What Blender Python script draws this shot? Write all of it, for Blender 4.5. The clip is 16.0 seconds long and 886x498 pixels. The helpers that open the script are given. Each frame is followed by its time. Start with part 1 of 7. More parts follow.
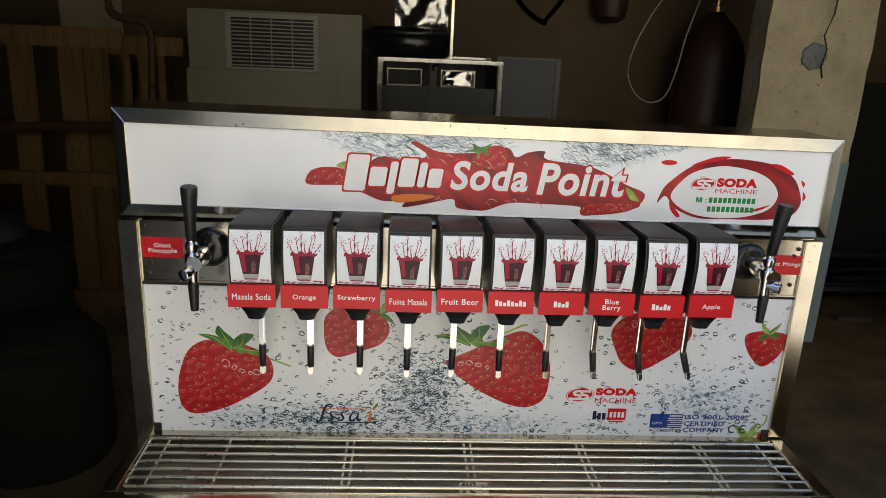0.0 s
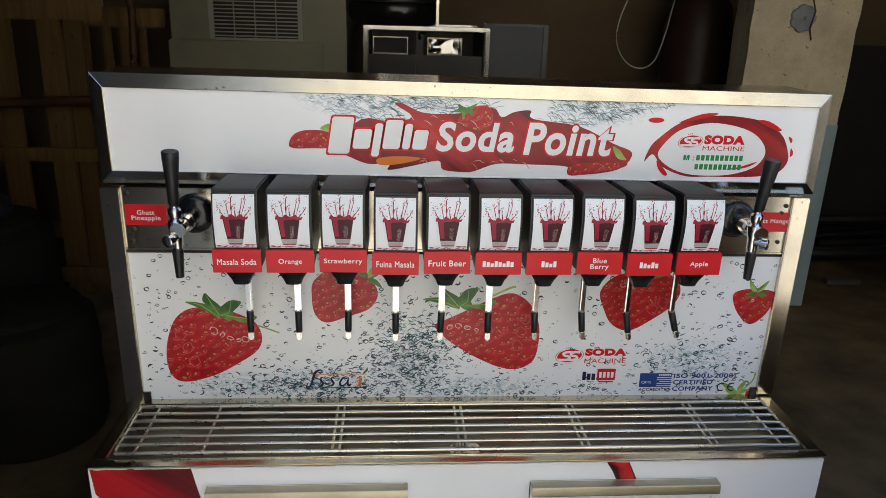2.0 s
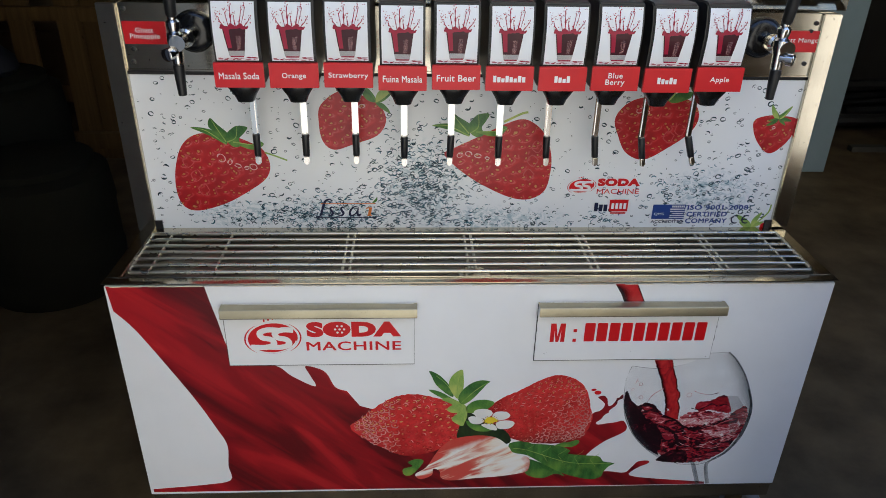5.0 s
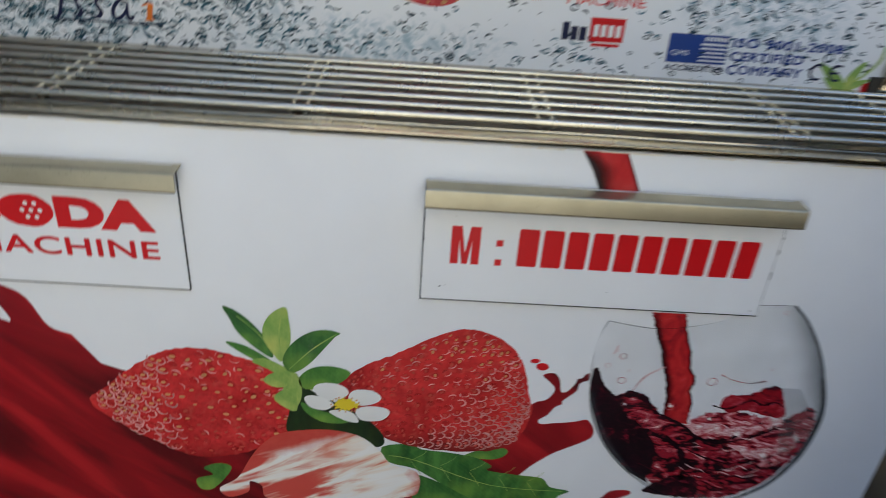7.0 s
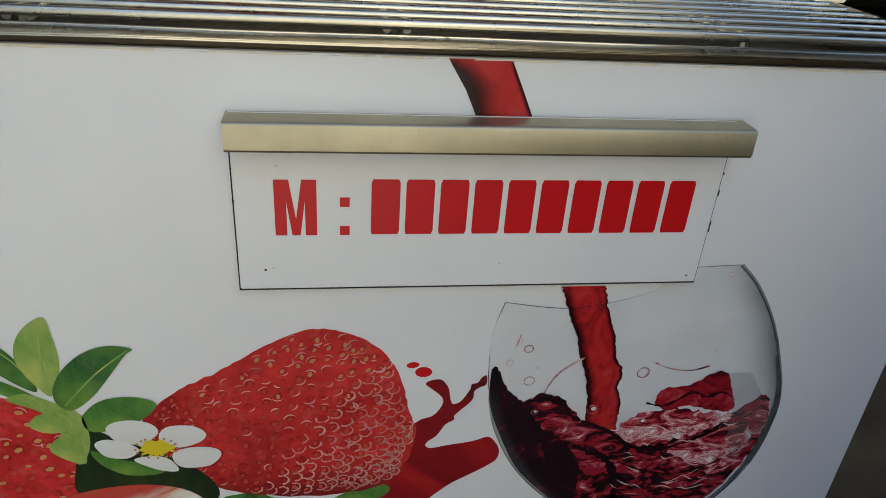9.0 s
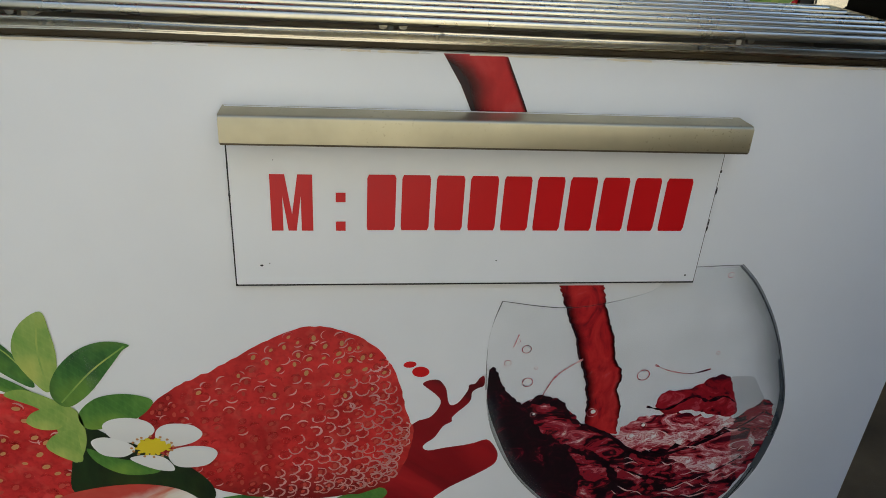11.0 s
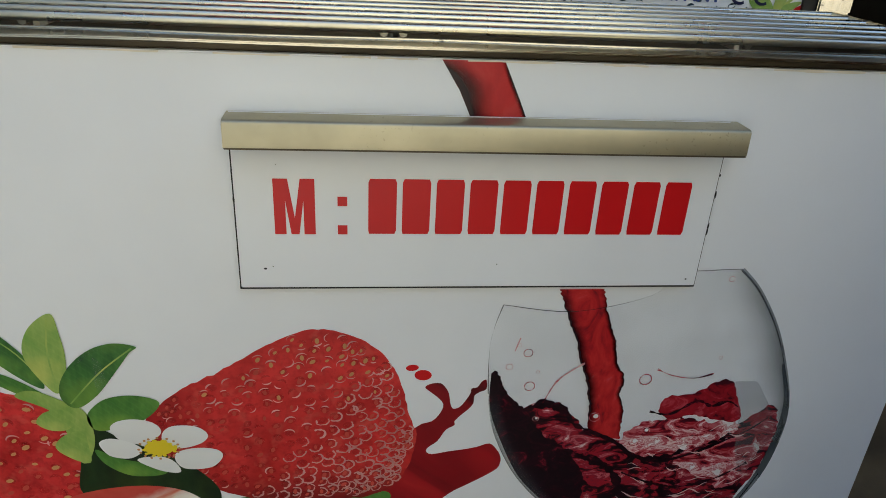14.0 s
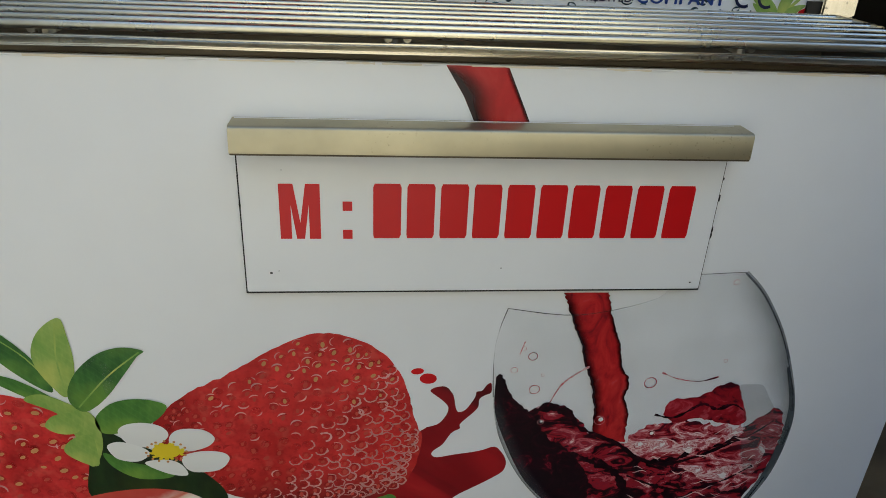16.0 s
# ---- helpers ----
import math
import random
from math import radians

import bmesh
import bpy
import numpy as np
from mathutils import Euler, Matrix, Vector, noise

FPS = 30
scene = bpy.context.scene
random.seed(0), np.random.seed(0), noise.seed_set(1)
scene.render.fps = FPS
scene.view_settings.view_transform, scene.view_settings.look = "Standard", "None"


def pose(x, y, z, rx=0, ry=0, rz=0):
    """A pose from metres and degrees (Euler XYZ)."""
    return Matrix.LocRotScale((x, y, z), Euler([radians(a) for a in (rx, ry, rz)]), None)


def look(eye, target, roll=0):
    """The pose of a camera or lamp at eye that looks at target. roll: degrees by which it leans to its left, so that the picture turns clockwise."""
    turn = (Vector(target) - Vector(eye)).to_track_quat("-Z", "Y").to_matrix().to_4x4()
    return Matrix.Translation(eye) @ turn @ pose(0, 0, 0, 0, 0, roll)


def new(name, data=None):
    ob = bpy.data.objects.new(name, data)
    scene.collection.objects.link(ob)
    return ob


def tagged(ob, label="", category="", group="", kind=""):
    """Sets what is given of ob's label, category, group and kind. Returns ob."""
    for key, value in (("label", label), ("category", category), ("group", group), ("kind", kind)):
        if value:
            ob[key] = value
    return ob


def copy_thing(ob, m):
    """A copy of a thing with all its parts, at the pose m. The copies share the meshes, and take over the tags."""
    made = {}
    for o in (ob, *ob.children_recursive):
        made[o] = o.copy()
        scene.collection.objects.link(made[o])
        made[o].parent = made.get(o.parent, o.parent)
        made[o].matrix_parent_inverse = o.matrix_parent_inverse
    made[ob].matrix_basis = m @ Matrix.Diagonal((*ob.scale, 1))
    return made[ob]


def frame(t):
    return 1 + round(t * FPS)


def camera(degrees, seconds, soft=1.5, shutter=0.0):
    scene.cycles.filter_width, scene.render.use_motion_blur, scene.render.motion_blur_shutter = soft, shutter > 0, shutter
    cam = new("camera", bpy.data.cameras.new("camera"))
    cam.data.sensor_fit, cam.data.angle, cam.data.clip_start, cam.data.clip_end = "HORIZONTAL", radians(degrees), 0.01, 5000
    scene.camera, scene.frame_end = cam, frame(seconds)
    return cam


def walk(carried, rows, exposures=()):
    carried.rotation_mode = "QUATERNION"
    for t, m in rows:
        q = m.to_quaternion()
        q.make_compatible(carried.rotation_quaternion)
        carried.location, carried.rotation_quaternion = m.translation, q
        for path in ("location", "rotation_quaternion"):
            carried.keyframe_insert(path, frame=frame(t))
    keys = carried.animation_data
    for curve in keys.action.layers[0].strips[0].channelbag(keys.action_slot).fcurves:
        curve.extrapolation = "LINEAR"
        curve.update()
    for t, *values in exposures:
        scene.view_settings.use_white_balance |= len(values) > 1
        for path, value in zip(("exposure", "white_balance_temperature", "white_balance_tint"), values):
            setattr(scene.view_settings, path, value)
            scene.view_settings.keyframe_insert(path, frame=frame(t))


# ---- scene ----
cam = camera(63.5, 16.0, soft=0.5, shutter=0.2)
PATH = [
    (0, (-0.136, -0.999, 1.381), (-0.021, 0.914, 0.81), 2.5),
    (0.5, (-0.135, -0.995, 1.37), (0.0, 0.907, 0.765), 2.1),
    (1, (-0.128, -0.995, 1.365), (0.009, 0.9, 0.739), 2.0),
    (1.5, (-0.129, -0.996, 1.359), (0.008, 0.895, 0.722), 1.9),
    (2, (-0.127, -0.998, 1.359), (0.012, 0.893, 0.721), 1.7),
    (2.5, (-0.129, -0.995, 1.357), (0.013, 0.895, 0.717), 1.7),
    (3, (-0.127, -0.996, 1.35), (0.017, 0.89, 0.699), 1.7),
    (3.5, (-0.127, -1.001, 1.336), (0.015, 0.87, 0.646), 1.4),
    (4, (-0.132, -1.02, 1.291), (-0.048, 0.802, 0.47), 1.6),
    (4.2, (-0.132, -1.026, 1.275), (-0.054, 0.773, 0.403), 1.3),
    (6.3, (-0.072, -0.954, 1.18), (0.165, 0.777, 0.206), 1.7),
    (6.4, (-0.079, -0.893, 1.151), (0.216, 0.809, 0.144), 1.8),
    (6.5, (-0.052, -0.834, 1.109), (0.238, 0.856, 0.08), 1.5),
    (6.7, (0.002, -0.716, 0.996), (0.255, 0.989, -0.017), 0.9),
    (7, (0.101, -0.551, 0.866), (0.167, 1.179, -0.134), 4.3),
    (7.1, (0.106, -0.521, 0.822), (0.04, 1.249, -0.107), 4.1),
    (7.5, (0.165, -0.431, 0.805), (0.413, 1.347, -0.077), 4.2),
    (8, (0.168, -0.451, 0.783), (0.418, 1.313, -0.124), 8.4),
    (8.5, (0.169, -0.417, 0.762), (0.483, 1.314, -0.188), 6.0),
    (9, (0.165, -0.411, 0.75), (0.464, 1.32, -0.207), 4.2),
    (9.2, (0.166, -0.412, 0.75), (0.467, 1.319, -0.207), 4.1),
    (11.3, (0.18, -0.421, 0.732), (0.437, 1.346, -0.168), 3.6),
    (11.5, (0.184, -0.422, 0.73), (0.437, 1.347, -0.168), 3.3),
    (12, (0.179, -0.423, 0.731), (0.413, 1.352, -0.16), 3.5),
    (12.5, (0.18, -0.423, 0.73), (0.424, 1.351, -0.16), 3.8),
    (13, (0.183, -0.428, 0.732), (0.417, 1.356, -0.141), 3.5),
    (13.5, (0.184, -0.43, 0.734), (0.413, 1.351, -0.145), 3.3),
    (14, (0.184, -0.429, 0.734), (0.408, 1.355, -0.142), 3.2),
    (14.5, (0.183, -0.43, 0.734), (0.399, 1.356, -0.141), 3.0),
    (15, (0.182, -0.427, 0.731), (0.406, 1.354, -0.15), 3.4),
    (15.5, (0.187, -0.431, 0.736), (0.392, 1.357, -0.136), 2.7),
    (16, (0.185, -0.431, 0.736), (0.391, 1.358, -0.134), 2.8),
]
walk(cam, [(t, look(eye, target, roll)) for t, eye, target, roll in PATH], [(0.0, 1.52, 6320, 10), (3.0, 1.52, 5900, 10), (4.2, 1.40, 5800, 10), (6.3, 1.82, 5900, 11), (7.0, 1.55, 5780, 8), (8.5, 1.43, 6150, 6), (16.0, 1.43, 6230, 3)])

# ---- world, sun and exposure ----
world = bpy.data.worlds.new("world")
scene.world = world
world.use_nodes = True
wn = world.node_tree.nodes
wl = world.node_tree.links
sky = wn.new("ShaderNodeTexSky")
sky.sky_type = "NISHITA"
sky.sun_disc = False
sky.sun_elevation = radians(72)
sky.sun_rotation = radians(15)
wn["Background"].inputs["Strength"].default_value = 0.15
wl.new(sky.outputs["Color"], wn["Background"].inputs["Color"])
sun_data = bpy.data.lights.new("sun", "SUN")
sun_data.energy = 5.0
sun_data.angle = radians(0.5)
sun_data.color = (1.0, 0.94, 0.83)
sun = new("sun", sun_data)
# the sun stands behind the workshop, over its roof, and lights the yard in front
sun.matrix_world = look((0.75, 2.9, 9.2), (0, 0, 0))


# ---- materials ----
class Nodes:
    """Small helper round a node material."""

    def __init__(self, name, rough=0.5, metal=0.0, colour=(0.5, 0.5, 0.5), spec=0.5):
        self.m = bpy.data.materials.new(name)
        self.m.use_nodes = True
        self.t = self.m.node_tree
        self.b = self.t.nodes["Principled BSDF"]
        self.b.inputs["Roughness"].default_value = rough
        self.b.inputs["Metallic"].default_value = metal
        self.b.inputs["Specular IOR Level"].default_value = spec
        self.b.inputs["Base Color"].default_value = (*colour, 1)
        self.co = self.n("ShaderNodeTexCoord").outputs["Object"]

    def n(self, kind):
        return self.t.nodes.new(kind)

    def link(self, a, b):
        self.t.links.new(a, b)

    def put(self, value, socket):
        if isinstance(value, bpy.types.NodeSocket):
            self.link(value, socket)
        elif isinstance(value, tuple) and len(value) == 3 and socket.type == "RGBA":
            socket.default_value = (*value, 1)
        else:
            socket.default_value = value

    def scaled(self, scale):
        node = self.n("ShaderNodeMapping")
        self.link(self.co, node.inputs["Vector"])
        node.inputs["Scale"].default_value = scale if isinstance(scale, tuple) else (scale,) * 3
        return node.outputs["Vector"]

    def noise(self, scale, detail=4.0, rough=0.55, distortion=0.0, vector=None):
        node = self.n("ShaderNodeTexNoise")
        self.link(vector or self.scaled(scale), node.inputs["Vector"])
        node.inputs["Scale"].default_value = 1.0
        node.inputs["Detail"].default_value = detail
        node.inputs["Roughness"].default_value = rough
        node.inputs["Distortion"].default_value = distortion
        return node.outputs["Fac"]

    def cells(self, scale, feature="F1", random=1.0):
        node = self.n("ShaderNodeTexVoronoi")
        node.feature = feature
        self.link(self.scaled(scale), node.inputs["Vector"])
        node.inputs["Scale"].default_value = 1.0
        node.inputs["Randomness"].default_value = random
        return node.outputs["Distance"]

    def ramp(self, fac, stops, smooth=False):
        node = self.n("ShaderNodeValToRGB")
        node.color_ramp.interpolation = "EASE" if smooth else "LINEAR"
        while len(node.color_ramp.elements) < len(stops):
            node.color_ramp.elements.new(0.5)
        for element, (at, colour) in zip(node.color_ramp.elements, stops):
            element.position = at
            element.color = (*colour, 1) if isinstance(colour, tuple) else (colour,) * 3 + (1,)
        self.link(fac, node.inputs["Fac"])
        return node.outputs["Color"]

    def mix(self, fac, a, b, blend="MIX"):
        node = self.n("ShaderNodeMix")
        node.data_type, node.blend_type = "RGBA", blend
        self.put(fac, node.inputs[0])
        self.put(a, node.inputs[6])
        self.put(b, node.inputs[7])
        return node.outputs[2]

    def math(self, op, a, b=0.0):
        node = self.n("ShaderNodeMath")
        node.operation = op
        self.put(a, node.inputs[0])
        self.put(b, node.inputs[1])
        return node.outputs[0]

    def axis(self, name):
        node = self.n("ShaderNodeSeparateXYZ")
        self.link(self.co, node.inputs[0])
        return node.outputs[name]

    def band(self, value, low, high):
        """0 at low, 1 at high, clamped."""
        node = self.n("ShaderNodeMapRange")
        self.put(value, node.inputs["Value"])
        node.inputs["From Min"].default_value = low
        node.inputs["From Max"].default_value = high
        return node.outputs["Result"]

    def bump(self, height, strength=0.2, distance=0.001):
        node = self.n("ShaderNodeBump")
        node.inputs["Strength"].default_value = strength
        node.inputs["Distance"].default_value = distance
        self.link(height, node.inputs["Height"])
        self.link(node.outputs["Normal"], self.b.inputs["Normal"])
        return self

    def base(self, colour):
        self.put(colour, self.b.inputs["Base Color"])
        return self

    def rough(self, value):
        self.put(value, self.b.inputs["Roughness"])
        return self


def steel(name, colour, rough, grain=(3, 400, 400), spots=True, brush=0.07, streaky=0.16):
    n = Nodes(name, rough, 1.0, colour)
    streak = n.noise(grain, 3, 0.6)
    wear = n.noise(9, 5, 0.6)
    dark = tuple(c * 0.72 for c in colour)
    col = n.mix(n.band(wear, 0.42, 0.75), colour, dark)
    if spots == "fine":
        pits = n.math("MULTIPLY", n.band(n.noise(420, 2, 0.5), 0.63, 0.72), n.band(n.noise(14, 2, 0.5), 0.47, 0.60))
        col = n.mix(n.math("MULTIPLY", pits, 0.5), col, tuple(c * 0.4 for c in colour))
    elif spots:
        col = n.mix(n.band(n.noise(140, 2, 0.5), 0.70, 0.76), col, tuple(c * 0.35 for c in colour))
    n.base(col)
    n.rough(n.math("ADD", n.math("MULTIPLY", streak, streaky), n.math("ADD", n.math("MULTIPLY", wear, 0.14), rough - 0.13)))
    n.bump(streak, brush, 0.0005)
    return n.m


def plain(name, colour, rough=0.5, metal=0.0, vary=0.25, scale=30, bump=0.1, spec=0.5):
    """A painted, plastic or bare surface with stains and a fine grain."""
    n = Nodes(name, rough, metal, colour, spec)
    stains, grain = n.noise(scale / 8, 5, 0.6), n.noise(scale * 12, 3, 0.6)
    low = tuple(c * (1 - vary) for c in colour)
    n.base(n.mix(n.band(stains, 0.35, 0.7), colour, low))
    n.rough(n.math("ADD", n.math("MULTIPLY", stains, 0.2), rough - 0.1))
    if bump:
        n.bump(grain, bump, 0.0008)
    return n.m


def vinyl(name, colour, rough=0.32, vary=0.06):
    """Printed vinyl: an even ink under a satin film that dips a little."""
    n = Nodes(name, rough, 0.0, colour, 0.32)
    n.base(n.mix(n.band(n.noise(6, 4), 0.35, 0.7), colour, tuple(c * (1 - vary) for c in colour)))
    n.rough(n.math("ADD", n.math("MULTIPLY", n.noise(14, 3), 0.12), rough - 0.06))
    n.bump(n.noise(22, 3, 0.5), 0.06, 0.002)
    return n.m


def berry_ink(name, bright, deep, size, net_way=(0.8, -0.6), net_from=-0.02, dark_below=-0.04, dark_left=-0.2, gold_from=0.03, gloss=1.0):
    """Printed strawberry skin: a seed in each dimple, lit rims, a pale net of gloss on one side and a deep underside."""
    n = Nodes(name, 0.32, 0, bright, 0.45)
    x, z = n.axis("X"), n.axis("Z")
    bend = n.n("ShaderNodeTexNoise")
    n.link(n.scaled(55), bend.inputs["Vector"])
    bend.inputs["Scale"].default_value = 1.0
    bend.inputs["Detail"].default_value = 2.0

    shift = n.n("ShaderNodeSeparateXYZ")
    n.link(bend.outputs["Color"], shift.inputs[0])

    def dimple(dx, dz, feature="F1"):
        flat_co = n.n("ShaderNodeCombineXYZ")
        n.link(n.math("ADD", n.math("ADD", n.math("MULTIPLY", x, 0.95 / size), dx), n.math("MULTIPLY", shift.outputs["X"], 1.0)), flat_co.inputs["X"])
        n.link(n.math("ADD", n.math("ADD", n.math("MULTIPLY", z, 1.15 / size), dz), n.math("MULTIPLY", shift.outputs["Y"], 1.0)), flat_co.inputs["Y"])
        node = n.n("ShaderNodeTexVoronoi")
        node.voronoi_dimensions = "2D"
        node.feature = feature
        n.link(flat_co.outputs[0], node.inputs["Vector"])
        node.inputs["Scale"].default_value = 1.0
        node.inputs["Randomness"].default_value = 0.85
        return node.outputs["Distance"]

    here, there, edge = dimple(0, 0), dimple(0.13, -0.20), dimple(0, 0, "DISTANCE_TO_EDGE")
    mottled = n.noise(30, 4, 0.6)
    fine = n.noise(260, 3, 0.6)
    col = n.mix(n.band(mottled, 0.36, 0.72), bright, tuple(c * 0.68 for c in bright))
    relief = n.math("SUBTRACT", there, here)
    col = n.mix(n.math("MULTIPLY", n.band(relief, 0.0, -0.22), 0.35), col, deep)
    col = n.mix(n.math("MULTIPLY", n.band(relief, 0.05, 0.22), 0.40), col, tuple(min(1, c * 1.25 + 0.03) for c in bright))
    under = n.math("ADD", z, n.math("MULTIPLY", n.math("SUBTRACT", mottled, 0.5), 0.03))
    low = n.band(under, dark_below + 0.02, dark_below - 0.025)
    col = n.mix(low, col, tuple(c * 0.25 for c in deep))
    col = n.mix(n.math("MULTIPLY", n.band(x, dark_left + 0.035, dark_left), 0.6), col, deep)
    way = n.math("ADD", n.math("MULTIPLY", x, net_way[0]), n.math("MULTIPLY", z, net_way[1]))
    strong = n.math("ADD", 0.55, n.math("MULTIPLY", n.band(way, net_from, net_from + 0.07), 0.45))
    broken = n.band(n.noise(110, 3, 0.6), 0.36, 0.54)
    ring = n.math("MULTIPLY", n.band(here, 0.24, 0.32), n.band(here, 0.46, 0.38))
    rim = n.math("MULTIPLY", ring, n.band(relief, 0.0, 0.12))
    glint = n.math("MULTIPLY", n.math("MULTIPLY", rim, broken), n.math("MULTIPLY", strong, 0.85 * gloss))
    col = n.mix(glint, col, (0.76, 0.42, 0.40))
    sheen = n.math("MULTIPLY", n.band(way, net_from + 0.02, net_from + 0.10), n.math("MULTIPLY", n.band(edge, 0.20, 0.02), 0.45 * gloss))
    col = n.mix(sheen, col, (0.60, 0.20, 0.20))
    pit = n.band(here, 0.32, 0.18)
    col = n.mix(n.math("MULTIPLY", pit, 0.55), col, deep)
    seed = n.math("MULTIPLY", n.band(here, 0.155, 0.11), n.math("SUBTRACT", 1.0, low))
    golden = n.band(n.math("ADD", z, n.math("MULTIPLY", n.math("SUBTRACT", mottled, 0.5), 0.06)), gold_from - 0.02, gold_from + 0.02)
    col = n.mix(n.math("MULTIPLY", seed, n.math("ADD", 0.35, n.math("MULTIPLY", golden, 0.6))), col, n.mix(golden, (0.42, 0.09, 0.05), n.mix(n.band(fine, 0.4, 0.6), (0.55, 0.30, 0.09), (0.40, 0.16, 0.05))))
    n.base(col)
    return n.m


def berry_flesh(name, bright, deep, dark_below, dark_left):
    """Printed strawberry flesh: mottled red, deep towards its foot and one side."""
    n = Nodes(name, 0.32, 0, bright, 0.32)
    mottled, fine = n.noise(34, 4, 0.6), n.noise(190, 3, 0.6)
    col = n.mix(n.band(mottled, 0.34, 0.70), tuple(min(1, c * 1.08 + 0.012) for c in bright), tuple(c * 0.66 for c in bright))
    col = n.mix(n.math("MULTIPLY", n.band(fine, 0.48, 0.66), 0.30), col, deep)
    col = n.mix(n.math("MULTIPLY", n.band(n.noise(90, 2, 0.5), 0.54, 0.68), 0.30), col, (0.66, 0.12, 0.09))
    under = n.math("ADD", n.axis("Z"), n.math("MULTIPLY", n.math("SUBTRACT", mottled, 0.5), 0.03))
    col = n.mix(n.band(under, dark_below + 0.02, dark_below - 0.025), col, tuple(c * 0.25 for c in deep))
    col = n.mix(n.math("MULTIPLY", n.band(n.axis("X"), dark_left + 0.045, dark_left), 0.7), col, deep)
    n.base(col)
    n.bump(fine, 0.03, 0.001)
    return n.m


def leaf_ink(name, bright, deep, vein=1.0):
    n = Nodes(name, 0.32, 0, bright, 0.45)
    col = n.mix(n.band(n.noise((60, 1, 22), 4, 0.6), 0.35, 0.68), deep, bright)
    yellow = tuple(min(1, c * k + d) for c, k, d in zip(bright, (1.5, 1.15, 1.0), (0.06, 0.05, 0.0)))
    col = n.mix(n.math("MULTIPLY", n.band(n.noise(24, 3, 0.5), 0.50, 0.68), 0.6 * vein), col, yellow)
    wave = n.n("ShaderNodeTexWave")
    wave.bands_direction = "DIAGONAL"
    n.link(n.scaled(34), wave.inputs["Vector"])
    wave.inputs["Scale"].default_value = 3.0
    wave.inputs["Distortion"].default_value = 3.0
    col = n.mix(n.math("MULTIPLY", n.band(wave.outputs["Fac"], 0.8, 1.0), 0.05 * vein), col, tuple(min(1, c * 1.8 + 0.05) for c in bright))
    n.base(col)
    return n.m


def wine_ink(name, stops, scale=20, turn=0.3, stretch=2.2):
    """Printed wine: folded streaks; stops run from the darkest fold to the brightest glint."""
    n = Nodes(name, 0.32, 0, (0.3, 0.02, 0.03), 0.45)
    node = n.n("ShaderNodeMapping")
    n.link(n.co, node.inputs["Vector"])
    node.inputs["Rotation"].default_value = (0, turn, 0)
    node.inputs["Scale"].default_value = (scale, 1, scale * stretch)
    fold = n.noise(1, 5, 0.62, 1.4, node.outputs["Vector"])
    n.base(n.ramp(fold, stops))
    return n.m


def splash_ink():
    n = Nodes("red_splash_ink", 0.32, 0, (0.5, 0.02, 0.02), 0.45)
    flow = n.n("ShaderNodeMapping")
    flow.vector_type = "TEXTURE"
    n.link(n.co, flow.inputs["Vector"])
    flow.inputs["Rotation"].default_value = (0, radians(40), 0)
    flow.inputs["Scale"].default_value = (0.34, 1, 0.055)
    fold = n.noise(1, 4, 0.5, 0.7, flow.outputs["Vector"])
    col = n.ramp(fold, [(0.36, (0.10, 0.003, 0.006)), (0.49, (0.24, 0.005, 0.010)), (0.60, (0.38, 0.010, 0.015)), (0.74, (0.56, 0.026, 0.026))], True)
    n.base(col)
    return n.m


def half_ink():
    """Printed cut strawberry: pale flesh with slanting red streaks, and a red skin round it."""
    n = Nodes("cut_strawberry_ink", 0.32, 0, (0.8, 0.5, 0.4), 0.45)
    turned = n.n("ShaderNodeMapping")
    n.link(n.co, turned.inputs["Vector"])
    turned.vector_type = "TEXTURE"
    turned.inputs["Rotation"].default_value = (0, radians(-26), 0)
    turned.inputs["Scale"].default_value = (0.13, 1, 0.021)
    streak = n.noise(1, 4, 0.55, 0.5, turned.outputs["Vector"])
    x, z = n.math("MULTIPLY", n.axis("X"), 7.6), n.math("MULTIPLY", n.math("ADD", n.axis("Z"), 0.004), 16.0)
    wob = n.math("MULTIPLY", n.math("SUBTRACT", n.noise(38, 4, 0.6), 0.5), 0.35)
    flesh = n.ramp(streak, [(0.40, (0.88, 0.86, 0.82)), (0.50, (0.86, 0.76, 0.64)), (0.57, (0.78, 0.46, 0.33)), (0.63, (0.66, 0.16, 0.10)), (0.70, (0.80, 0.50, 0.38))])
    # red skin along the upper left, pale heart to the right, red streaks towards the lower left
    lean = n.math("SUBTRACT", z, n.math("MULTIPLY", x, 0.75))
    low_left = n.math("SUBTRACT", n.math("MULTIPLY", x, -0.8), n.math("MULTIPLY", z, 0.3))
    streaked = n.mix(n.math("MULTIPLY", n.band(low_left, -0.45, 0.15), n.band(streak, 0.46, 0.56)), flesh, (0.60, 0.08, 0.06))
    skin = n.mix(n.noise(70, 3), (0.50, 0.03, 0.025), (0.60, 0.10, 0.07))
    col = n.mix(n.band(n.math("ADD", lean, wob), 0.50, 0.78), streaked, skin)
    col = n.mix(n.band(n.math("ADD", x, wob), 0.72, 0.86), col, skin)
    n.base(col)
    return n.m


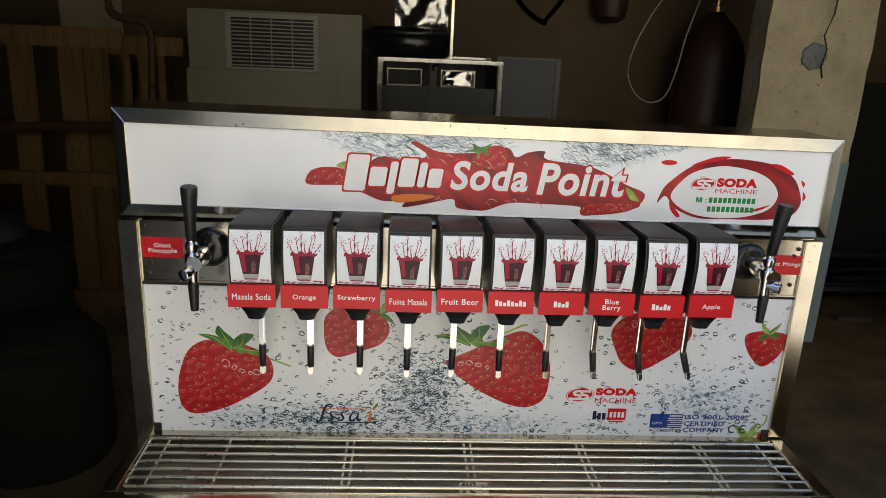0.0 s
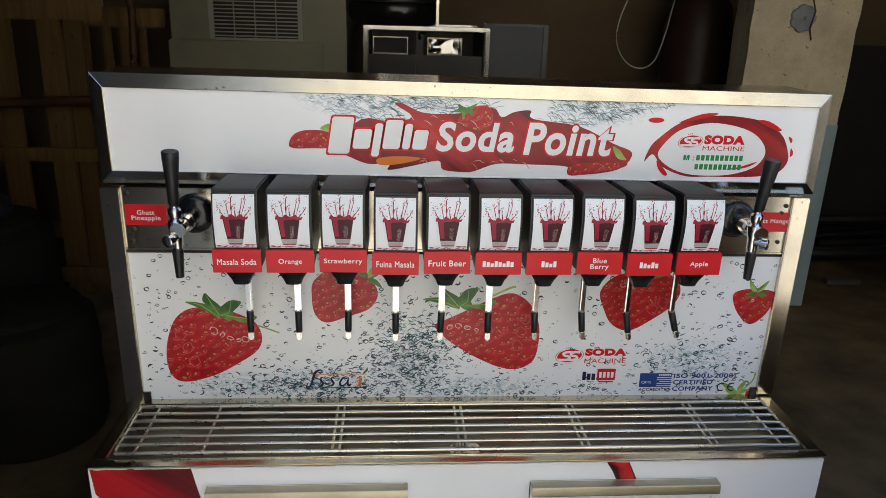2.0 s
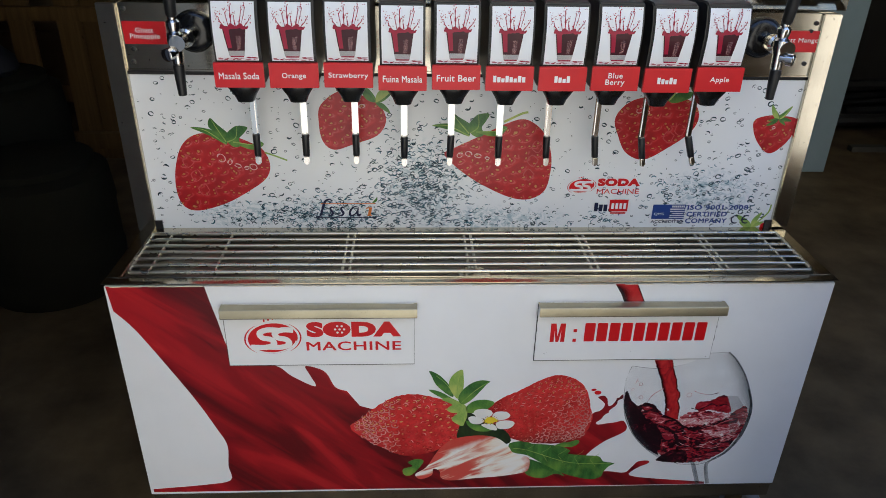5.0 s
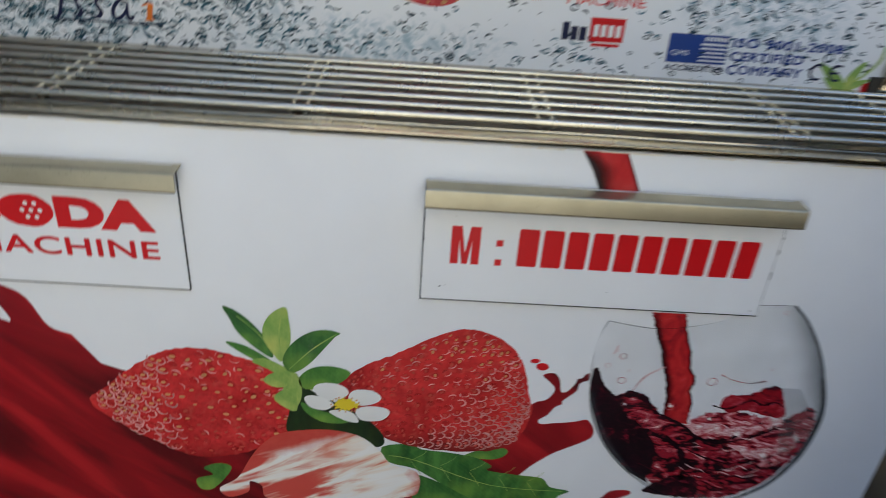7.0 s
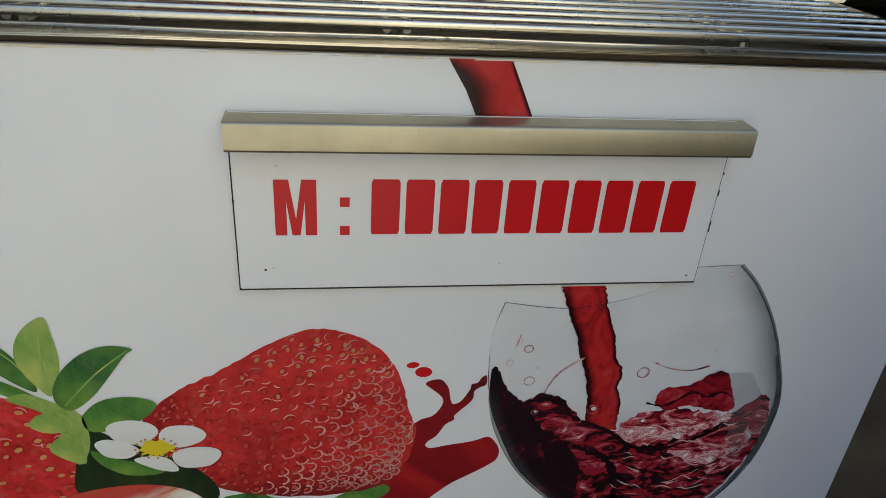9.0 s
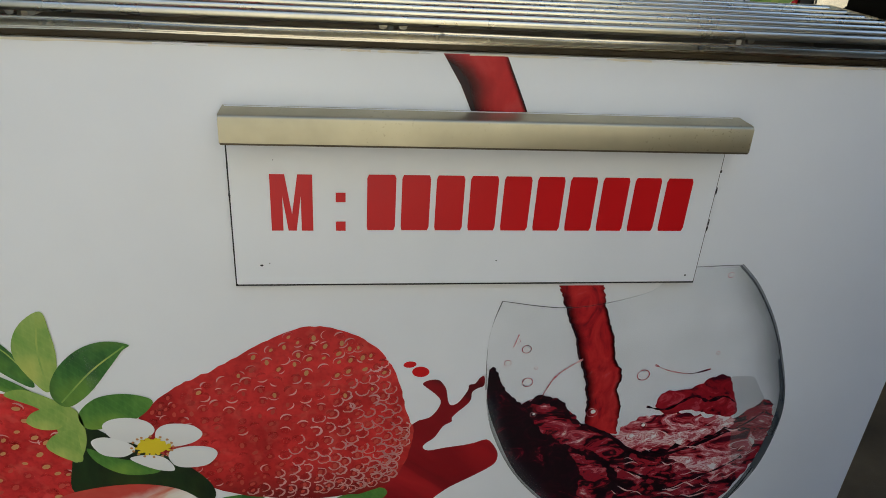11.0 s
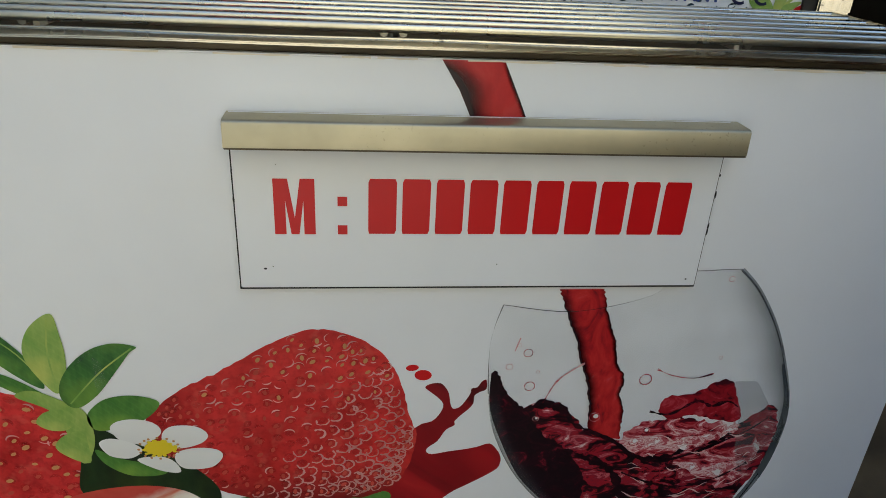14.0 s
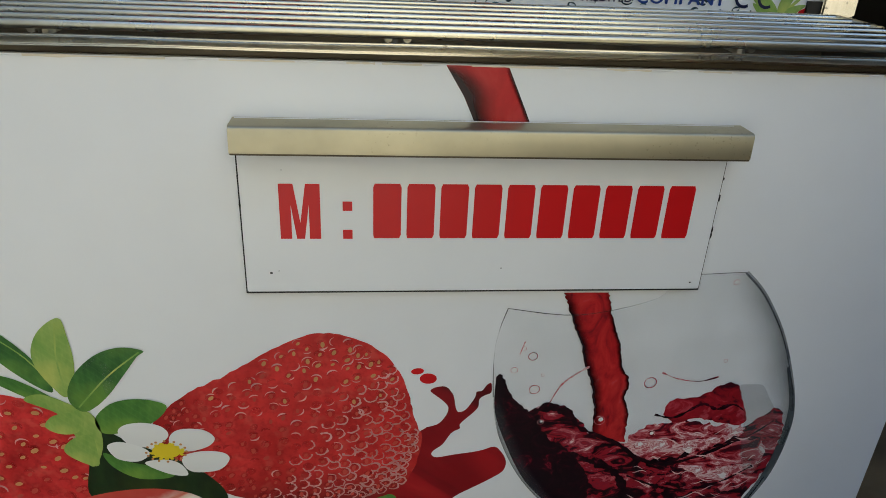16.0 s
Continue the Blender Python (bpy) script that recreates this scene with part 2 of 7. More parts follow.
def glass_ink(name, colour, alpha_low, alpha_high, fade=None):
    """A see-through tint of printed glass on the white sheet; fade: (from, to) in x over which it sets in."""
    n = Nodes(name, 0.32, 0, colour, 0.45)
    f = n.n("ShaderNodeMapRange")
    n.link(n.noise(18, 3), f.inputs["Value"])
    f.inputs["From Min"].default_value, f.inputs["From Max"].default_value = 0.3, 0.7
    f.inputs["To Min"].default_value, f.inputs["To Max"].default_value = alpha_low, alpha_high
    alpha = f.outputs["Result"]
    if fade:
        alpha = n.math("MULTIPLY", alpha, n.band(n.axis("X"), *fade))
    n.link(alpha, n.b.inputs["Alpha"])
    return n.m


STEEL = steel("brushed_stainless_steel", (0.62, 0.57, 0.46), 0.16)
STEEL_V = steel("brushed_stainless_steel_upright", (0.62, 0.57, 0.46), 0.16, (400, 400, 3))
HANDLE = steel("warm_steel_handle", (0.50, 0.455, 0.325), 0.50, (4, 300, 300), "fine", 0.006, 0.03)
ROD = steel("grill_rod_steel", (0.70, 0.66, 0.54), 0.27, (40, 40, 40), False)
# darker than the rim steel: the recess's shade is in the colour
BASIN_STEEL = steel("shaded_basin_steel", (0.25, 0.215, 0.16), 0.45, (3, 400, 400), False, 0.02, 0.05)
# brown that holds the shade under the tray rim and handle
SHADE_BROWN = plain("shade_brown_steel", (0.13, 0.10, 0.06), 0.5, 0.4, 0.5, 60)
CHROME = steel("polished_chrome", (0.82, 0.80, 0.76), 0.12, (20, 20, 20), False)
WHITE = vinyl("white_print_film", (0.84, 0.85, 0.865))


def water_film(name, white, patches, gloss, strength):
    """White film with printed drifts of pale blue broken water; patches: middle and half size of each drift."""
    n = Nodes(name, gloss, 0, white, 0.4)
    x, z = n.axis("X"), n.axis("Z")
    total = None
    for cx, cz, rx, rz in patches:
        u = n.math("DIVIDE", n.math("SUBTRACT", x, cx), rx)
        v = n.math("DIVIDE", n.math("SUBTRACT", z, cz), rz)
        d = n.math("SUBTRACT", 1.0, n.math("ADD", n.math("MULTIPLY", u, u), n.math("MULTIPLY", v, v)))
        d = n.math("MAXIMUM", d, 0.0)
        total = d if total is None else n.math("MAXIMUM", total, d)
    fleck = n.noise((95, 1, 120), 5, 0.65, 1.0)
    wash = n.math("MULTIPLY", n.band(fleck, 0.46, 0.62), n.math("MULTIPLY", total, strength))
    n.base(n.mix(wash, n.mix(n.band(n.noise(6, 4), 0.35, 0.7), white, tuple(c - 0.05 for c in white)), n.mix(n.noise(60, 2), (0.10, 0.26, 0.36), (0.30, 0.45, 0.50))))
    n.rough(n.math("ADD", n.math("MULTIPLY", n.noise(14, 3), 0.12), gloss - 0.06))
    n.bump(n.noise(22, 3, 0.5), 0.06, 0.002)
    return n.m


SPLASH_SHEET = water_film("white_backsplash_film", (0.84, 0.86, 0.88), ((-0.27, 0.655, 0.11, 0.04), (-0.09, 0.72, 0.08, 0.09), (0.03, 0.645, 0.17, 0.03), (0.45, 0.70, 0.10, 0.05), (-0.42, 0.655, 0.11, 0.03)), 0.32, 0.75)
SIGN_FILM = water_film("glossy_white_sign_film", (0.88, 0.885, 0.89), ((-0.17, 1.187, 0.13, 0.040), (-0.07, 1.185, 0.10, 0.03), (0.22, 1.172, 0.10, 0.032), (0.30, 1.185, 0.06, 0.016)), 0.15, 0.8)
BLACK = plain("black_plastic", (0.012, 0.012, 0.013), 0.42, scale=40, bump=0.05)
BLACK_GLOSS = plain("glossy_black_plastic", (0.01, 0.01, 0.01), 0.22, bump=0.0)
RED_INK = vinyl("red_ink", (0.60, 0.008, 0.012))
RED_TAG = vinyl("red_label_film", (0.62, 0.02, 0.025), 0.3, 0.2)
WHITE_INK = vinyl("white_ink", (0.85, 0.85, 0.84))
GREEN_INK = vinyl("green_ink", (0.02, 0.27, 0.07))
BLUE_INK = vinyl("blue_ink", (0.025, 0.06, 0.25))
NAVY_INK = vinyl("navy_ink", (0.012, 0.016, 0.055))
ORANGE_INK = vinyl("orange_ink", (0.75, 0.20, 0.03))
TEAL_INK = vinyl("grey_teal_ink", (0.018, 0.045, 0.065))
MID_TEAL = vinyl("mid_teal_ink", (0.045, 0.135, 0.19), vary=0.4)
PALE_TEAL = vinyl("pale_teal_ink", (0.11, 0.23, 0.30), vary=0.4)
ICE_INK = vinyl("ice_blue_ink", (0.30, 0.43, 0.49), vary=0.3)
ICE_DARK = vinyl("ice_grey_ink", (0.20, 0.29, 0.33), vary=0.4)
PINK_INK = vinyl("pale_pink_ink", (0.70, 0.34, 0.30))
BLUSH_INK = vinyl("blush_ink", (0.70, 0.48, 0.46))
BERRY_RIM = vinyl("berry_rim_ink", (0.58, 0.10, 0.10), vary=0.3)
SEED_INK = vinyl("seed_yellow_ink", (0.66, 0.33, 0.13), vary=0.4)
DULL_SEED = vinyl("seed_brown_ink", (0.62, 0.085, 0.06), vary=0.4)
YELLOW_INK = vinyl("yellow_ink", (0.80, 0.62, 0.03))
PETAL_INK = vinyl("petal_white_ink", (0.84, 0.84, 0.82), vary=0.18)
DARK_EDGE = plain("dark_gap", (0.02, 0.02, 0.022), 0.7)
BERRY_A = berry_flesh("strawberry_ink_bright", (0.62, 0.026, 0.024), (0.24, 0.005, 0.008), -0.066, -0.10)
BERRY_B = berry_flesh("strawberry_ink_deep", (0.64, 0.026, 0.026), (0.24, 0.004, 0.008), -0.072, -0.3)
BERRY_PIT = glass_ink("berry_pit_ink", (0.30, 0.006, 0.008), 0.04, 0.26)
BERRY_GLOSS = glass_ink("berry_gloss_ink", (0.86, 0.45, 0.42), 0.35, 0.90)
BERRY_SHADE = glass_ink("berry_shade_ink", (0.32, 0.007, 0.010), 0.05, 0.35)
BERRY_C = berry_ink("strawberry_ink_wet", (0.49, 0.011, 0.016), (0.28, 0.004, 0.010), 0.0160, (-0.5, 0.6), 0.0, -0.2, -0.3, -0.2, 0.3)
LEAF_DARK = leaf_ink("leaf_ink_dark", (0.085, 0.235, 0.045), (0.018, 0.085, 0.018))
LEAF_DEEP = leaf_ink("leaf_ink_deep", (0.018, 0.045, 0.012), (0.006, 0.014, 0.006), 0.3)
LEAF_MID = leaf_ink("leaf_ink_mid", (0.13, 0.29, 0.05), (0.04, 0.145, 0.025))
LEAF_PALE = leaf_ink("leaf_ink_pale", (0.40, 0.50, 0.13), (0.17, 0.33, 0.06), 0.6)
SPLASH = splash_ink()
HALF = half_ink()
BLACKISH, MAROON_INK, WINE_RED_INK, ROSE, BLUSH = (0.008, 0.002, 0.005), (0.06, 0.004, 0.012), (0.36, 0.010, 0.022), (0.55, 0.13, 0.15), (0.78, 0.58, 0.56)
WINE_DARK = wine_ink("wine_ink_dark", [(0.45, BLACKISH), (0.56, (0.022, 0.003, 0.008)), (0.61, MAROON_INK), (0.66, (0.25, 0.012, 0.03)), (0.70, MAROON_INK)], 55, 0.5, 1.3)
WINE_MID = wine_ink("wine_ink_mid", [(0.42, BLACKISH), (0.47, MAROON_INK), (0.50, WINE_RED_INK), (0.57, (0.24, 0.012, 0.03)), (0.61, ROSE), (0.63, (0.36, 0.02, 0.04)), (0.68, BLUSH)], 38, 0.25, 2.2)
WINE_ROSE = wine_ink("wine_ink_rose", [(0.38, MAROON_INK), (0.44, WINE_RED_INK), (0.485, ROSE), (0.51, (0.50, 0.06, 0.09)), (0.55, BLUSH), (0.585, ROSE), (0.63, (0.8, 0.74, 0.72))], 34, 0.35, 2.4)
WINE_RED = wine_ink("wine_ink_red", [(0.38, MAROON_INK), (0.45, (0.28, 0.008, 0.016)), (0.55, WINE_RED_INK), (0.64, (0.5, 0.06, 0.08))], 44, 0.1, 1.6)
STREAM_INK = wine_ink("stream_ink", [(0.30, MAROON_INK), (0.38, (0.30, 0.008, 0.014)), (0.46, (0.46, 0.014, 0.018)), (0.62, (0.58, 0.030, 0.030)), (0.74, ROSE)], 50, 0.0, 0.6)
UPPER_STREAM = wine_ink("upper_stream_ink", [(0.30, (0.34, 0.008, 0.012)), (0.5, (0.50, 0.018, 0.020)), (0.7, (0.58, 0.05, 0.05))], 16, 0.45, 0.5)
CUP_INK = vinyl("dark_drink_ink", (0.055, 0.006, 0.014), vary=0.5)
BURST_INK = vinyl("crimson_ink", (0.38, 0.012, 0.045), vary=0.4)
GLASS_TINT = glass_ink("glass_tint_ink", (0.36, 0.39, 0.40), 0.03, 0.13)
GLASS_EDGE = glass_ink("glass_edge_ink", (0.07, 0.08, 0.085), 0.45, 0.85)


def edge_ink(name, colour, low, high, power=1.7):
    """A printed tint that sets in softly across a strip."""
    n = Nodes(name, 0.32, 0, colour, 0.45)
    uv = n.n("ShaderNodeSeparateXYZ")
    n.link(n.n("ShaderNodeTexCoord").outputs["UV"], uv.inputs[0])
    across = n.math("POWER", uv.outputs["X"], power)
    n.link(n.math("MULTIPLY", across, n.math("MULTIPLY", uv.outputs["Y"], n.math("ADD", low, n.math("MULTIPLY", n.noise(14, 3), high)))), n.b.inputs["Alpha"])
    return n.m


STREAM_SHADE = edge_ink("stream_shade_ink", (0.018, 0.003, 0.006), 0.85, 0.7, 1.5)
GLASS_SHADE = edge_ink("glass_shade_ink", (0.13, 0.145, 0.15), 0.35, 0.45, 2.2)
GLASS_VEIL = glass_ink("glass_veil_ink", (0.30, 0.29, 0.28), 0.12, 0.30)


# ---- shape helpers ----
def part(name, bm, material, parent=None, label="", smooth=False, at=(0, 0, 0)):
    """Links a bmesh as one mesh object under a thing or a part; at: where the parent's own origin stands."""
    mesh = bpy.data.meshes.new(name)
    bm.to_mesh(mesh)
    bm.free()
    mesh.materials.append(material)
    if smooth:
        for f in mesh.polygons:
            f.use_smooth = True
        mesh.set_sharp_from_angle(angle=radians(38))
    ob = new(name, mesh)
    if parent:
        ob.parent = parent
        ob.matrix_parent_inverse = Matrix.Translation(at).inverted()
    if label:
        ob["label"] = label
    return ob


def thing(name, at, label, category, group="", kind=""):
    ob = new(name)
    ob.empty_display_size = 0.05
    ob.location = at
    return tagged(ob, label, category, group, kind)


def box(bm, x0, x1, y0, y1, z0, z1, bevel=0.0, turn=None):
    made = bmesh.ops.create_cube(bm, size=1.0)["verts"]
    for v in made:
        v.co = Vector((x0 + (v.co.x + 0.5) * (x1 - x0), y0 + (v.co.y + 0.5) * (y1 - y0), z0 + (v.co.z + 0.5) * (z1 - z0)))
    if bevel:
        edges = {e for v in made for e in v.link_edges}
        made = bmesh.ops.bevel(bm, geom=list(edges), offset=bevel, segments=2, affect="EDGES", clamp_overlap=True)["verts"]
    if turn:
        for v in made:
            v.co = turn @ v.co
    return bm


def boxed(*args, **more):
    return box(bmesh.new(), *args, **more)


def tube(bm, points, r, seg=10, closed=False, radii=None):
    """A round rod along points."""
    pts = [Vector(p) for p in points]
    rings = []
    for i, p in enumerate(pts):
        a = pts[i - 1] if (i or closed) else p
        b = pts[(i + 1) % len(pts)] if (i < len(pts) - 1 or closed) else p
        d = (b - a).normalized()
        side = d.cross(Vector((0, 0, 1)))
        if side.length < 0.1:
            side = d.cross(Vector((0, 1, 0)))
        side.normalize()
        up = side.cross(d)
        rr = radii[i] if radii else r
        rings.append([bm.verts.new(p + rr * (math.cos(t) * side + math.sin(t) * up)) for t in [2 * math.pi * k / seg for k in range(seg)]])
    for i in range(len(rings) if closed else len(rings) - 1):
        a, b = rings[i], rings[(i + 1) % len(rings)]
        for k in range(seg):
            bm.faces.new((a[k], a[(k + 1) % seg], b[(k + 1) % seg], b[k]))
    if not closed:
        bm.faces.new(rings[0][::-1])
        bm.faces.new(rings[-1])
    bmesh.ops.recalc_face_normals(bm, faces=bm.faces[:])
    return bm


def lathe(bm, profile, origin, axis=(0, 0, 1), seg=24):
    """A turned solid: profile of (distance along the axis, radius)."""
    d = Vector(axis).normalized()
    o = Vector(origin)
    return tube(bm, [o + d * (s + 1e-5 * i) for i, (s, _) in enumerate(profile)], 1, seg, radii=[r for _, r in profile])


def spline(points, steps=5, closed=True):
    """A smooth line through points of the plane."""
    n, out = len(points), []
    for i in range(n if closed else n - 1):
        p = [np.array(points[(i + k) % n] if closed else points[min(max(i + k, 0), n - 1)], float) for k in (-1, 0, 1, 2)]
        for s in range(steps):
            t = s / steps
            out.append(tuple(0.5 * (2 * p[1] + (p[2] - p[0]) * t + (2 * p[0] - 5 * p[1] + 4 * p[2] - p[3]) * t**2 + (3 * p[1] - p[0] - 3 * p[2] + p[3]) * t**3)))
    return out if closed else out + [tuple(points[-1])]


def flat(bm, outline, y=0.0):
    """A flat shape that faces -y, given by its outline in x and z."""
    area = sum(a[0] * b[1] - b[0] * a[1] for a, b in zip(outline, outline[1:] + outline[:1]))
    if area < 0:
        outline = outline[::-1]
    bm.faces.new([bm.verts.new((x, y, z)) for x, z in outline])
    return bm


def ribbon(bm, line, width, y=0.0, taper=None):
    """A flat stroke along a line of x and z."""
    pts = [np.array(p, float) for p in line]
    left, right = [], []
    for i, p in enumerate(pts):
        d = pts[min(i + 1, len(pts) - 1)] - pts[max(i - 1, 0)]
        d = d / (np.hypot(*d) + 1e-9)
        w = width / 2 * (taper(i / (len(pts) - 1)) if taper else 1)
        left.append(p + w * np.array((-d[1], d[0])))
        right.append(p - w * np.array((-d[1], d[0])))
    a = [bm.verts.new((q[0], y, q[1])) for q in right]
    b = [bm.verts.new((q[0], y, q[1])) for q in left]
    for i in range(len(pts) - 1):
        bm.faces.new((a[i], a[i + 1], b[i + 1], b[i]))
    return bm


def oval(cx, cz, rx, rz, n=24, turn=0.0, a0=0.0, a1=360.0):
    c, s = math.cos(radians(turn)), math.sin(radians(turn))
    full = a1 - a0 >= 360
    out = []
    for k in range(n if full else n + 1):
        a = radians(a0 + (a1 - a0) * k / n)
        u, v = rx * math.cos(a), rz * math.sin(a)
        out.append((cx + c * u - s * v, cz + s * u + c * v))
    return out


def ragged(outline, amp, size=0.006, seed=0.0):
    """Frays an outline with noise at two sizes."""
    line = spline(outline, 9)
    out = []
    for k, (x, z) in enumerate(line):
        (ax, az), (bx, bz) = line[k - 1], line[(k + 1) % len(line)]
        d = math.hypot(bx - ax, bz - az) + 1e-9
        s = amp * (noise.noise(Vector((x / size, z / size, seed))) + 0.5 * noise.noise(Vector((2.7 * x / size, 2.7 * z / size, seed + 5))))
        out.append((x + s * (bz - az) / d, z - s * (bx - ax) / d))
    return out


def uneven(seed, often=9.0, low=0.12):
    """A stroke's width that swells and thins by chance."""
    return lambda s: low + 1.5 * abs(noise.noise(Vector((often * s, seed, 0.5)))) + 0.5 * abs(noise.noise(Vector((3.3 * often * s, seed, 2.5))))


def pieces(name, bm, material, parent, label="", y0=0.0):
    """Links each separate island of a bmesh as a mesh of its own."""
    bm.faces.index_update()
    left = set(bm.faces)
    while left:
        island, todo = [], [min(left, key=lambda f: f.index)]
        left.discard(todo[0])
        while todo:
            f = todo.pop()
            island.append(f)
            for v in f.verts:
                for g in v.link_faces:
                    if g in left:
                        left.discard(g)
                        todo.append(g)
        island.sort(key=lambda f: f.index)
        out = bmesh.new()
        seen = {}
        for f in island:
            for v in f.verts:
                if v not in seen:
                    seen[v] = out.verts.new(v.co)
            out.faces.new([seen[v] for v in f.verts])
        part(name, out, material, parent, label)
    bm.free()


def inside(x, z, outline):
    odd = False
    for (x0, z0), (x1, z1) in zip(outline, outline[1:] + outline[:1]):
        if (z0 > z) != (z1 > z) and x < (x1 - x0) * (z - z0) / (z1 - z0) + x0:
            odd = not odd
    return odd


def lettering(text, x0, x1, z0, z1, y, bold=0.0, lean=0.0, grow=0.0):
    """Words in the built-in font, fitted into a box of the plane y, as a bmesh that faces -y."""
    curve = bpy.data.curves.new("words", "FONT")
    copies = "M" in text and bold > 0
    curve.body, curve.shear, curve.offset, curve.align_x = text, lean, 0.0 if copies else bold, "CENTER"
    curve.space_line, curve.space_character, curve.resolution_u = 0.85, 1.08 if bold else 1.0, 4
    holder = new("words", curve)
    bpy.context.view_layer.update()
    mesh = bpy.data.meshes.new_from_object(holder.evaluated_get(bpy.context.evaluated_depsgraph_get()))
    bpy.data.objects.remove(holder)
    bm = bmesh.new()
    # a capital M folds over itself when its outline grows: thicken it by shifted layers instead
    for k, (u, v) in enumerate(((0, 0), (1, 0), (-1, 0), (0, 0.8), (0, -0.8)) if copies else ((0, 0),)):
        first = len(bm.verts)
        bm.from_mesh(mesh)
        bm.verts.ensure_lookup_table()
        for p in bm.verts[first:]:
            p.co += Vector((u * bold, v * bold, k))
    bpy.data.meshes.remove(mesh)
    xs, zs = [v.co.x for v in bm.verts], [v.co.y for v in bm.verts]
    a0, a1, b0, b1 = min(xs), max(xs), min(zs), max(zs)
    for v in bm.verts:
        v.co = Vector((x0 - grow + (v.co.x - a0) / (a1 - a0) * (x1 - x0 + 2 * grow), y - 0.00004 * v.co.z, z0 - grow + (v.co.y - b0) / (b1 - b0) * (z1 - z0 + 2 * grow)))
    for f in bm.faces:
        if f.normal.y > 0:
            f.normal_flip()
    bm.normal_update()
    bmesh.ops.reverse_faces(bm, faces=[f for f in bm.faces if f.normal.y > 0])
    return bm


def printed(name, outlines, material, parent, y, label="", at=(0, 0, 0)):
    """Printed shapes as one flat mesh whose own origin is their middle, so that the ink's pattern sits on it."""
    outlines = [[(max(-0.6065, min(0.6065, x)), max(0.1578, z)) for x, z in o] for o in outlines]
    xs = [p[0] for o in outlines for p in o]
    zs = [p[1] for o in outlines for p in o]
    cx, cz = (min(xs) + max(xs)) / 2, (min(zs) + max(zs)) / 2
    bm = bmesh.new()
    for o in outlines:
        flat(bm, [(x - cx, z - cz) for x, z in o])
    ob = part(name, bm, material, parent, label, at=at)
    ob.location = (cx, y, cz)
    return ob


def soft_strip(bm, inner, outer, y):
    """A strip from an inner to an outer line, whose UV runs across and, at its two ends, fades along."""
    uv = bm.loops.layers.uv.new("UVMap")
    a = [bm.verts.new((x, y, z)) for x, z in inner]
    b = [bm.verts.new((x, y, z)) for x, z in outer]
    n = len(a) - 1
    for k in range(n):
        f = bm.faces.new((a[k], a[k + 1], b[k + 1], b[k]))
        for loop, (u, s) in zip(f.loops, ((0, k), (0, k + 1), (1, k + 1), (1, k))):
            loop[uv].uv = (u, min(1.0, 4 * s / n + 0.3, 4 * (1 - s / n)))
        if f.normal.y > 0:
            f.normal_flip()
    return bm


# ---- the workshop ----
CONCRETE = plain("dusty_concrete_floor", (0.175, 0.122, 0.062), 0.75, 0, 0.65, 34, 0.6)


def rough_plaster():
    """Cream plaster with stains, scratches and dark pits."""
    n = Nodes("bare_cement_plaster", 0.9, 0, (0.76, 0.66, 0.46), 0.3)
    stains, grain, pits = n.noise(5, 6, 0.65), n.noise(160, 4, 0.7), n.noise(48, 3, 0.6)
    col = n.mix(n.band(stains, 0.40, 0.68), (0.70, 0.61, 0.43), (0.50, 0.42, 0.285))
    col = n.mix(n.math("MULTIPLY", n.band(grain, 0.45, 0.70), 0.35), col, (0.42, 0.35, 0.24))
    col = n.mix(n.math("MULTIPLY", n.band(pits, 0.68, 0.72), 0.8), col, (0.14, 0.11, 0.08))
    n.base(col)
    n.bump(n.math("ADD", n.math("MULTIPLY", pits, 0.8), n.math("MULTIPLY", grain, 0.4)), 0.7, 0.006)
    return n.m


PLASTER = rough_plaster()
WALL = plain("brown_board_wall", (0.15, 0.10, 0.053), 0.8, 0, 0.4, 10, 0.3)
# blue-grey, so the added left-hand wall bounces cool light
BLOCK_GREY = plain("cool_bounce_grey", (0.29, 0.325, 0.36), 0.85, 0, 0.3, 10, 0.4)
# low colour that keeps the room's sides and front dim
DARK_WALL = plain("dim_room_wall", (0.055, 0.046, 0.038), 0.85, 0, 0.4, 10, 0.4)
# warm brown, so the added right-hand blocks bounce warm light
BLOCK_BROWN = plain("warm_bounce_brown", (0.26, 0.17, 0.085), 0.9, 0, 0.3, 8, 0.4)
ROOF = plain("roof_sheet", (0.09, 0.08, 0.07), 0.7, 0, 0.3, 10)
# yard and far wall are unseen; their tints set the bounced light
GROUND = plain("sandy_yard", (0.37, 0.345, 0.30), 0.9, 0, 0.3, 4, 0.4)
BOUNCE_WALL = plain("cream_bounce_wall", (0.82, 0.73, 0.56), 0.85, 0, 0.2, 3, 0.2)
BLUE_SHEET = plain("pale_blue_sheet", (0.36, 0.47, 0.52), 0.4, 0, 0.2, 12)


def rough_wood(name, colour):
    """Sawn pallet wood: long grain, dark streaks and knots, each board of its own shade."""
    n = Nodes(name, 0.8, 0, colour, 0.25)
    grain, streak = n.noise((70, 70, 3), 4, 0.6), n.noise((16, 16, 1.2), 3, 0.6)
    col = n.mix(n.band(grain, 0.35, 0.70), colour, tuple(c * 0.62 for c in colour))
    col = n.mix(n.math("MULTIPLY", n.band(streak, 0.52, 0.70), 0.6), col, tuple(c * 0.40 for c in colour))
    col = n.mix(n.band(n.noise((26, 26, 13), 1, 0.4), 0.73, 0.78), col, tuple(c * 0.2 for c in colour))
    own = n.n("ShaderNodeObjectInfo").outputs["Random"]
    n.base(n.mix(n.math("MULTIPLY", own, 0.55), col, tuple(c * 0.45 for c in colour)))
    n.bump(grain, 0.4, 0.002)
    return n.m


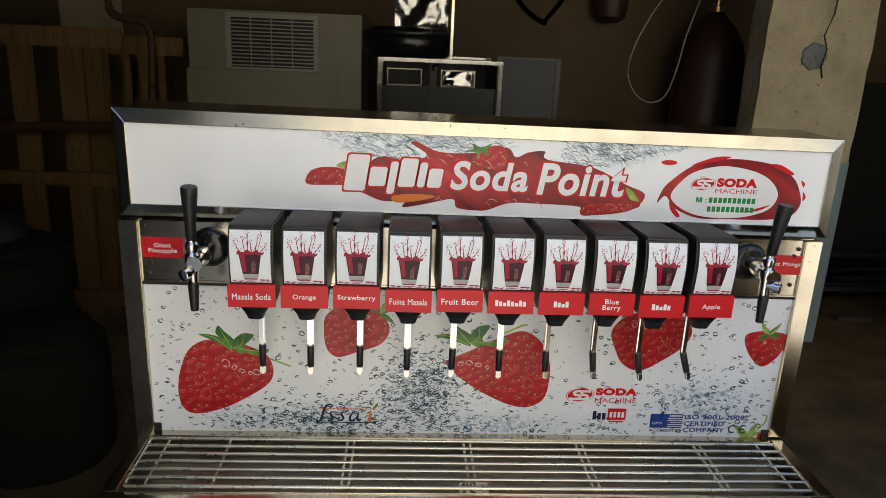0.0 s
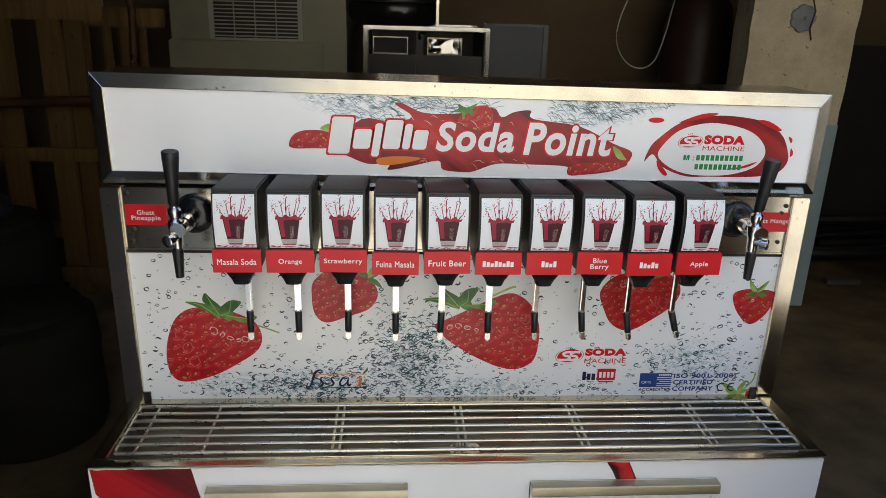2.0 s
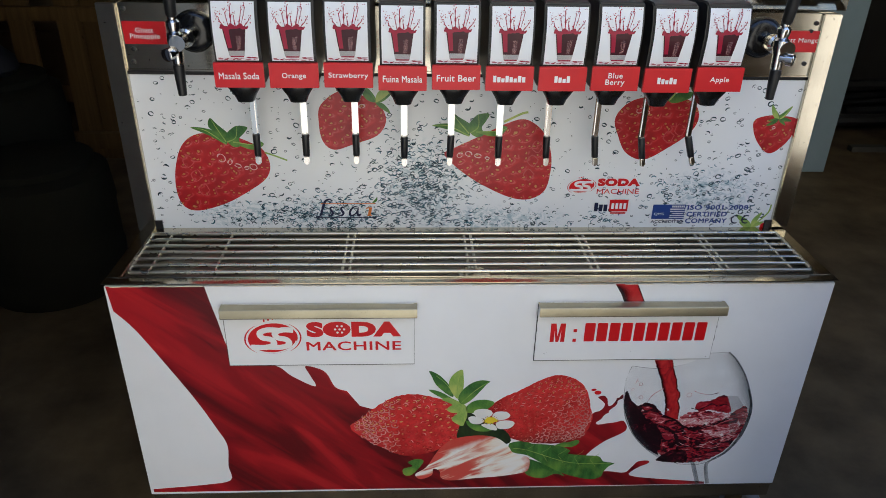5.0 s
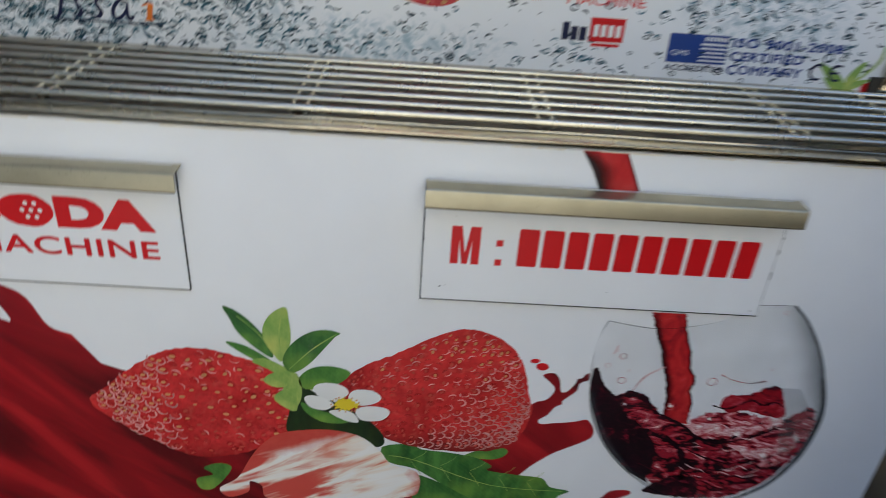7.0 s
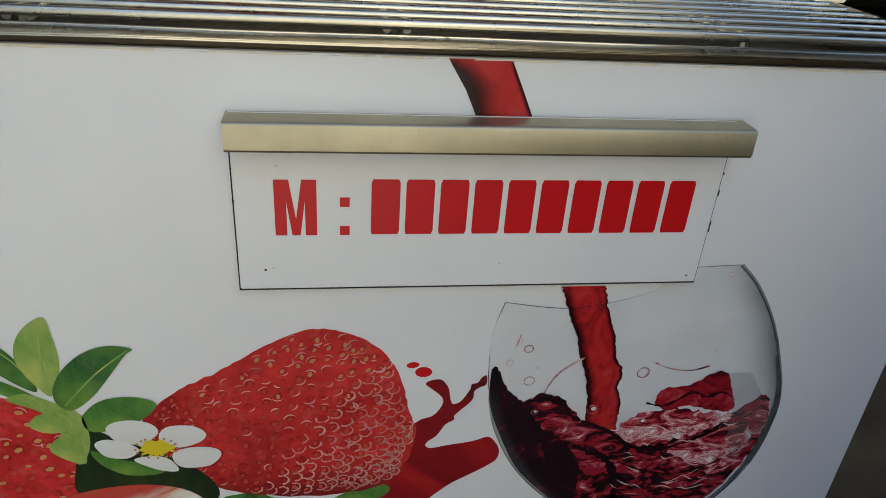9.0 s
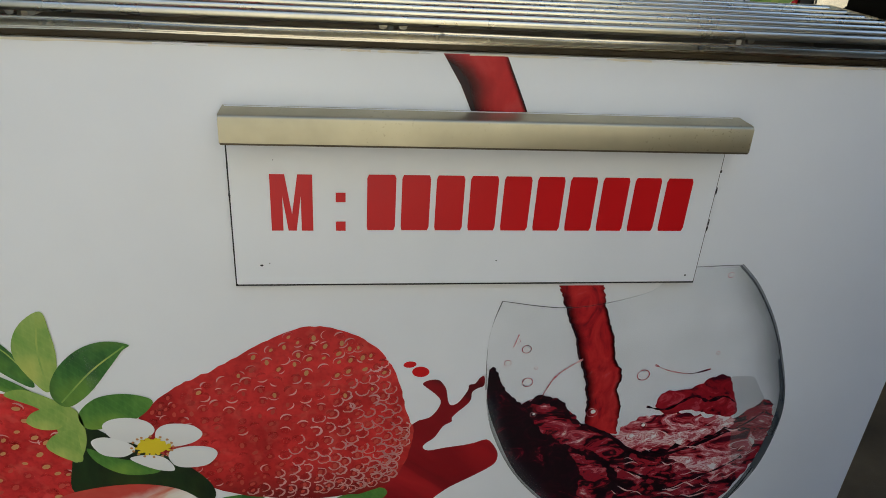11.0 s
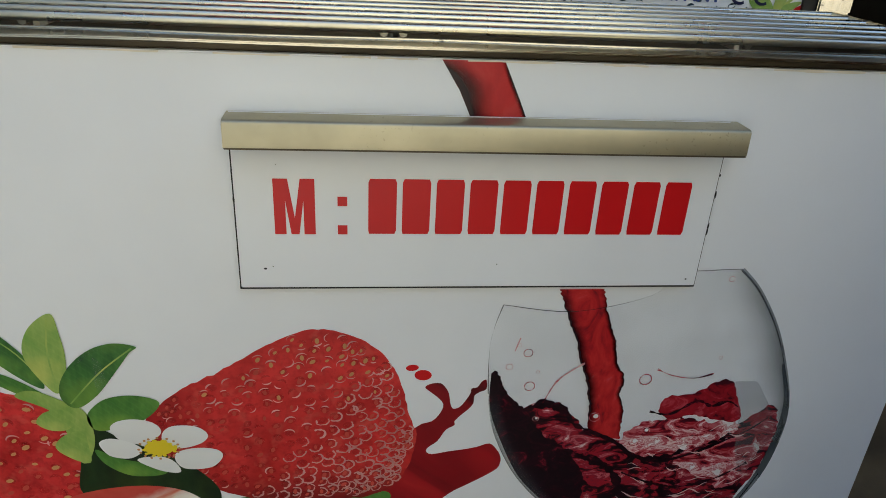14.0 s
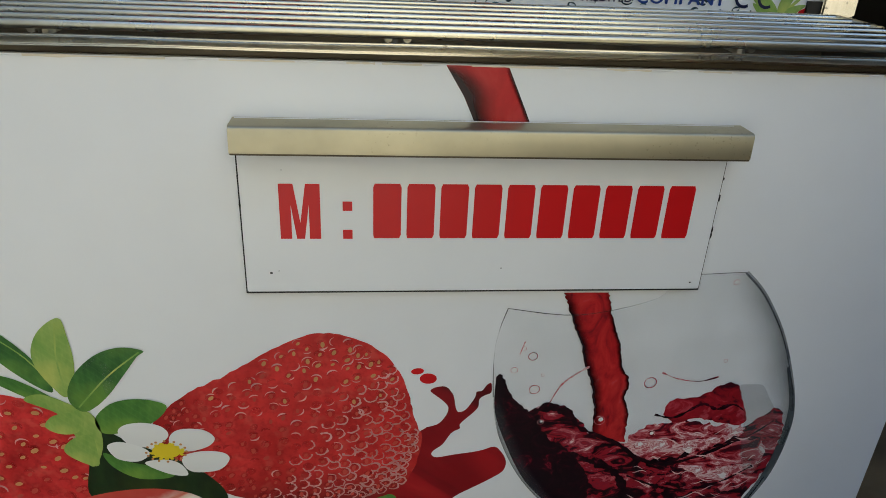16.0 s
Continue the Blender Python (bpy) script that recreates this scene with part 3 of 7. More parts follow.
WOOD = rough_wood("rough_pallet_wood", (0.24, 0.145, 0.058))
RUST = plain("rusty_pipe", (0.11, 0.052, 0.026), 0.6, 0.3, 0.4, 40, 0.3)
GREY_PAINT = plain("grey_painted_metal", (0.26, 0.24, 0.17), 0.5, 0, 0.25, 20)
PALE_PAINT = plain("pale_grey_frame", (0.38, 0.365, 0.30), 0.5, 0, 0.2, 20)
DARK_METAL = plain("black_metal", (0.02, 0.02, 0.02), 0.35, 0.2, 0.3, 30)
MAROON = plain("maroon_gas_bottle_paint", (0.05, 0.022, 0.016), 0.5, 0, 0.4, 16)
BRASS = steel("brass_valve", (0.6, 0.42, 0.16), 0.3, (60, 60, 60), False)
WIRE = plain("white_wire", (0.5, 0.5, 0.46), 0.5)
PINK = plain("pink_plastic", (0.62, 0.08, 0.24), 0.4, 0, 0.15, 20)
SLATE = plain("slate_board", (0.055, 0.062, 0.075), 0.5, 0, 0.2, 16)
DRUM = plain("dark_plastic_drum", (0.024, 0.024, 0.018), 0.85, 0, 0.4, 16, 0.1, 0.08)
DUST = plain("dusty_blue_bag", (0.008, 0.012, 0.02), 0.7, 0, 0.4, 20)

X0, X1, Y0, Y1, TOP = -2.6, 4.2, 0.05, 3.3, 2.7
# opening of the unseen front wall, sized for the daylight let in
DOOR_X0, DOOR_X1, DOOR_Z = -0.98, 3.2, 2.2


def structure(name, bm, material, label):
    return tagged(part(name, bm, material), label, name.split("_")[0], kind="structure")


structure("floor", boxed(X0, X1, Y0 - 0.8, Y1, -0.12, 0.0), CONCRETE, "stained grey concrete workshop floor with dust")
structure("ground", boxed(-60, 60, -90, Y0 - 0.802, -0.15, -0.03), GROUND, "unseen sandy yard added in front to bounce sunlight")
wall_north = structure("wall_north", boxed(X0, X1, Y1, Y1 + 0.2, 0, TOP), WALL, "dark brown boarded back wall of the workshop")
structure("wall_west", boxed(X0 - 0.2, X0, Y0, Y1, 0, TOP), DARK_WALL, "side wall of the workshop, coloured dark to keep it dim")
structure("wall_east", boxed(X1, X1 + 0.2, Y0, Y1, 0, TOP), DARK_WALL, "side wall beyond the column, coloured dark to keep it dim")
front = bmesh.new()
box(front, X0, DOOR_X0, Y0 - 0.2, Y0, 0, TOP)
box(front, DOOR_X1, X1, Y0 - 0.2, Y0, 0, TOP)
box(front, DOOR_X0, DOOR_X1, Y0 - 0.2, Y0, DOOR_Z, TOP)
structure("wall_south", front, DARK_WALL, "unseen front wall, its opening sized to set the light inside")
# added out of view: blocks that dim the panel's right side
structure("wall_low", box(box(box(boxed(0.42, 0.88, -1.30, -0.62, -0.03, 0.80), 0.69, 0.88, -0.619, -0.34, 0, 1.30), 0.88, 1.55, -0.54, -0.36, 0, 0.55), 1.55, 3.4, -0.55, -0.35, 0, 1.25), BLOCK_BROWN, "unseen blocks added at the right to hold back light")
# added out of view: a wall that dims the left and darkens reflections
structure("wall_side", box(boxed(-1.15, -0.67, -3.2, -0.38, -0.03, 2.3), -1.15, -0.88, -0.379, -0.152, 0.0, 2.3), BLOCK_GREY, "unseen blue-grey wall added at the left to hold back light")
structure("ceiling", boxed(X0, X1, Y0, Y1, TOP, TOP + 0.1), ROOF, "dark sheet roof over the workshop")
# added far walls, never in view: they bounce or limit the light
structure("backdrop_facade", boxed(-2.0, 9.5, -11.3, -11, -0.05, 16.0), BOUNCE_WALL, "unseen cream wall added to bounce sunlight and be reflected")
FAR_WALL = plain("dark_backdrop_brown", (0.10, 0.08, 0.06), 0.85, 0, 0.3, 3, 0.2)
structure("backdrop_wall_1", boxed(9.51, 30, -11.3, -11, -0.05, 10.0), FAR_WALL, "unseen dark backdrop added to limit light from the right")
structure("backdrop_wall_2", boxed(-30, -2.01, -11.3, -11, -0.05, 10.5), plain("grey_backdrop", (0.30, 0.27, 0.22), 0.85, 0, 0.3, 3, 0.2), "unseen grey backdrop added to limit light from the left")
# boards of the back wall, with open joints
for k in range(6):
    z0 = 0.02 + 0.41 * k
    part("board", boxed(X0 + 0.01, X1 - 0.01, Y1 - 0.022, Y1 - 0.002, z0, z0 + 0.396, 0.003), WALL, wall_north)

# column of bare plaster, its foot sheeted in pale blue
col_bm = boxed(1.435, 1.918, 2.20, 2.36, 0, TOP)
bmesh.ops.subdivide_edges(col_bm, edges=col_bm.edges[:], cuts=30, use_grid_fill=True)
for v in col_bm.verts:
    d = 0.012 * noise.noise(v.co * 7) + 0.006 * noise.noise(v.co * 23)
    v.co.x += d * (1 if v.co.x > 1.7 else -1)
    v.co.y -= 0.5 * d
column = structure("column", col_bm, PLASTER, "rough bare plaster column with chipped edges")
part("sheet", boxed(1.42, 1.91, 2.178, 2.188, 0.0, 0.90, 0.002), BLUE_SHEET, column, "pale blue sheet round the column foot")
patch = bmesh.new()
for k in range(7):
    a = 6.283 * k / 7
    lathe(patch, [(0, 0.03), (0.008, 0.026), (0.012, 0.012)], (1.662 + 0.032 * math.cos(a), 2.196, 1.36 + 0.032 * math.sin(a)), (0, -1, 0), 9)
part("cement_patch", patch, plain("grey_cement_patch", (0.30, 0.32, 0.34), 0.8), column, "grey cement patch in a hole", True)
part("wire_stub", tube(bmesh.new(), [(1.71, 2.17, 1.68), (1.70, 2.165, 1.54), (1.67, 2.16, 1.45), (1.69, 2.155, 1.39), (1.68, 2.16, 1.32), (1.695, 2.16, 1.27)], 0.004, 6), DARK_METAL, column, "thin dark twisted wire", True)


# ---- the soda dispenser ----
AT = (0.0, 0.25, 0.0)
dispenser = thing("soda_dispenser", AT, "white printed steel soda dispenser with ten black valves on casters", "drink dispenser")
LIFT = 0.03
dispenser.location.z = LIFT


def piece(name, bm, material, parent=None, label="", smooth=False):
    """A part of the dispenser, or of one of its parts."""
    return part(name, bm, material, parent or dispenser, label, smooth, at=(0, 0, 0) if parent else AT)


BACK = 0.206
cab = bmesh.new()
box(cab, -0.606, 0.606, 0.006, 0.022, 0.124, 0.619, 0.003)
box(cab, -0.606, -0.590, 0.022, 0.50, 0.124, 0.619, 0.003)
box(cab, 0.590, 0.606, 0.022, 0.50, 0.124, 0.619, 0.003)
box(cab, -0.590, 0.590, 0.022, 0.50, 0.124, 0.136)
cabinet = piece("cabinet", cab, STEEL, label="stainless steel lower cabinet")
piece("base_rail", boxed(-0.606, 0.606, 0.0015, 0.02, 0.122, 0.1565, 0.002), STEEL, label="bare steel rail along the bottom")

# front sheet with its print
front_bm = bmesh.new()
box(front_bm, -0.609, 0.609, 0.0, 0.006, 0.157, 0.6192, 0.001)
# the rim's shadow, painted as a dark brown strip
piece("rim_shade_strip", boxed(-0.606, 0.606, 0.0075, 0.012, 0.6192, 0.6230, 0.0008), SHADE_BROWN, label="strip with the tray rim's shadow in its brown colour")
sheet = piece("front_panel", front_bm, WHITE, label="white printed front panel with strawberries and a wine glass")


def ink(name, outlines, material, layer, label="", smooth=5, fray=0.0):
    for o in outlines:
        o = ragged(o, fray) if fray else spline(o, smooth) if smooth > 1 else o
        printed(name, [o], material, sheet, -0.0004 * layer, label)


# red splash that sweeps from the upper corner to the foot
sweep = [(-0.6060, 0.6188), (-0.4485, 0.6188)] + spline([(-0.4478, 0.6160), (-0.4360, 0.5570), (-0.4140, 0.4730), (-0.3480, 0.4590), (-0.3200, 0.4350), (-0.2810, 0.4120), (-0.2890, 0.4370), (-0.2960, 0.4560), (-0.2780, 0.4530), (-0.2600, 0.4410), (-0.2460, 0.4100), (-0.2260, 0.4010)], 4, False)
sweep += spline([(-0.2040, 0.3670), (-0.1750, 0.3570), (-0.1010, 0.3340), (-0.0200, 0.2620), (0.1010, 0.2260), (0.2130, 0.1990), (0.2720, 0.1970), (0.3040, 0.1930), (0.3170, 0.2080), (0.3270, 0.2210), (0.3460, 0.2230), (0.3480, 0.2160), (0.3270, 0.2040), (0.3160, 0.1850), (0.3800, 0.1740), (0.4680, 0.1650)], 4, False)
sweep += [(0.4690, 0.1590), (-0.6030, 0.1630)]
sweep += spline([(-0.6030, 0.1710), (-0.5050, 0.1800), (-0.4550, 0.1910), (-0.4550, 0.2270), (-0.4510, 0.2780), (-0.4660, 0.3200), (-0.4920, 0.3810), (-0.5270, 0.4500), (-0.5720, 0.5330), (-0.6020, 0.5720)], 4, False)
printed("splash_print", [sweep], SPLASH, sheet, -0.0004, "glossy printed red splash")
ink("splash_print", [[(0.2020, 0.3100), (0.2239, 0.3414), (0.2367, 0.3475), (0.2428, 0.3554), (0.2446, 0.3633), (0.2401, 0.3698), (0.2335, 0.3758), (0.2304, 0.3795), (0.2345, 0.3824), (0.2417, 0.3828), (0.2461, 0.3780), (0.2485, 0.3727), (0.2502, 0.3631), (0.2526, 0.3588), (0.2577, 0.3608), (0.2624, 0.3681), (0.2647, 0.3733), (0.2653, 0.3774), (0.2695, 0.3784), (0.2726, 0.3835), (0.2759, 0.3849), (0.2765, 0.3766), (0.2720, 0.3741), (0.2679, 0.3706), (0.2675, 0.3637), (0.2643, 0.3584), (0.2582, 0.3521), (0.2541, 0.3468), (0.2543, 0.3430), (0.2479, 0.3388), (0.2418, 0.3279), (0.2354, 0.3225), (0.2333, 0.3181), (0.2379, 0.3150), (0.2511, 0.3173), (0.2645, 0.3191), (0.2733, 0.3210), (0.2830, 0.3240), (0.2893, 0.3175), (0.2932, 0.3086), (0.2921, 0.2998), (0.2865, 0.2942), (0.2755, 0.2869), (0.2644, 0.2802), (0.2533, 0.2728), (0.2330, 0.2530), (0.2070, 0.2250), (0.1520, 0.2310)]], SPLASH, 1, smooth=3)
ink("drop_print", [oval(0.2203, 0.3970, 0.0048, 0.0028, 12, 5), oval(0.2284, 0.3903, 0.0064, 0.0047, 14, -5)], RED_INK, 1, smooth=1)

# leaves and berries
ink("leaf_print", [[(0.1040, 0.2330), (0.1380, 0.2220), (0.1770, 0.1970), (0.1860, 0.1860), (0.1680, 0.1930), (0.1440, 0.1820), (0.1200, 0.1870), (0.1070, 0.2000)]], LEAF_DARK, 2)
ink("leaf_print", [[(0.0730, 0.2720), (0.1040, 0.2780), (0.1160, 0.2710), (0.1460, 0.2680), (0.1750, 0.2620), (0.1920, 0.2510), (0.1880, 0.2440), (0.2250, 0.2390), (0.2490, 0.2360), (0.2590, 0.2230), (0.2810, 0.2180), (0.2710, 0.2100), (0.2620, 0.1960), (0.2580, 0.1830), (0.2390, 0.1770), (0.2080, 0.1840), (0.1770, 0.1970), (0.1380, 0.2220), (0.1090, 0.2420), (0.0810, 0.2500)]], LEAF_DARK, 3, "printed dark green toothed leaf", 3)
ink("leaf_print", [[(0.1610, 0.2640), (0.1840, 0.2770), (0.2030, 0.2780), (0.2060, 0.2700), (0.1920, 0.2610)]], LEAF_MID, 2)
ink("leaf_print", [[(-0.1270, 0.2120), (-0.1090, 0.2190), (-0.1180, 0.2290), (-0.1010, 0.2370), (-0.0880, 0.2320), (-0.0960, 0.2150), (-0.1120, 0.1960), (-0.1250, 0.1970)]], LEAF_MID, 3)
ink("leaf_print", [[(-0.0140, 0.3530), (0.0090, 0.3400), (0.0550, 0.3120), (0.0750, 0.2860), (0.0650, 0.2710), (0.0050, 0.2820), (-0.0250, 0.2870), (-0.0220, 0.3180)]], LEAF_DEEP, 5, "printed deep shade among the leaves")
LEFT_BERRY = spline([(-0.2230, 0.3160), (-0.2070, 0.3350), (-0.1830, 0.3570), (-0.1550, 0.3790), (-0.1290, 0.3900), (-0.1000, 0.3920), (-0.0720, 0.3850), (-0.0480, 0.3760), (-0.0270, 0.3650), (-0.0170, 0.3330), (-0.0160, 0.3030), (-0.0280, 0.2840), (-0.0560, 0.2630), (-0.0840, 0.2510), (-0.1310, 0.2480), (-0.1930, 0.2860)])
RIGHT_BERRY = spline([(0.0290, 0.3560), (0.0530, 0.3800), (0.0870, 0.3990), (0.1250, 0.4230), (0.1570, 0.4310), (0.1900, 0.4180), (0.2100, 0.3900), (0.2200, 0.3520), (0.2250, 0.3290), (0.2100, 0.2860), (0.1660, 0.2710), (0.0990, 0.2770), (0.0530, 0.2990), (0.0310, 0.3290)])


def berry(outline, material, spacing, tilt, gold_above, gloss, dull, seed):
    """A printed strawberry: a bumpy outline, and in each dimple a seed, a deep pit and a broken pale rim."""
    outline = ragged(outline[::5], 0.0016, 0.006, seed)
    printed("strawberry_print", [outline], material, sheet, -0.0016, "printed ripe red strawberry")
    r3 = random.Random(seed)
    c, s = math.cos(radians(tilt)), math.sin(radians(tilt))
    cx = sum(p[0] for p in outline) / len(outline)
    cz = sum(p[1] for p in outline) / len(outline)
    gold, brown, pits, rims, shades = (bmesh.new() for k in range(5))
    for j in range(-16, 17):
        for i in range(-16, 17):
            u, v = spacing * (i + 0.5 * (j % 2)), 0.86 * spacing * j
            # dimples crowd towards the rim, as on a round fruit
            shrink = 1 - 0.9 * min(0.35, (u * u + v * v) / 0.05)
            u, v = u * shrink + r3.uniform(-0.17, 0.17) * spacing, v * shrink + r3.uniform(-0.17, 0.17) * spacing
            x, z = cx + c * u - s * v, cz + s * u + c * v
            if not all(inside(x + a, z + b, outline) for a, b in ((0.004, 0), (-0.004, 0), (0, 0.004), (0, -0.004))):
                continue
            k = spacing / 0.0125 * (0.40 + 0.60 * shrink)
            shine = gloss(x, z)
            high = z > gold_above + r3.uniform(-0.022, 0.022)
            if r3.random() < 0.6 + 0.4 * shine:
                flat(pits, oval(x + 0.0004, z + 0.0004, 0.0036 * k, 0.0028 * k, 10, tilt + r3.uniform(-30, 30)), -0.0017)
            # seeds lie at odd angles; some are hidden in their dimples
            if r3.random() < (0.80 if high else 0.62):
                w = k * r3.uniform(0.75, 1.2)
                flat(gold if high else brown, oval(x, z, 0.0024 * w, 0.0015 * w, 8, tilt + r3.uniform(10, 75)), -0.0019)
            if shine > 0.2 and r3.random() < 0.6 + shine:
                # the lit side: a net of pale rims, nearly closed
                a = 200 + r3.uniform(-60, 60)
                ribbon(rims, [(px + r3.uniform(-1, 1) * 0.0004, pz + r3.uniform(-1, 1) * 0.0004) for px, pz in oval(x, z, 0.0050 * k, 0.0043 * k, 13, tilt, a, a + r3.uniform(120, 190) + 100 * shine)], 0.0013 * k * r3.uniform(0.7, 1.25), -0.0018, uneven(x * 900, 5, 0.5))
            elif r3.random() < 1.1 * dull(x, z):
                # elsewhere short stray glints above or below a seed
                a = r3.choice((5, 30, 60, 195, 230)) + r3.uniform(-25, 25)
                ribbon(rims, oval(x, z, 0.0046 * k, 0.0040 * k, 9, tilt, a, a + r3.uniform(60, 160)), 0.0010 * k * r3.uniform(0.5, 1.4), -0.0018, lambda t: 0.15 + math.sin(math.pi * t))
            if r3.random() < 0.5:
                a = 20 + r3.uniform(-40, 40)
                ribbon(shades, oval(x, z, 0.0042 * k, 0.0036 * k, 9, tilt, a, a + 120), 0.0020 * k, -0.00175, lambda t: 0.1 + math.sin(math.pi * t))
    for name, bm, m in (("seed_print", gold, SEED_INK), ("seed_print", brown, DULL_SEED), ("pit_print", pits, BERRY_PIT), ("rim_print", rims, BERRY_GLOSS), ("rim_shade", shades, BERRY_SHADE)):
        tagged(piece(name, bm, m, sheet), kind="stuff")


berry(LEFT_BERRY, BERRY_B, 0.0150, -25, 0.30, lambda x, z: max(0.0, min(1.0, (-0.120 - x) / 0.07)), lambda x, z: max(0.12, min(0.6, (z - 0.32) / 0.05)), 4)
berry(RIGHT_BERRY, BERRY_A, 0.0122, 22, 0.385, lambda x, z: max(0.0, min(1.0, (0.8 * (x - 0.135) - 0.6 * (z - 0.35)) / 0.07)), lambda x, z: max(0.15, min(1.2, 0.5 + (0.35 * (x - 0.12) + z - 0.345) / 0.05)), 9)
ink("cut_strawberry_print", [[(-0.0679, 0.2449), (-0.0536, 0.2674), (-0.0308, 0.2860), (0.0134, 0.2935), (0.0489, 0.2867), (0.0716, 0.2657), (0.0837, 0.2469), (0.1117, 0.2370), (0.1153, 0.2111), (0.1052, 0.1983), (0.0583, 0.1893), (0.0117, 0.1856), (-0.0346, 0.1806), (-0.0544, 0.1887), (-0.0573, 0.2058), (-0.0696, 0.2114), (-0.0723, 0.1952), (-0.0937, 0.1854), (-0.1036, 0.1984), (-0.0829, 0.2158)]], HALF, 6, "printed cut strawberry with a pale heart")
ink("leaf_print", [[(-0.0790, 0.4440), (-0.0600, 0.4330), (-0.0410, 0.4080), (-0.0350, 0.3860), (-0.0470, 0.3920), (-0.0660, 0.4120), (-0.0740, 0.4300)]], LEAF_DARK, 6)
ink("leaf_print", [[(-0.0800, 0.4020), (-0.0590, 0.3970), (-0.0350, 0.3790), (-0.0420, 0.3750), (-0.0640, 0.3880)]], LEAF_MID, 6)
ink("leaf_print", [[(-0.0210, 0.4460), (-0.0350, 0.4370), (-0.0430, 0.4220), (-0.0430, 0.4070), (-0.0350, 0.3900), (-0.0270, 0.3810), (-0.0200, 0.3940), (-0.0170, 0.4120), (-0.0180, 0.4310)]], LEAF_PALE, 7, "printed pale green young leaf")
ink("leaf_print", [[(0.0300, 0.4190), (0.0150, 0.4220), (-0.0010, 0.4170), (-0.0160, 0.4040), (-0.0250, 0.3880), (-0.0250, 0.3750), (-0.0160, 0.3680), (-0.0010, 0.3790), (0.0150, 0.4000), (0.0250, 0.4140)]], LEAF_DARK, 8)
ink("leaf_print", [[(-0.0440, 0.3840), (-0.0260, 0.3750), (-0.0110, 0.3630), (-0.0090, 0.3380), (-0.0170, 0.3180), (-0.0240, 0.3230), (-0.0280, 0.3510), (-0.0360, 0.3670), (-0.0560, 0.3790)]], LEAF_PALE, 7)
ink("leaf_print", [[(-0.0460, 0.3560), (-0.0390, 0.3650), (-0.0250, 0.3670), (-0.0190, 0.3580), (-0.0260, 0.3490), (-0.0380, 0.3490)], [(-0.0370, 0.3330), (-0.0290, 0.3440), (-0.0160, 0.3470), (-0.0140, 0.3340), (-0.0150, 0.3180), (-0.0270, 0.3220)]], LEAF_PALE, 9)
ink("leaf_print", [[(-0.0110, 0.3610), (0.0010, 0.3740), (0.0170, 0.3780), (0.0320, 0.3760), (0.0400, 0.3700), (0.0290, 0.3570), (0.0100, 0.3490), (-0.0070, 0.3480)]], LEAF_MID, 7)
ink("leaf_print", [[(-0.0100, 0.3300), (0.0060, 0.3210), (0.0270, 0.3150), (0.0400, 0.3120), (0.0350, 0.3040), (0.0120, 0.3040), (-0.0050, 0.3160)]], LEAF_MID, 8)
ribs = bmesh.new()
ribbon(ribs, spline([(-0.0240, 0.4420), (-0.0280, 0.4150), (-0.0270, 0.3870)], 5, False), 0.0012, -0.0031)
ribbon(ribs, spline([(0.0270, 0.4180), (0.0030, 0.3980), (-0.0200, 0.3720)], 5, False), 0.0011, -0.0035)
ribbon(ribs, spline([(0.2740, 0.2170), (0.1920, 0.2220), (0.1110, 0.2540), (0.0810, 0.2600)], 5, False), 0.0010, -0.0015)
ribbon(ribs, spline([(-0.0670, 0.4330), (-0.0480, 0.4140), (-0.0310, 0.3850)], 5, False), 0.0010, -0.0027)
for k in range(5):
    x, z = 0.245 - 0.032 * k, 0.2275 + 0.006 * k
    ribbon(ribs, spline([(x - 0.012, z + 0.003), (x, z + 0.012), (x + 0.004, z + 0.018)], 3, False), 0.0005, -0.0015)
    ribbon(ribs, spline([(x - 0.012, z + 0.001), (x - 0.004, z - 0.012), (x, z - 0.020)], 3, False), 0.0005, -0.0015)
pieces("leaf_rib", ribs, LEAF_PALE, sheet, "thin pale leaf ribs")
wet = bmesh.new()
flat(wet, spline([(-0.0000, 0.4110), (0.0050, 0.4050), (0.0060, 0.3920), (0.0030, 0.3820), (-0.0010, 0.3860), (0.0000, 0.3980)], 4), -0.0037)
ribbon(wet, spline([(-0.0140, 0.4020), (-0.0020, 0.4140), (0.0110, 0.4190)], 4, False), 0.002, -0.0037, lambda s: math.sin(math.pi * s))
piece("wet_glint", wet, GLASS_TINT, sheet)
# the small white flower
ink("flower_print", [[(0.0180, 0.3190), (0.0330, 0.3220), (0.0440, 0.3170), (0.0480, 0.3060), (0.0340, 0.3080)]], PETAL_INK, 9)
ink("flower_print", [[(0.0030, 0.3480), (0.0080, 0.3550), (0.0210, 0.3570), (0.0340, 0.3530), (0.0380, 0.3440), (0.0270, 0.3350), (0.0110, 0.3360)]], PETAL_INK, 9, "printed small white strawberry flower")
ink("flower_print", [[(0.0390, 0.3440), (0.0470, 0.3500), (0.0630, 0.3490), (0.0710, 0.3410), (0.0650, 0.3330), (0.0500, 0.3290), (0.0390, 0.3340)]], PETAL_INK, 9)
ink("flower_print", [[(0.0470, 0.3250), (0.0610, 0.3290), (0.0760, 0.3270), (0.0800, 0.3200), (0.0710, 0.3100), (0.0530, 0.3090), (0.0460, 0.3160)]], PETAL_INK, 10)
ink("flower_print", [[(-0.0060, 0.3370), (0.0030, 0.3400), (0.0170, 0.3350), (0.0230, 0.3280), (0.0140, 0.3210), (0.0010, 0.3230), (-0.0050, 0.3300)]], PETAL_INK, 10)
eye = bmesh.new()
rnd = random.Random(5)
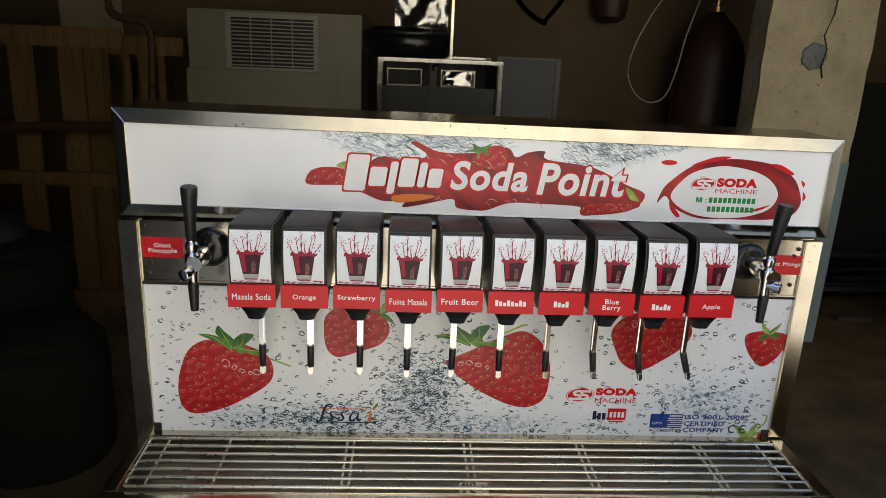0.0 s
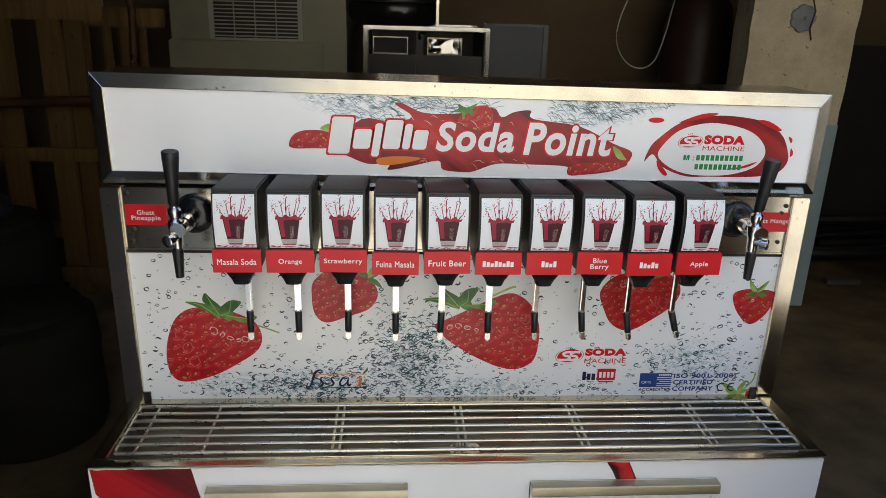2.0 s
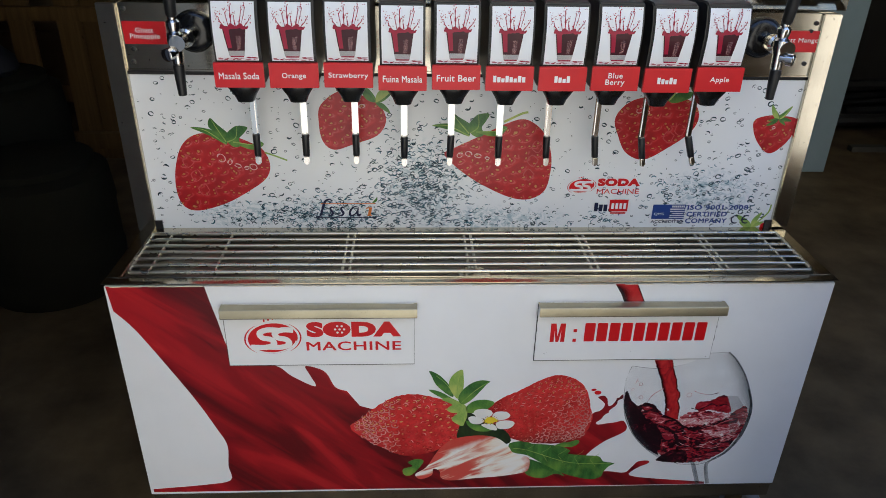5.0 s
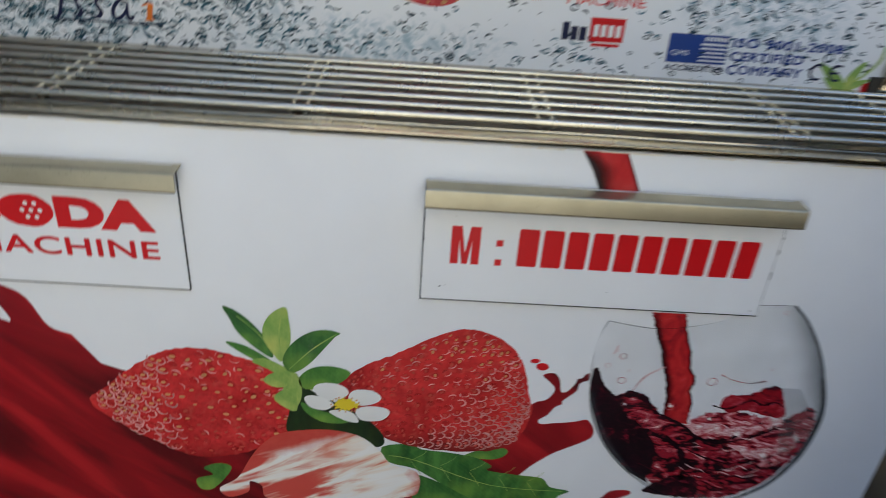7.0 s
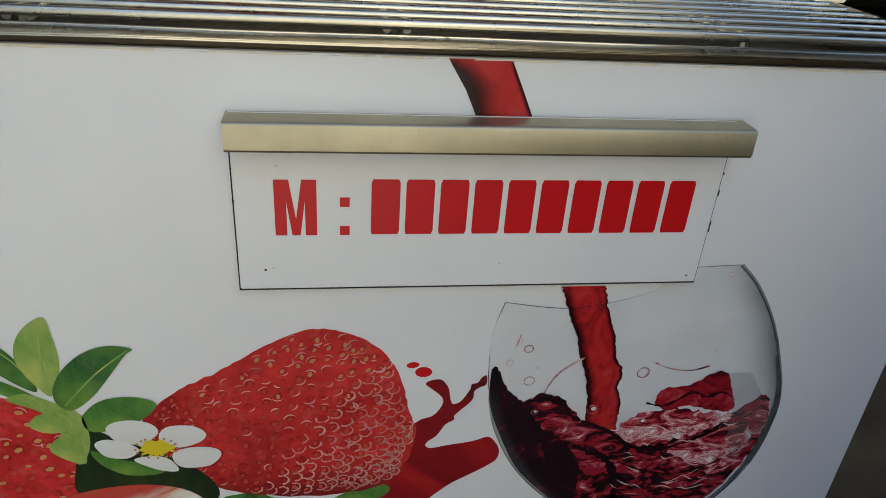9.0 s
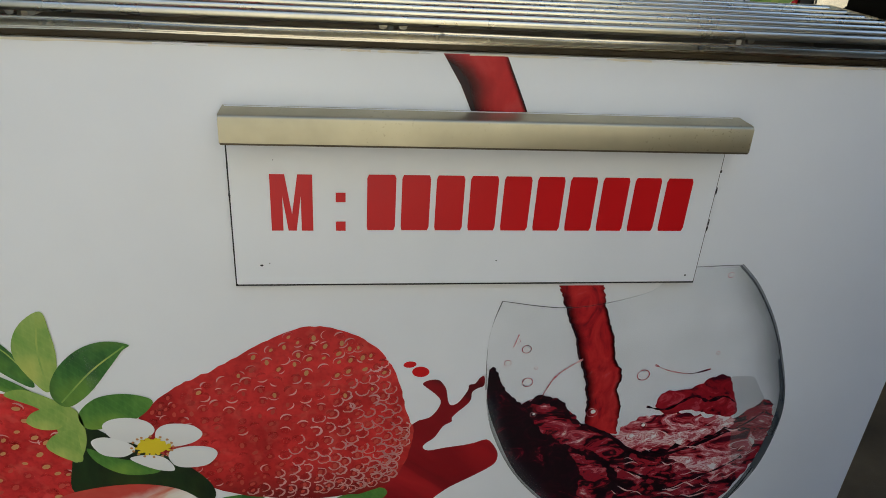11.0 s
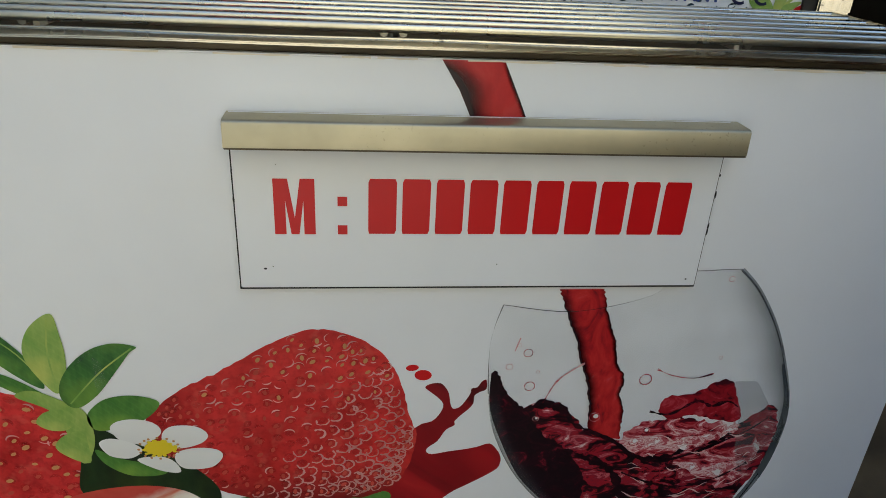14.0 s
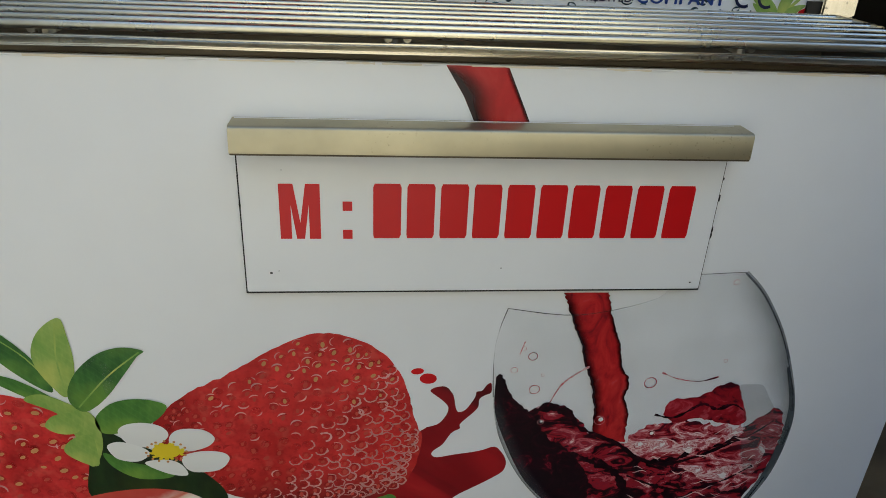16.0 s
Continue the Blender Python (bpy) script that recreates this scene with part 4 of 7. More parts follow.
for k in range(46):
    a, r = rnd.uniform(0, 6.283), 0.0125 * math.sqrt(rnd.random())
    flat(eye, oval(0.0350 + r * math.cos(a), 0.3300 + 0.6 * r * math.sin(a), 0.0016, 0.0012, 6), -0.0050 - 0.00002 * k)
flat(eye, oval(0.0350, 0.3300, 0.0105, 0.0068, 16), -0.0046)
piece("flower_eye", eye, YELLOW_INK, sheet, "yellow flower eye")
stamen = bmesh.new()
for k in range(16):
    a = 6.283 * k / 16 + rnd.uniform(-0.0960, 0.0750)
    flat(stamen, oval(0.0350 + 0.0145 * math.cos(a), 0.3300 + 0.0098 * math.sin(a), 0.0011, 0.0011, 6), -0.0053)
pieces("stamen", stamen, SEED_INK, sheet)

# wine glass
BOWL = [(0.2830, 0.4500), (0.2780, 0.4310), (0.2760, 0.4090), (0.2790, 0.3640), (0.2870, 0.3300), (0.3080, 0.2880), (0.3400, 0.2510), (0.3780, 0.2240), (0.4190, 0.2120), (0.4550, 0.2140), (0.4940, 0.2380), (0.5150, 0.2820), (0.5240, 0.3270), (0.5210, 0.3610), (0.5090, 0.3950), (0.4930, 0.4290), (0.4720, 0.4600), (0.4540, 0.4780)]
bowl_line = spline(BOWL, 5, False)
rim_line = spline([(0.4540, 0.4780), (0.4310, 0.4770), (0.4040, 0.4740), (0.3910, 0.4570), (0.3360, 0.4440), (0.2830, 0.4500)], 5, False)
printed("glass_print", [bowl_line + rim_line[1:-1]], GLASS_TINT, sheet, -0.0006, "printed round wine glass")
# the glass darkens softly towards its edges
edge_r = spline([(0.4540, 0.4780), (0.4720, 0.4600), (0.4930, 0.4290), (0.5090, 0.3950), (0.5210, 0.3610), (0.5240, 0.3270), (0.5150, 0.2820), (0.4920, 0.2420)], 5, False)
inner_r = [(x - 0.040 * math.sin(math.pi * min(1, (k + 3) / 30)) ** 0.7, z) for k, (x, z) in enumerate(edge_r)]
piece("glass_print", soft_strip(bmesh.new(), inner_r, edge_r, -0.0008), GLASS_SHADE, sheet)
edge_l = spline([(0.2790, 0.3640), (0.2870, 0.3300), (0.3080, 0.2880), (0.3400, 0.2510), (0.3780, 0.2240)], 6, False)
piece("glass_print", soft_strip(bmesh.new(), [(x + 0.012, z + 0.006) for x, z in edge_l], edge_l, -0.0024), GLASS_SHADE, sheet)
WALL_L = [(0.2790, 0.3910), (0.2800, 0.3610), (0.2900, 0.3300), (0.3100, 0.2880), (0.3410, 0.2520), (0.3790, 0.2260)]
ink("wine_print", [[(0.3060, 0.3550), (0.3240, 0.3620), (0.3470, 0.3490), (0.3590, 0.3340), (0.3910, 0.3240), (0.4070, 0.3400), (0.4350, 0.3450), (0.4680, 0.3330), (0.4930, 0.3430), (0.5090, 0.3560), (0.5180, 0.3400), (0.5190, 0.3110), (0.5110, 0.2820), (0.4900, 0.2440), (0.4530, 0.2200), (0.4080, 0.2190), (0.3610, 0.2450), (0.3340, 0.2850), (0.3170, 0.3170)]], WINE_MID, 3, fray=0.0030, label="printed bright red wine with pink streaks")
ink("wine_print", [[(0.3890, 0.3230), (0.3990, 0.3380), (0.4140, 0.3430), (0.4380, 0.3440), (0.4570, 0.3400), (0.4790, 0.3420), (0.4850, 0.3320), (0.4610, 0.3170), (0.4310, 0.3080), (0.4050, 0.3080)], [(0.4360, 0.3040), (0.4670, 0.3170), (0.4920, 0.3250), (0.5080, 0.3160), (0.5040, 0.2840), (0.4840, 0.2690), (0.4580, 0.2850)]], WINE_ROSE, 4, fray=0.0040)
dark_inner = ragged([(0.2805, 0.3920), (0.2844, 0.3909), (0.2876, 0.3831), (0.2939, 0.3698), (0.3033, 0.3625), (0.3108, 0.3531), (0.3171, 0.3435), (0.3226, 0.3344), (0.3292, 0.3273), (0.3391, 0.3212), (0.3471, 0.3122), (0.3573, 0.2981), (0.3647, 0.2845), (0.3640, 0.2722), (0.3560, 0.2560)], 0.0024)[7:-9]
printed("wine_print", [spline(WALL_L[:-1], 6, False) + [(0.3640, 0.2370)] + dark_inner[::-1]], WINE_DARK, sheet, -0.0020, "printed dark red wine")
ink("wine_print", [[(0.4149, 0.3524), (0.4216, 0.3660), (0.4438, 0.3697), (0.4557, 0.3785), (0.4644, 0.3810), (0.4710, 0.3781), (0.4791, 0.3615), (0.4844, 0.3411), (0.4638, 0.3418), (0.4437, 0.3475), (0.4258, 0.3436)]], WINE_RED, 5, fray=0.0016)
crest = bmesh.new()
ribbon(crest, spline([(0.3110, 0.3580), (0.3240, 0.3620), (0.3390, 0.3550), (0.3480, 0.3420), (0.3640, 0.3330), (0.3830, 0.3230), (0.4020, 0.3080), (0.4230, 0.3010), (0.4470, 0.3060), (0.4720, 0.3180), (0.4940, 0.3300), (0.5090, 0.3430)], 16, False), 0.0075, -0.0028, lambda s: uneven(3.3, 14)(s) * (1.25 - s))
ribbon(crest, spline([(0.3380, 0.3170), (0.3590, 0.3080), (0.3820, 0.2960), (0.3950, 0.2740), (0.4000, 0.2440)], 16, False), 0.009, -0.0027, uneven(7.1, 11))
ribbon(crest, spline([(0.3950, 0.2900), (0.4200, 0.2780), (0.4480, 0.2720), (0.4780, 0.2800), (0.5020, 0.2960)], 16, False), 0.0040, -0.00275, uneven(1.7, 12, 0.05))
ribbon(crest, spline([(0.4080, 0.3520), (0.4250, 0.3490), (0.4450, 0.3610), (0.4580, 0.3560), (0.4710, 0.3600), (0.4810, 0.3540)], 14, False), 0.0035, -0.0027, uneven(5.2, 8))
ribbon(crest, spline([(0.4060, 0.2650), (0.4300, 0.2560), (0.4600, 0.2530), (0.4850, 0.2620)], 14, False), 0.0030, -0.00275, uneven(9.2, 10, 0.05))
flat(crest, ragged([(0.3630, 0.2240), (0.3810, 0.2450), (0.4000, 0.2510), (0.4170, 0.2440), (0.4220, 0.2190), (0.3980, 0.2180)], 0.003), -0.0027)
pieces("wine_fold", crest, WINE_DARK, sheet, "dark folds of printed wine")
ink("wine_print", [[(0.4711, 0.3775), (0.4809, 0.3794), (0.4909, 0.3781), (0.4983, 0.3675), (0.5074, 0.3539), (0.5161, 0.3388), (0.5185, 0.3229), (0.5105, 0.3072), (0.5005, 0.2830), (0.4884, 0.3093), (0.4839, 0.3411), (0.4793, 0.3604)]], GLASS_VEIL, 8, smooth=3)
low_l = [(0.3225, 0.4622), (0.3271, 0.4511), (0.3317, 0.4369), (0.3386, 0.4222), (0.3446, 0.4022), (0.3498, 0.3892), (0.3554, 0.3706), (0.3589, 0.3515), (0.3599, 0.3375), (0.3653, 0.3290)]
low_r = [(0.3550, 0.4622), (0.3586, 0.4484), (0.3629, 0.4340), (0.3686, 0.4217), (0.3718, 0.4091), (0.3751, 0.3963), (0.3822, 0.3847), (0.3810, 0.3699), (0.3863, 0.3533), (0.3867, 0.3365), (0.3880, 0.3250)]
low_l, low_r = ([(x + 0.0011 * noise.noise(Vector((k * 0.45, x * 9, 1.5))) + 0.0010 * noise.noise(Vector((k * 1.1, x * 9, 4.5))), z) for k, (x, z) in enumerate(spline(line, 8, False))] for line in (low_l, low_r))
printed("stream_print", [low_l + low_r[::-1]], STREAM_INK, sheet, -0.0024, "printed stream of red wine")
piece("stream_shade", soft_strip(bmesh.new(), [(x + 0.009 + 0.005 * noise.noise(Vector((z * 90, 0.0, 2.0))), z) for x, z in low_l], low_l, -0.0026), STREAM_SHADE, sheet, "dark edge of the printed stream")
piece("stream_shade", soft_strip(bmesh.new(), [(x - 0.004 + 0.002 * noise.noise(Vector((z * 110, 3.0, 2.0))), z) for x, z in low_r], low_r, -0.0026), STREAM_SHADE, sheet)
upper_l = [(0.2312, 0.6188), (0.2371, 0.6094), (0.2427, 0.6005), (0.2471, 0.5912), (0.2507, 0.5834), (0.2560, 0.5730)]
upper_r = [(0.2693, 0.6188), (0.2734, 0.6102), (0.2777, 0.6012), (0.2821, 0.5918), (0.2857, 0.5839), (0.2910, 0.5730)]
printed("stream_print", [upper_l + upper_r[::-1]], UPPER_STREAM, sheet, -0.0004, "printed stream of red wine")
left_line = spline(upper_l, 5, False)
piece("stream_shade", soft_strip(bmesh.new(), [(x + 0.020 + 0.004 * math.sin(190 * z), z) for x, z in left_line], left_line, -0.0010), STREAM_SHADE, sheet, "dark edge of the printed stream")
right_line = spline(upper_r, 5, False)
piece("stream_shade", soft_strip(bmesh.new(), [(x - 0.0035, z) for x, z in right_line], right_line, -0.0010), STREAM_SHADE, sheet)
edge = bmesh.new()
ribbon(edge, bowl_line[14:], 0.0024, -0.0030, lambda s: 0.05 + 1.2 * s ** 1.4)
ribbon(edge, bowl_line[:15], 0.0009, -0.0030, lambda s: 0.35 + 0.5 * math.sin(7 * s + 1))
ribbon(edge, spline([(0.4710, 0.2240), (0.4960, 0.2440), (0.5150, 0.2820), (0.5220, 0.3250), (0.5200, 0.3590), (0.5070, 0.3950)], 5, False), 0.0055, -0.0032, lambda s: 0.3 + math.sin(math.pi * s))
ribbon(edge, rim_line, 0.0007, -0.0030, lambda s: 0.5 + 0.5 * math.sin(9 * s))
piece("glass_outline", edge, GLASS_EDGE, sheet, "thin dark printed outline of the glass")
ink("stem_print", [[(0.4300, 0.2260), (0.4430, 0.1930), (0.4540, 0.1600), (0.4760, 0.1600), (0.4650, 0.1980), (0.4630, 0.2250)]], GLASS_TINT, 2, smooth=1)
# the stem's two soft grey sides, which flare into the bowl
STEM_SHADE = glass_ink("stem_shade_ink", (0.20, 0.21, 0.215), 0.35, 0.65)
for line, w in (([(0.4210, 0.2235), (0.4350, 0.2150), (0.4430, 0.1950), (0.4550, 0.1600)], 0.0085), ([(0.4790, 0.2260), (0.4660, 0.2170), (0.4640, 0.2020), (0.4750, 0.1600)], 0.0075)):
    piece("stem_print", ribbon(bmesh.new(), spline(line, 6, False), w, -0.0016, lambda s: min(1.0, 0.15 + 1.8 * s)), STEM_SHADE, sheet)
# beads and threads of wine
beads, rings = bmesh.new(), bmesh.new()
for x, z, r in ((0.3050, 0.4090, 0.0034), (0.2920, 0.3970, 0.0026), (0.3090, 0.3790, 0.0040), (0.3140, 0.3920, 0.0013), (0.3990, 0.3830, 0.0048), (0.4550, 0.4020, 0.0015), (0.4080, 0.3330, 0.0034), (0.4000, 0.3220, 0.0040), (0.3640, 0.3480, 0.0042), (0.3170, 0.3480, 0.0024), (0.4480, 0.4700, 0.0022), (0.2980, 0.4160, 0.0016)):
    ribbon(rings, oval(x, z, r, r, 14) + [(x + r, z)], r * 0.16, -0.0034)
    flat(beads, oval(x + 0.2 * r, z + 0.2 * r, r * 0.5, r * 0.5, 8), -0.0033)
ribbon(rings, spline([(0.3210, 0.3630), (0.3290, 0.3820), (0.3390, 0.3920), (0.3490, 0.3990)], 5, False), 0.0016, -0.0033, uneven(2.2, 8, 0.2))
ribbon(rings, spline([(0.2950, 0.4110), (0.2980, 0.4220)], 4, False), 0.0009, -0.0033)
ribbon(rings, spline([(0.4070, 0.3920), (0.4200, 0.3860), (0.4380, 0.3830), (0.4530, 0.3870)], 5, False), 0.0022, -0.0020, uneven(4.4, 6, 0.1))
pieces("wine_ring", rings, WINE_ROSE, sheet)
pieces("wine_bead", beads, PETAL_INK, sheet)
foam = bmesh.new()
rnd = random.Random(11)
for k in range(60):
    x, z = rnd.uniform(0.395, 0.51), rnd.uniform(0.235, 0.335)
    if (x - 0.445) ** 2 / 0.0050 + (z - 0.293) ** 2 / 0.0022 < 1:
        # glints follow the bowl of the wave
        a = 2.6 * (x - 0.42) + rnd.uniform(-0.25, 0.25)
        d = rnd.uniform(0.006, 0.018)
        line = [(x + d * (s - 0.5) * math.cos(a), z + d * (s - 0.5) * math.sin(a) + 0.002 * math.sin(4 * s + k)) for s in np.linspace(0, 1, 7)]
        ribbon(foam, line, rnd.uniform(0.0006, 0.0015), -0.0029 - 0.00001 * k, lambda s: math.sin(math.pi * s) + 0.05)
pieces("wine_glint", foam, BLUSH_INK, sheet, "pale glints on the wine")


# worn upper edge of the film, its highlight painted as cream strokes
WORN_LIT = vinyl("lit_worn_edge_film", (0.86, 0.80, 0.66), 0.4, 0.3)
rnd = random.Random(17)
x = -0.60
while x < 0.57:
    d = rnd.uniform(0.012, 0.09)
    line = [(min(x + d * k / 8, 0.606), 0.6187 - 0.0006 * abs(noise.noise(Vector((60 * (x + d * k / 8), 1.0, 2.0))))) for k in range(9)]
    piece("worn_lit_edge", ribbon(bmesh.new(), line, 0.0014, -0.0016, uneven(x * 40, 6, 0.3)), WORN_LIT, sheet)
    x += d + rnd.choice((0.004, 0.010, 0.030))


# the two pull-down flaps with their long handles
def flap(x0, x1, z0, z1, name_label):
    f = piece("flap", boxed(x0, x1, -0.0040, -0.0022, z0, z1, 0.0006), WHITE, label=name_label)
    gap = bmesh.new()
    for a in ((x0 - 0.0009, x0 - 0.0001, z0 - 0.001, z1 - 0.004), (x1 + 0.0001, x1 + 0.0005, z0 - 0.001, z1 - 0.004), (x0 - 0.0009, x1 + 0.0005, z0 - 0.0013, z0 - 0.0001)):
        box(gap, a[0], a[1], -0.0032, 0.0, a[2], a[3])
    piece("gap", gap, DARK_EDGE, f, "dark joint round the flap")
    # one folded strip: a flat top, a rounded fold and a tall front lip
    section = [(-0.0008, 0.5852), (-0.0185, 0.5852), (-0.0201, 0.5847), (-0.0211, 0.5834), (-0.0216, 0.5690), (-0.0204, 0.5684), (-0.0198, 0.5692), (-0.0194, 0.5828), (-0.0182, 0.5838), (-0.0008, 0.5838)]
    bar = bmesh.new()
    ends = [[bar.verts.new((x, y, z)) for y, z in section] for x in (x0 - 0.0008, x1 + 0.0052)]
    bar.faces.new(ends[0])
    bar.faces.new(ends[1][::-1])
    for k in range(len(section)):
        j = (k + 1) % len(section)
        bar.faces.new((ends[0][k], ends[1][k], ends[1][j], ends[0][j]))
    bmesh.ops.recalc_face_normals(bar, faces=bar.faces[:])
    piece("handle", bar, HANDLE, f, "long folded stainless steel pull handle", True)
    # brown lower edge; the handle's underside shade is in its colour
    piece("handle_shade_hem", boxed(x0 - 0.0006, x1 + 0.0050, -0.0218, -0.0198, 0.5678, 0.5688, 0.0004), SHADE_BROWN, f, "brown lower edge of the handle with its underside shade painted in")
    return f


flap_a = flap(-0.424, -0.106, 0.462, 0.5855, "white flap with a red round emblem and lettering")
flap_b = flap(0.1045, 0.4185, 0.4665, 0.5855, "white flap with red printed bars")
# chips of the film along the edges
chips = bmesh.new()
rnd = random.Random(3)
for k in range(7):
    z = rnd.uniform(0.468, 0.565)
    flat(chips, oval(0.1042, z, rnd.uniform(0.0003, 0.0007), rnd.uniform(0.001, 0.004), 6, rnd.uniform(-8, 8)), -0.0043)
for k in range(5):
    flat(chips, oval(0.4188, rnd.uniform(0.475, 0.56), 0.0005, rnd.uniform(0.001, 0.003), 6), -0.0043)
for x, z, r in ((0.121, 0.481, 0.0011), (0.2745, 0.484, 0.0006), (0.411, 0.472, 0.0009), (0.131, 0.553, 0.0004), (0.126, 0.4825, 0.0005)):
    flat(chips, oval(x, z, r, r * 0.7, 6), -0.0043)
pieces("chip", chips, DARK_EDGE, flap_b, "chipped dark edge of the film")


def emblem(parent, x0, x1, z0, z1, y, sub=None):
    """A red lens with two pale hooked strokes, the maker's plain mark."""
    cx, cz, rx, rz = (x0 + x1) / 2, (z0 + z1) / 2, (x1 - x0) / 2, (z1 - z0) / 2
    disc = bmesh.new()
    flat(disc, oval(cx, cz, rx * 0.93, rz * 0.90, 30, 8), y)
    ribbon(disc, oval(cx, cz, rx * 1.04, rz * 1.0, 14, 8, 120, 225), rz * 0.07, y, lambda s: math.sin(math.pi * s) + 0.15)
    ribbon(disc, oval(cx, cz, rx * 1.04, rz * 1.0, 14, 8, -60, 45), rz * 0.07, y, lambda s: math.sin(math.pi * s) + 0.15)
    for k in (-1, 0, 1):
        flat(disc, oval(cx + rx * (0.16 * k - 0.1), cz + rz * (1.12 + 0.06 * k), rx * 0.035, rz * 0.08, 8), y)
    piece("emblem", disc, RED_INK, parent, "red round printed emblem")
    hooks = bmesh.new()
    for k in (-1, 1):
        ox = cx + k * rx * 0.28
        line = [(ox + rx * u, cz + rz * v) for u, v in ((0.50, 0.50), (0.10, 0.52), (-0.18, 0.34), (-0.10, 0.06), (0.22, -0.06), (0.30, -0.34), (0.02, -0.52), (-0.55, -0.50))]
        ribbon(hooks, spline(line, 5, False), rz * 0.31, y - 0.0003 - 0.00006 * k)
    ribbon(hooks, oval(cx, cz, rx * 0.9, rz * 0.85, 14, 8, 200, 340), rz * 0.07, y - 0.00045)
    pieces("emblem_stroke", hooks, WHITE_INK, parent)


emblem(flap_a, -0.391, -0.300, 0.484, 0.552, -0.0044)
piece("lettering", lettering("SODA", -0.288, -0.128, 0.520, 0.551, -0.0044, 0.07), RED_INK, flap_a, "bold red lettering")
dots = bmesh.new()
flat(dots, oval(-0.2325, 0.5355, 0.017, 0.0158, 22), -0.0047)
piece("letter_disc", dots, RED_INK, flap_a)
dots = bmesh.new()
for k in range(7):
    a = 6.283 * k / 6
    r = 0.0075 if k < 6 else 0
    flat(dots, oval(-0.232 + r * math.cos(a), 0.536 + r * math.sin(a), 0.0021, 0.0021, 8), -0.0050)
pieces("letter_dot", dots, WHITE_INK, flap_a)
piece("lettering", lettering("MACHINE", -0.290, -0.128, 0.4925, 0.511, -0.0044, 0.018), RED_INK, flap_a)


def bold_m(x0, x1, z0, z1, y, w=0.28):
    """A heavy capital M and its colon."""
    d = (x1 - x0) * w
    c = (x0 + x1) / 2
    bm = flat(bmesh.new(), [(x0, z0), (x0, z1), (x0 + d * 1.25, z1), (c, z0 + 0.30 * (z1 - z0)), (x1 - d * 1.25, z1), (x1, z1), (x1, z0), (x1 - d, z0), (x1 - d, z0 + 0.62 * (z1 - z0)), (c + 0.35 * d, z0), (c - 0.35 * d, z0), (x0 + d, z0 + 0.62 * (z1 - z0)), (x0 + d, z0)], y)
    g = x1 + (x1 - x0) * 0.55
    for z in (z0, z0 + 0.52 * (z1 - z0)):
        flat(bm, [(g, z), (g + d * 0.85, z), (g + d * 0.85, z + 0.17 * (z1 - z0)), (g, z + 0.17 * (z1 - z0))], y)
    return bm


piece("lettering", bold_m(0.1285, 0.1542, 0.506, 0.5440, -0.0044), RED_INK, flap_b, "bold red lettering")
for k in range(10):
    digits = bmesh.new()
    x = 0.1878 + 0.0217 * k
    flat(digits, spline([(x, 0.509), (x + 0.0005, 0.5065), (x + 0.017, 0.5065), (x + 0.018, 0.509), (x + 0.018, 0.542), (x + 0.017, 0.5445), (x + 0.001, 0.5445), (x, 0.542)], 1), -0.0044)
    piece("number_bar", digits, RED_INK, flap_b, "plain red bar")

# ---- tray with its steel rim ----
tray = bmesh.new()
box(tray, -0.611, 0.611, -0.005, 0.016, 0.6249, 0.6265, 0.0007)
tube(tray, [(-0.600, 0.0158, 0.6266), (0.600, 0.0158, 0.6266)], 0.0009, 8)
box(tray, -0.611, -0.586, 0.016, 0.205, 0.6195, 0.6265, 0.002)
box(tray, 0.586, 0.611, 0.016, 0.205, 0.6195, 0.6265, 0.002)
box(tray, -0.586, 0.586, 0.184, 0.205, 0.6195, 0.6265, 0.002)
# the pressed sheet rises and falls a little along its front
bmesh.ops.subdivide_edges(tray, edges=[e for e in tray.edges if abs(e.verts[0].co.x - e.verts[1].co.x) > 1.0], cuts=40)
for v in tray.verts:
    if v.co.y < 0.02:
        v.co.z += 0.0009 * noise.noise(Vector((v.co.x * 9, v.co.y * 30, 3.0)))
drip_tray = piece("drip_tray", tray, STEEL, label="stainless steel drip tray rim")
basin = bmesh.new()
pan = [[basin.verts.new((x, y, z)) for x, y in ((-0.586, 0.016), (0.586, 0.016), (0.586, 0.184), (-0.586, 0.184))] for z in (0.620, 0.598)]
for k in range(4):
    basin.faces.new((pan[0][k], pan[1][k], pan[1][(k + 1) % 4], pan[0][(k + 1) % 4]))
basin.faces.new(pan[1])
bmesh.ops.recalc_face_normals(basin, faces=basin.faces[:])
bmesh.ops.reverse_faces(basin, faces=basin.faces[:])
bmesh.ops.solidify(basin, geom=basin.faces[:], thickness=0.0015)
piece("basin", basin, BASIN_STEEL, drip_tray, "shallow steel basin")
drain = lathe(bmesh.new(), [(0, 0.030), (0.003, 0.028), (0.003, 0.012), (0.001, 0.010)], (0.0, 0.068, 0.598), seg=22)
piece("drain", drain, STEEL, drip_tray, "round chrome drain", True)

grill = thing("drip_grill", (0, 0.11, 0.6265 + LIFT), "stainless steel rod grill lying on the drip tray", "grill")
GA = (0, 0.11, 0.6265)
for k in range(7):
    y = 0.0225 + 0.0237 * k
    ends = 0.580 if k else 0.572
    part("rod", tube(bmesh.new(), [(-ends, y, 0.6325), (ends, y, 0.6325)], 0.0032, 12), ROD, grill, "", True, GA)
for x in (-0.576, 0.576):
    part("end_rod", tube(bmesh.new(), [(x * 0.992, 0.0225, 0.6325), (x, 0.030, 0.6325), (x * 1.004, 0.165, 0.6325)], 0.0032, 12), ROD, grill, "", True, GA)
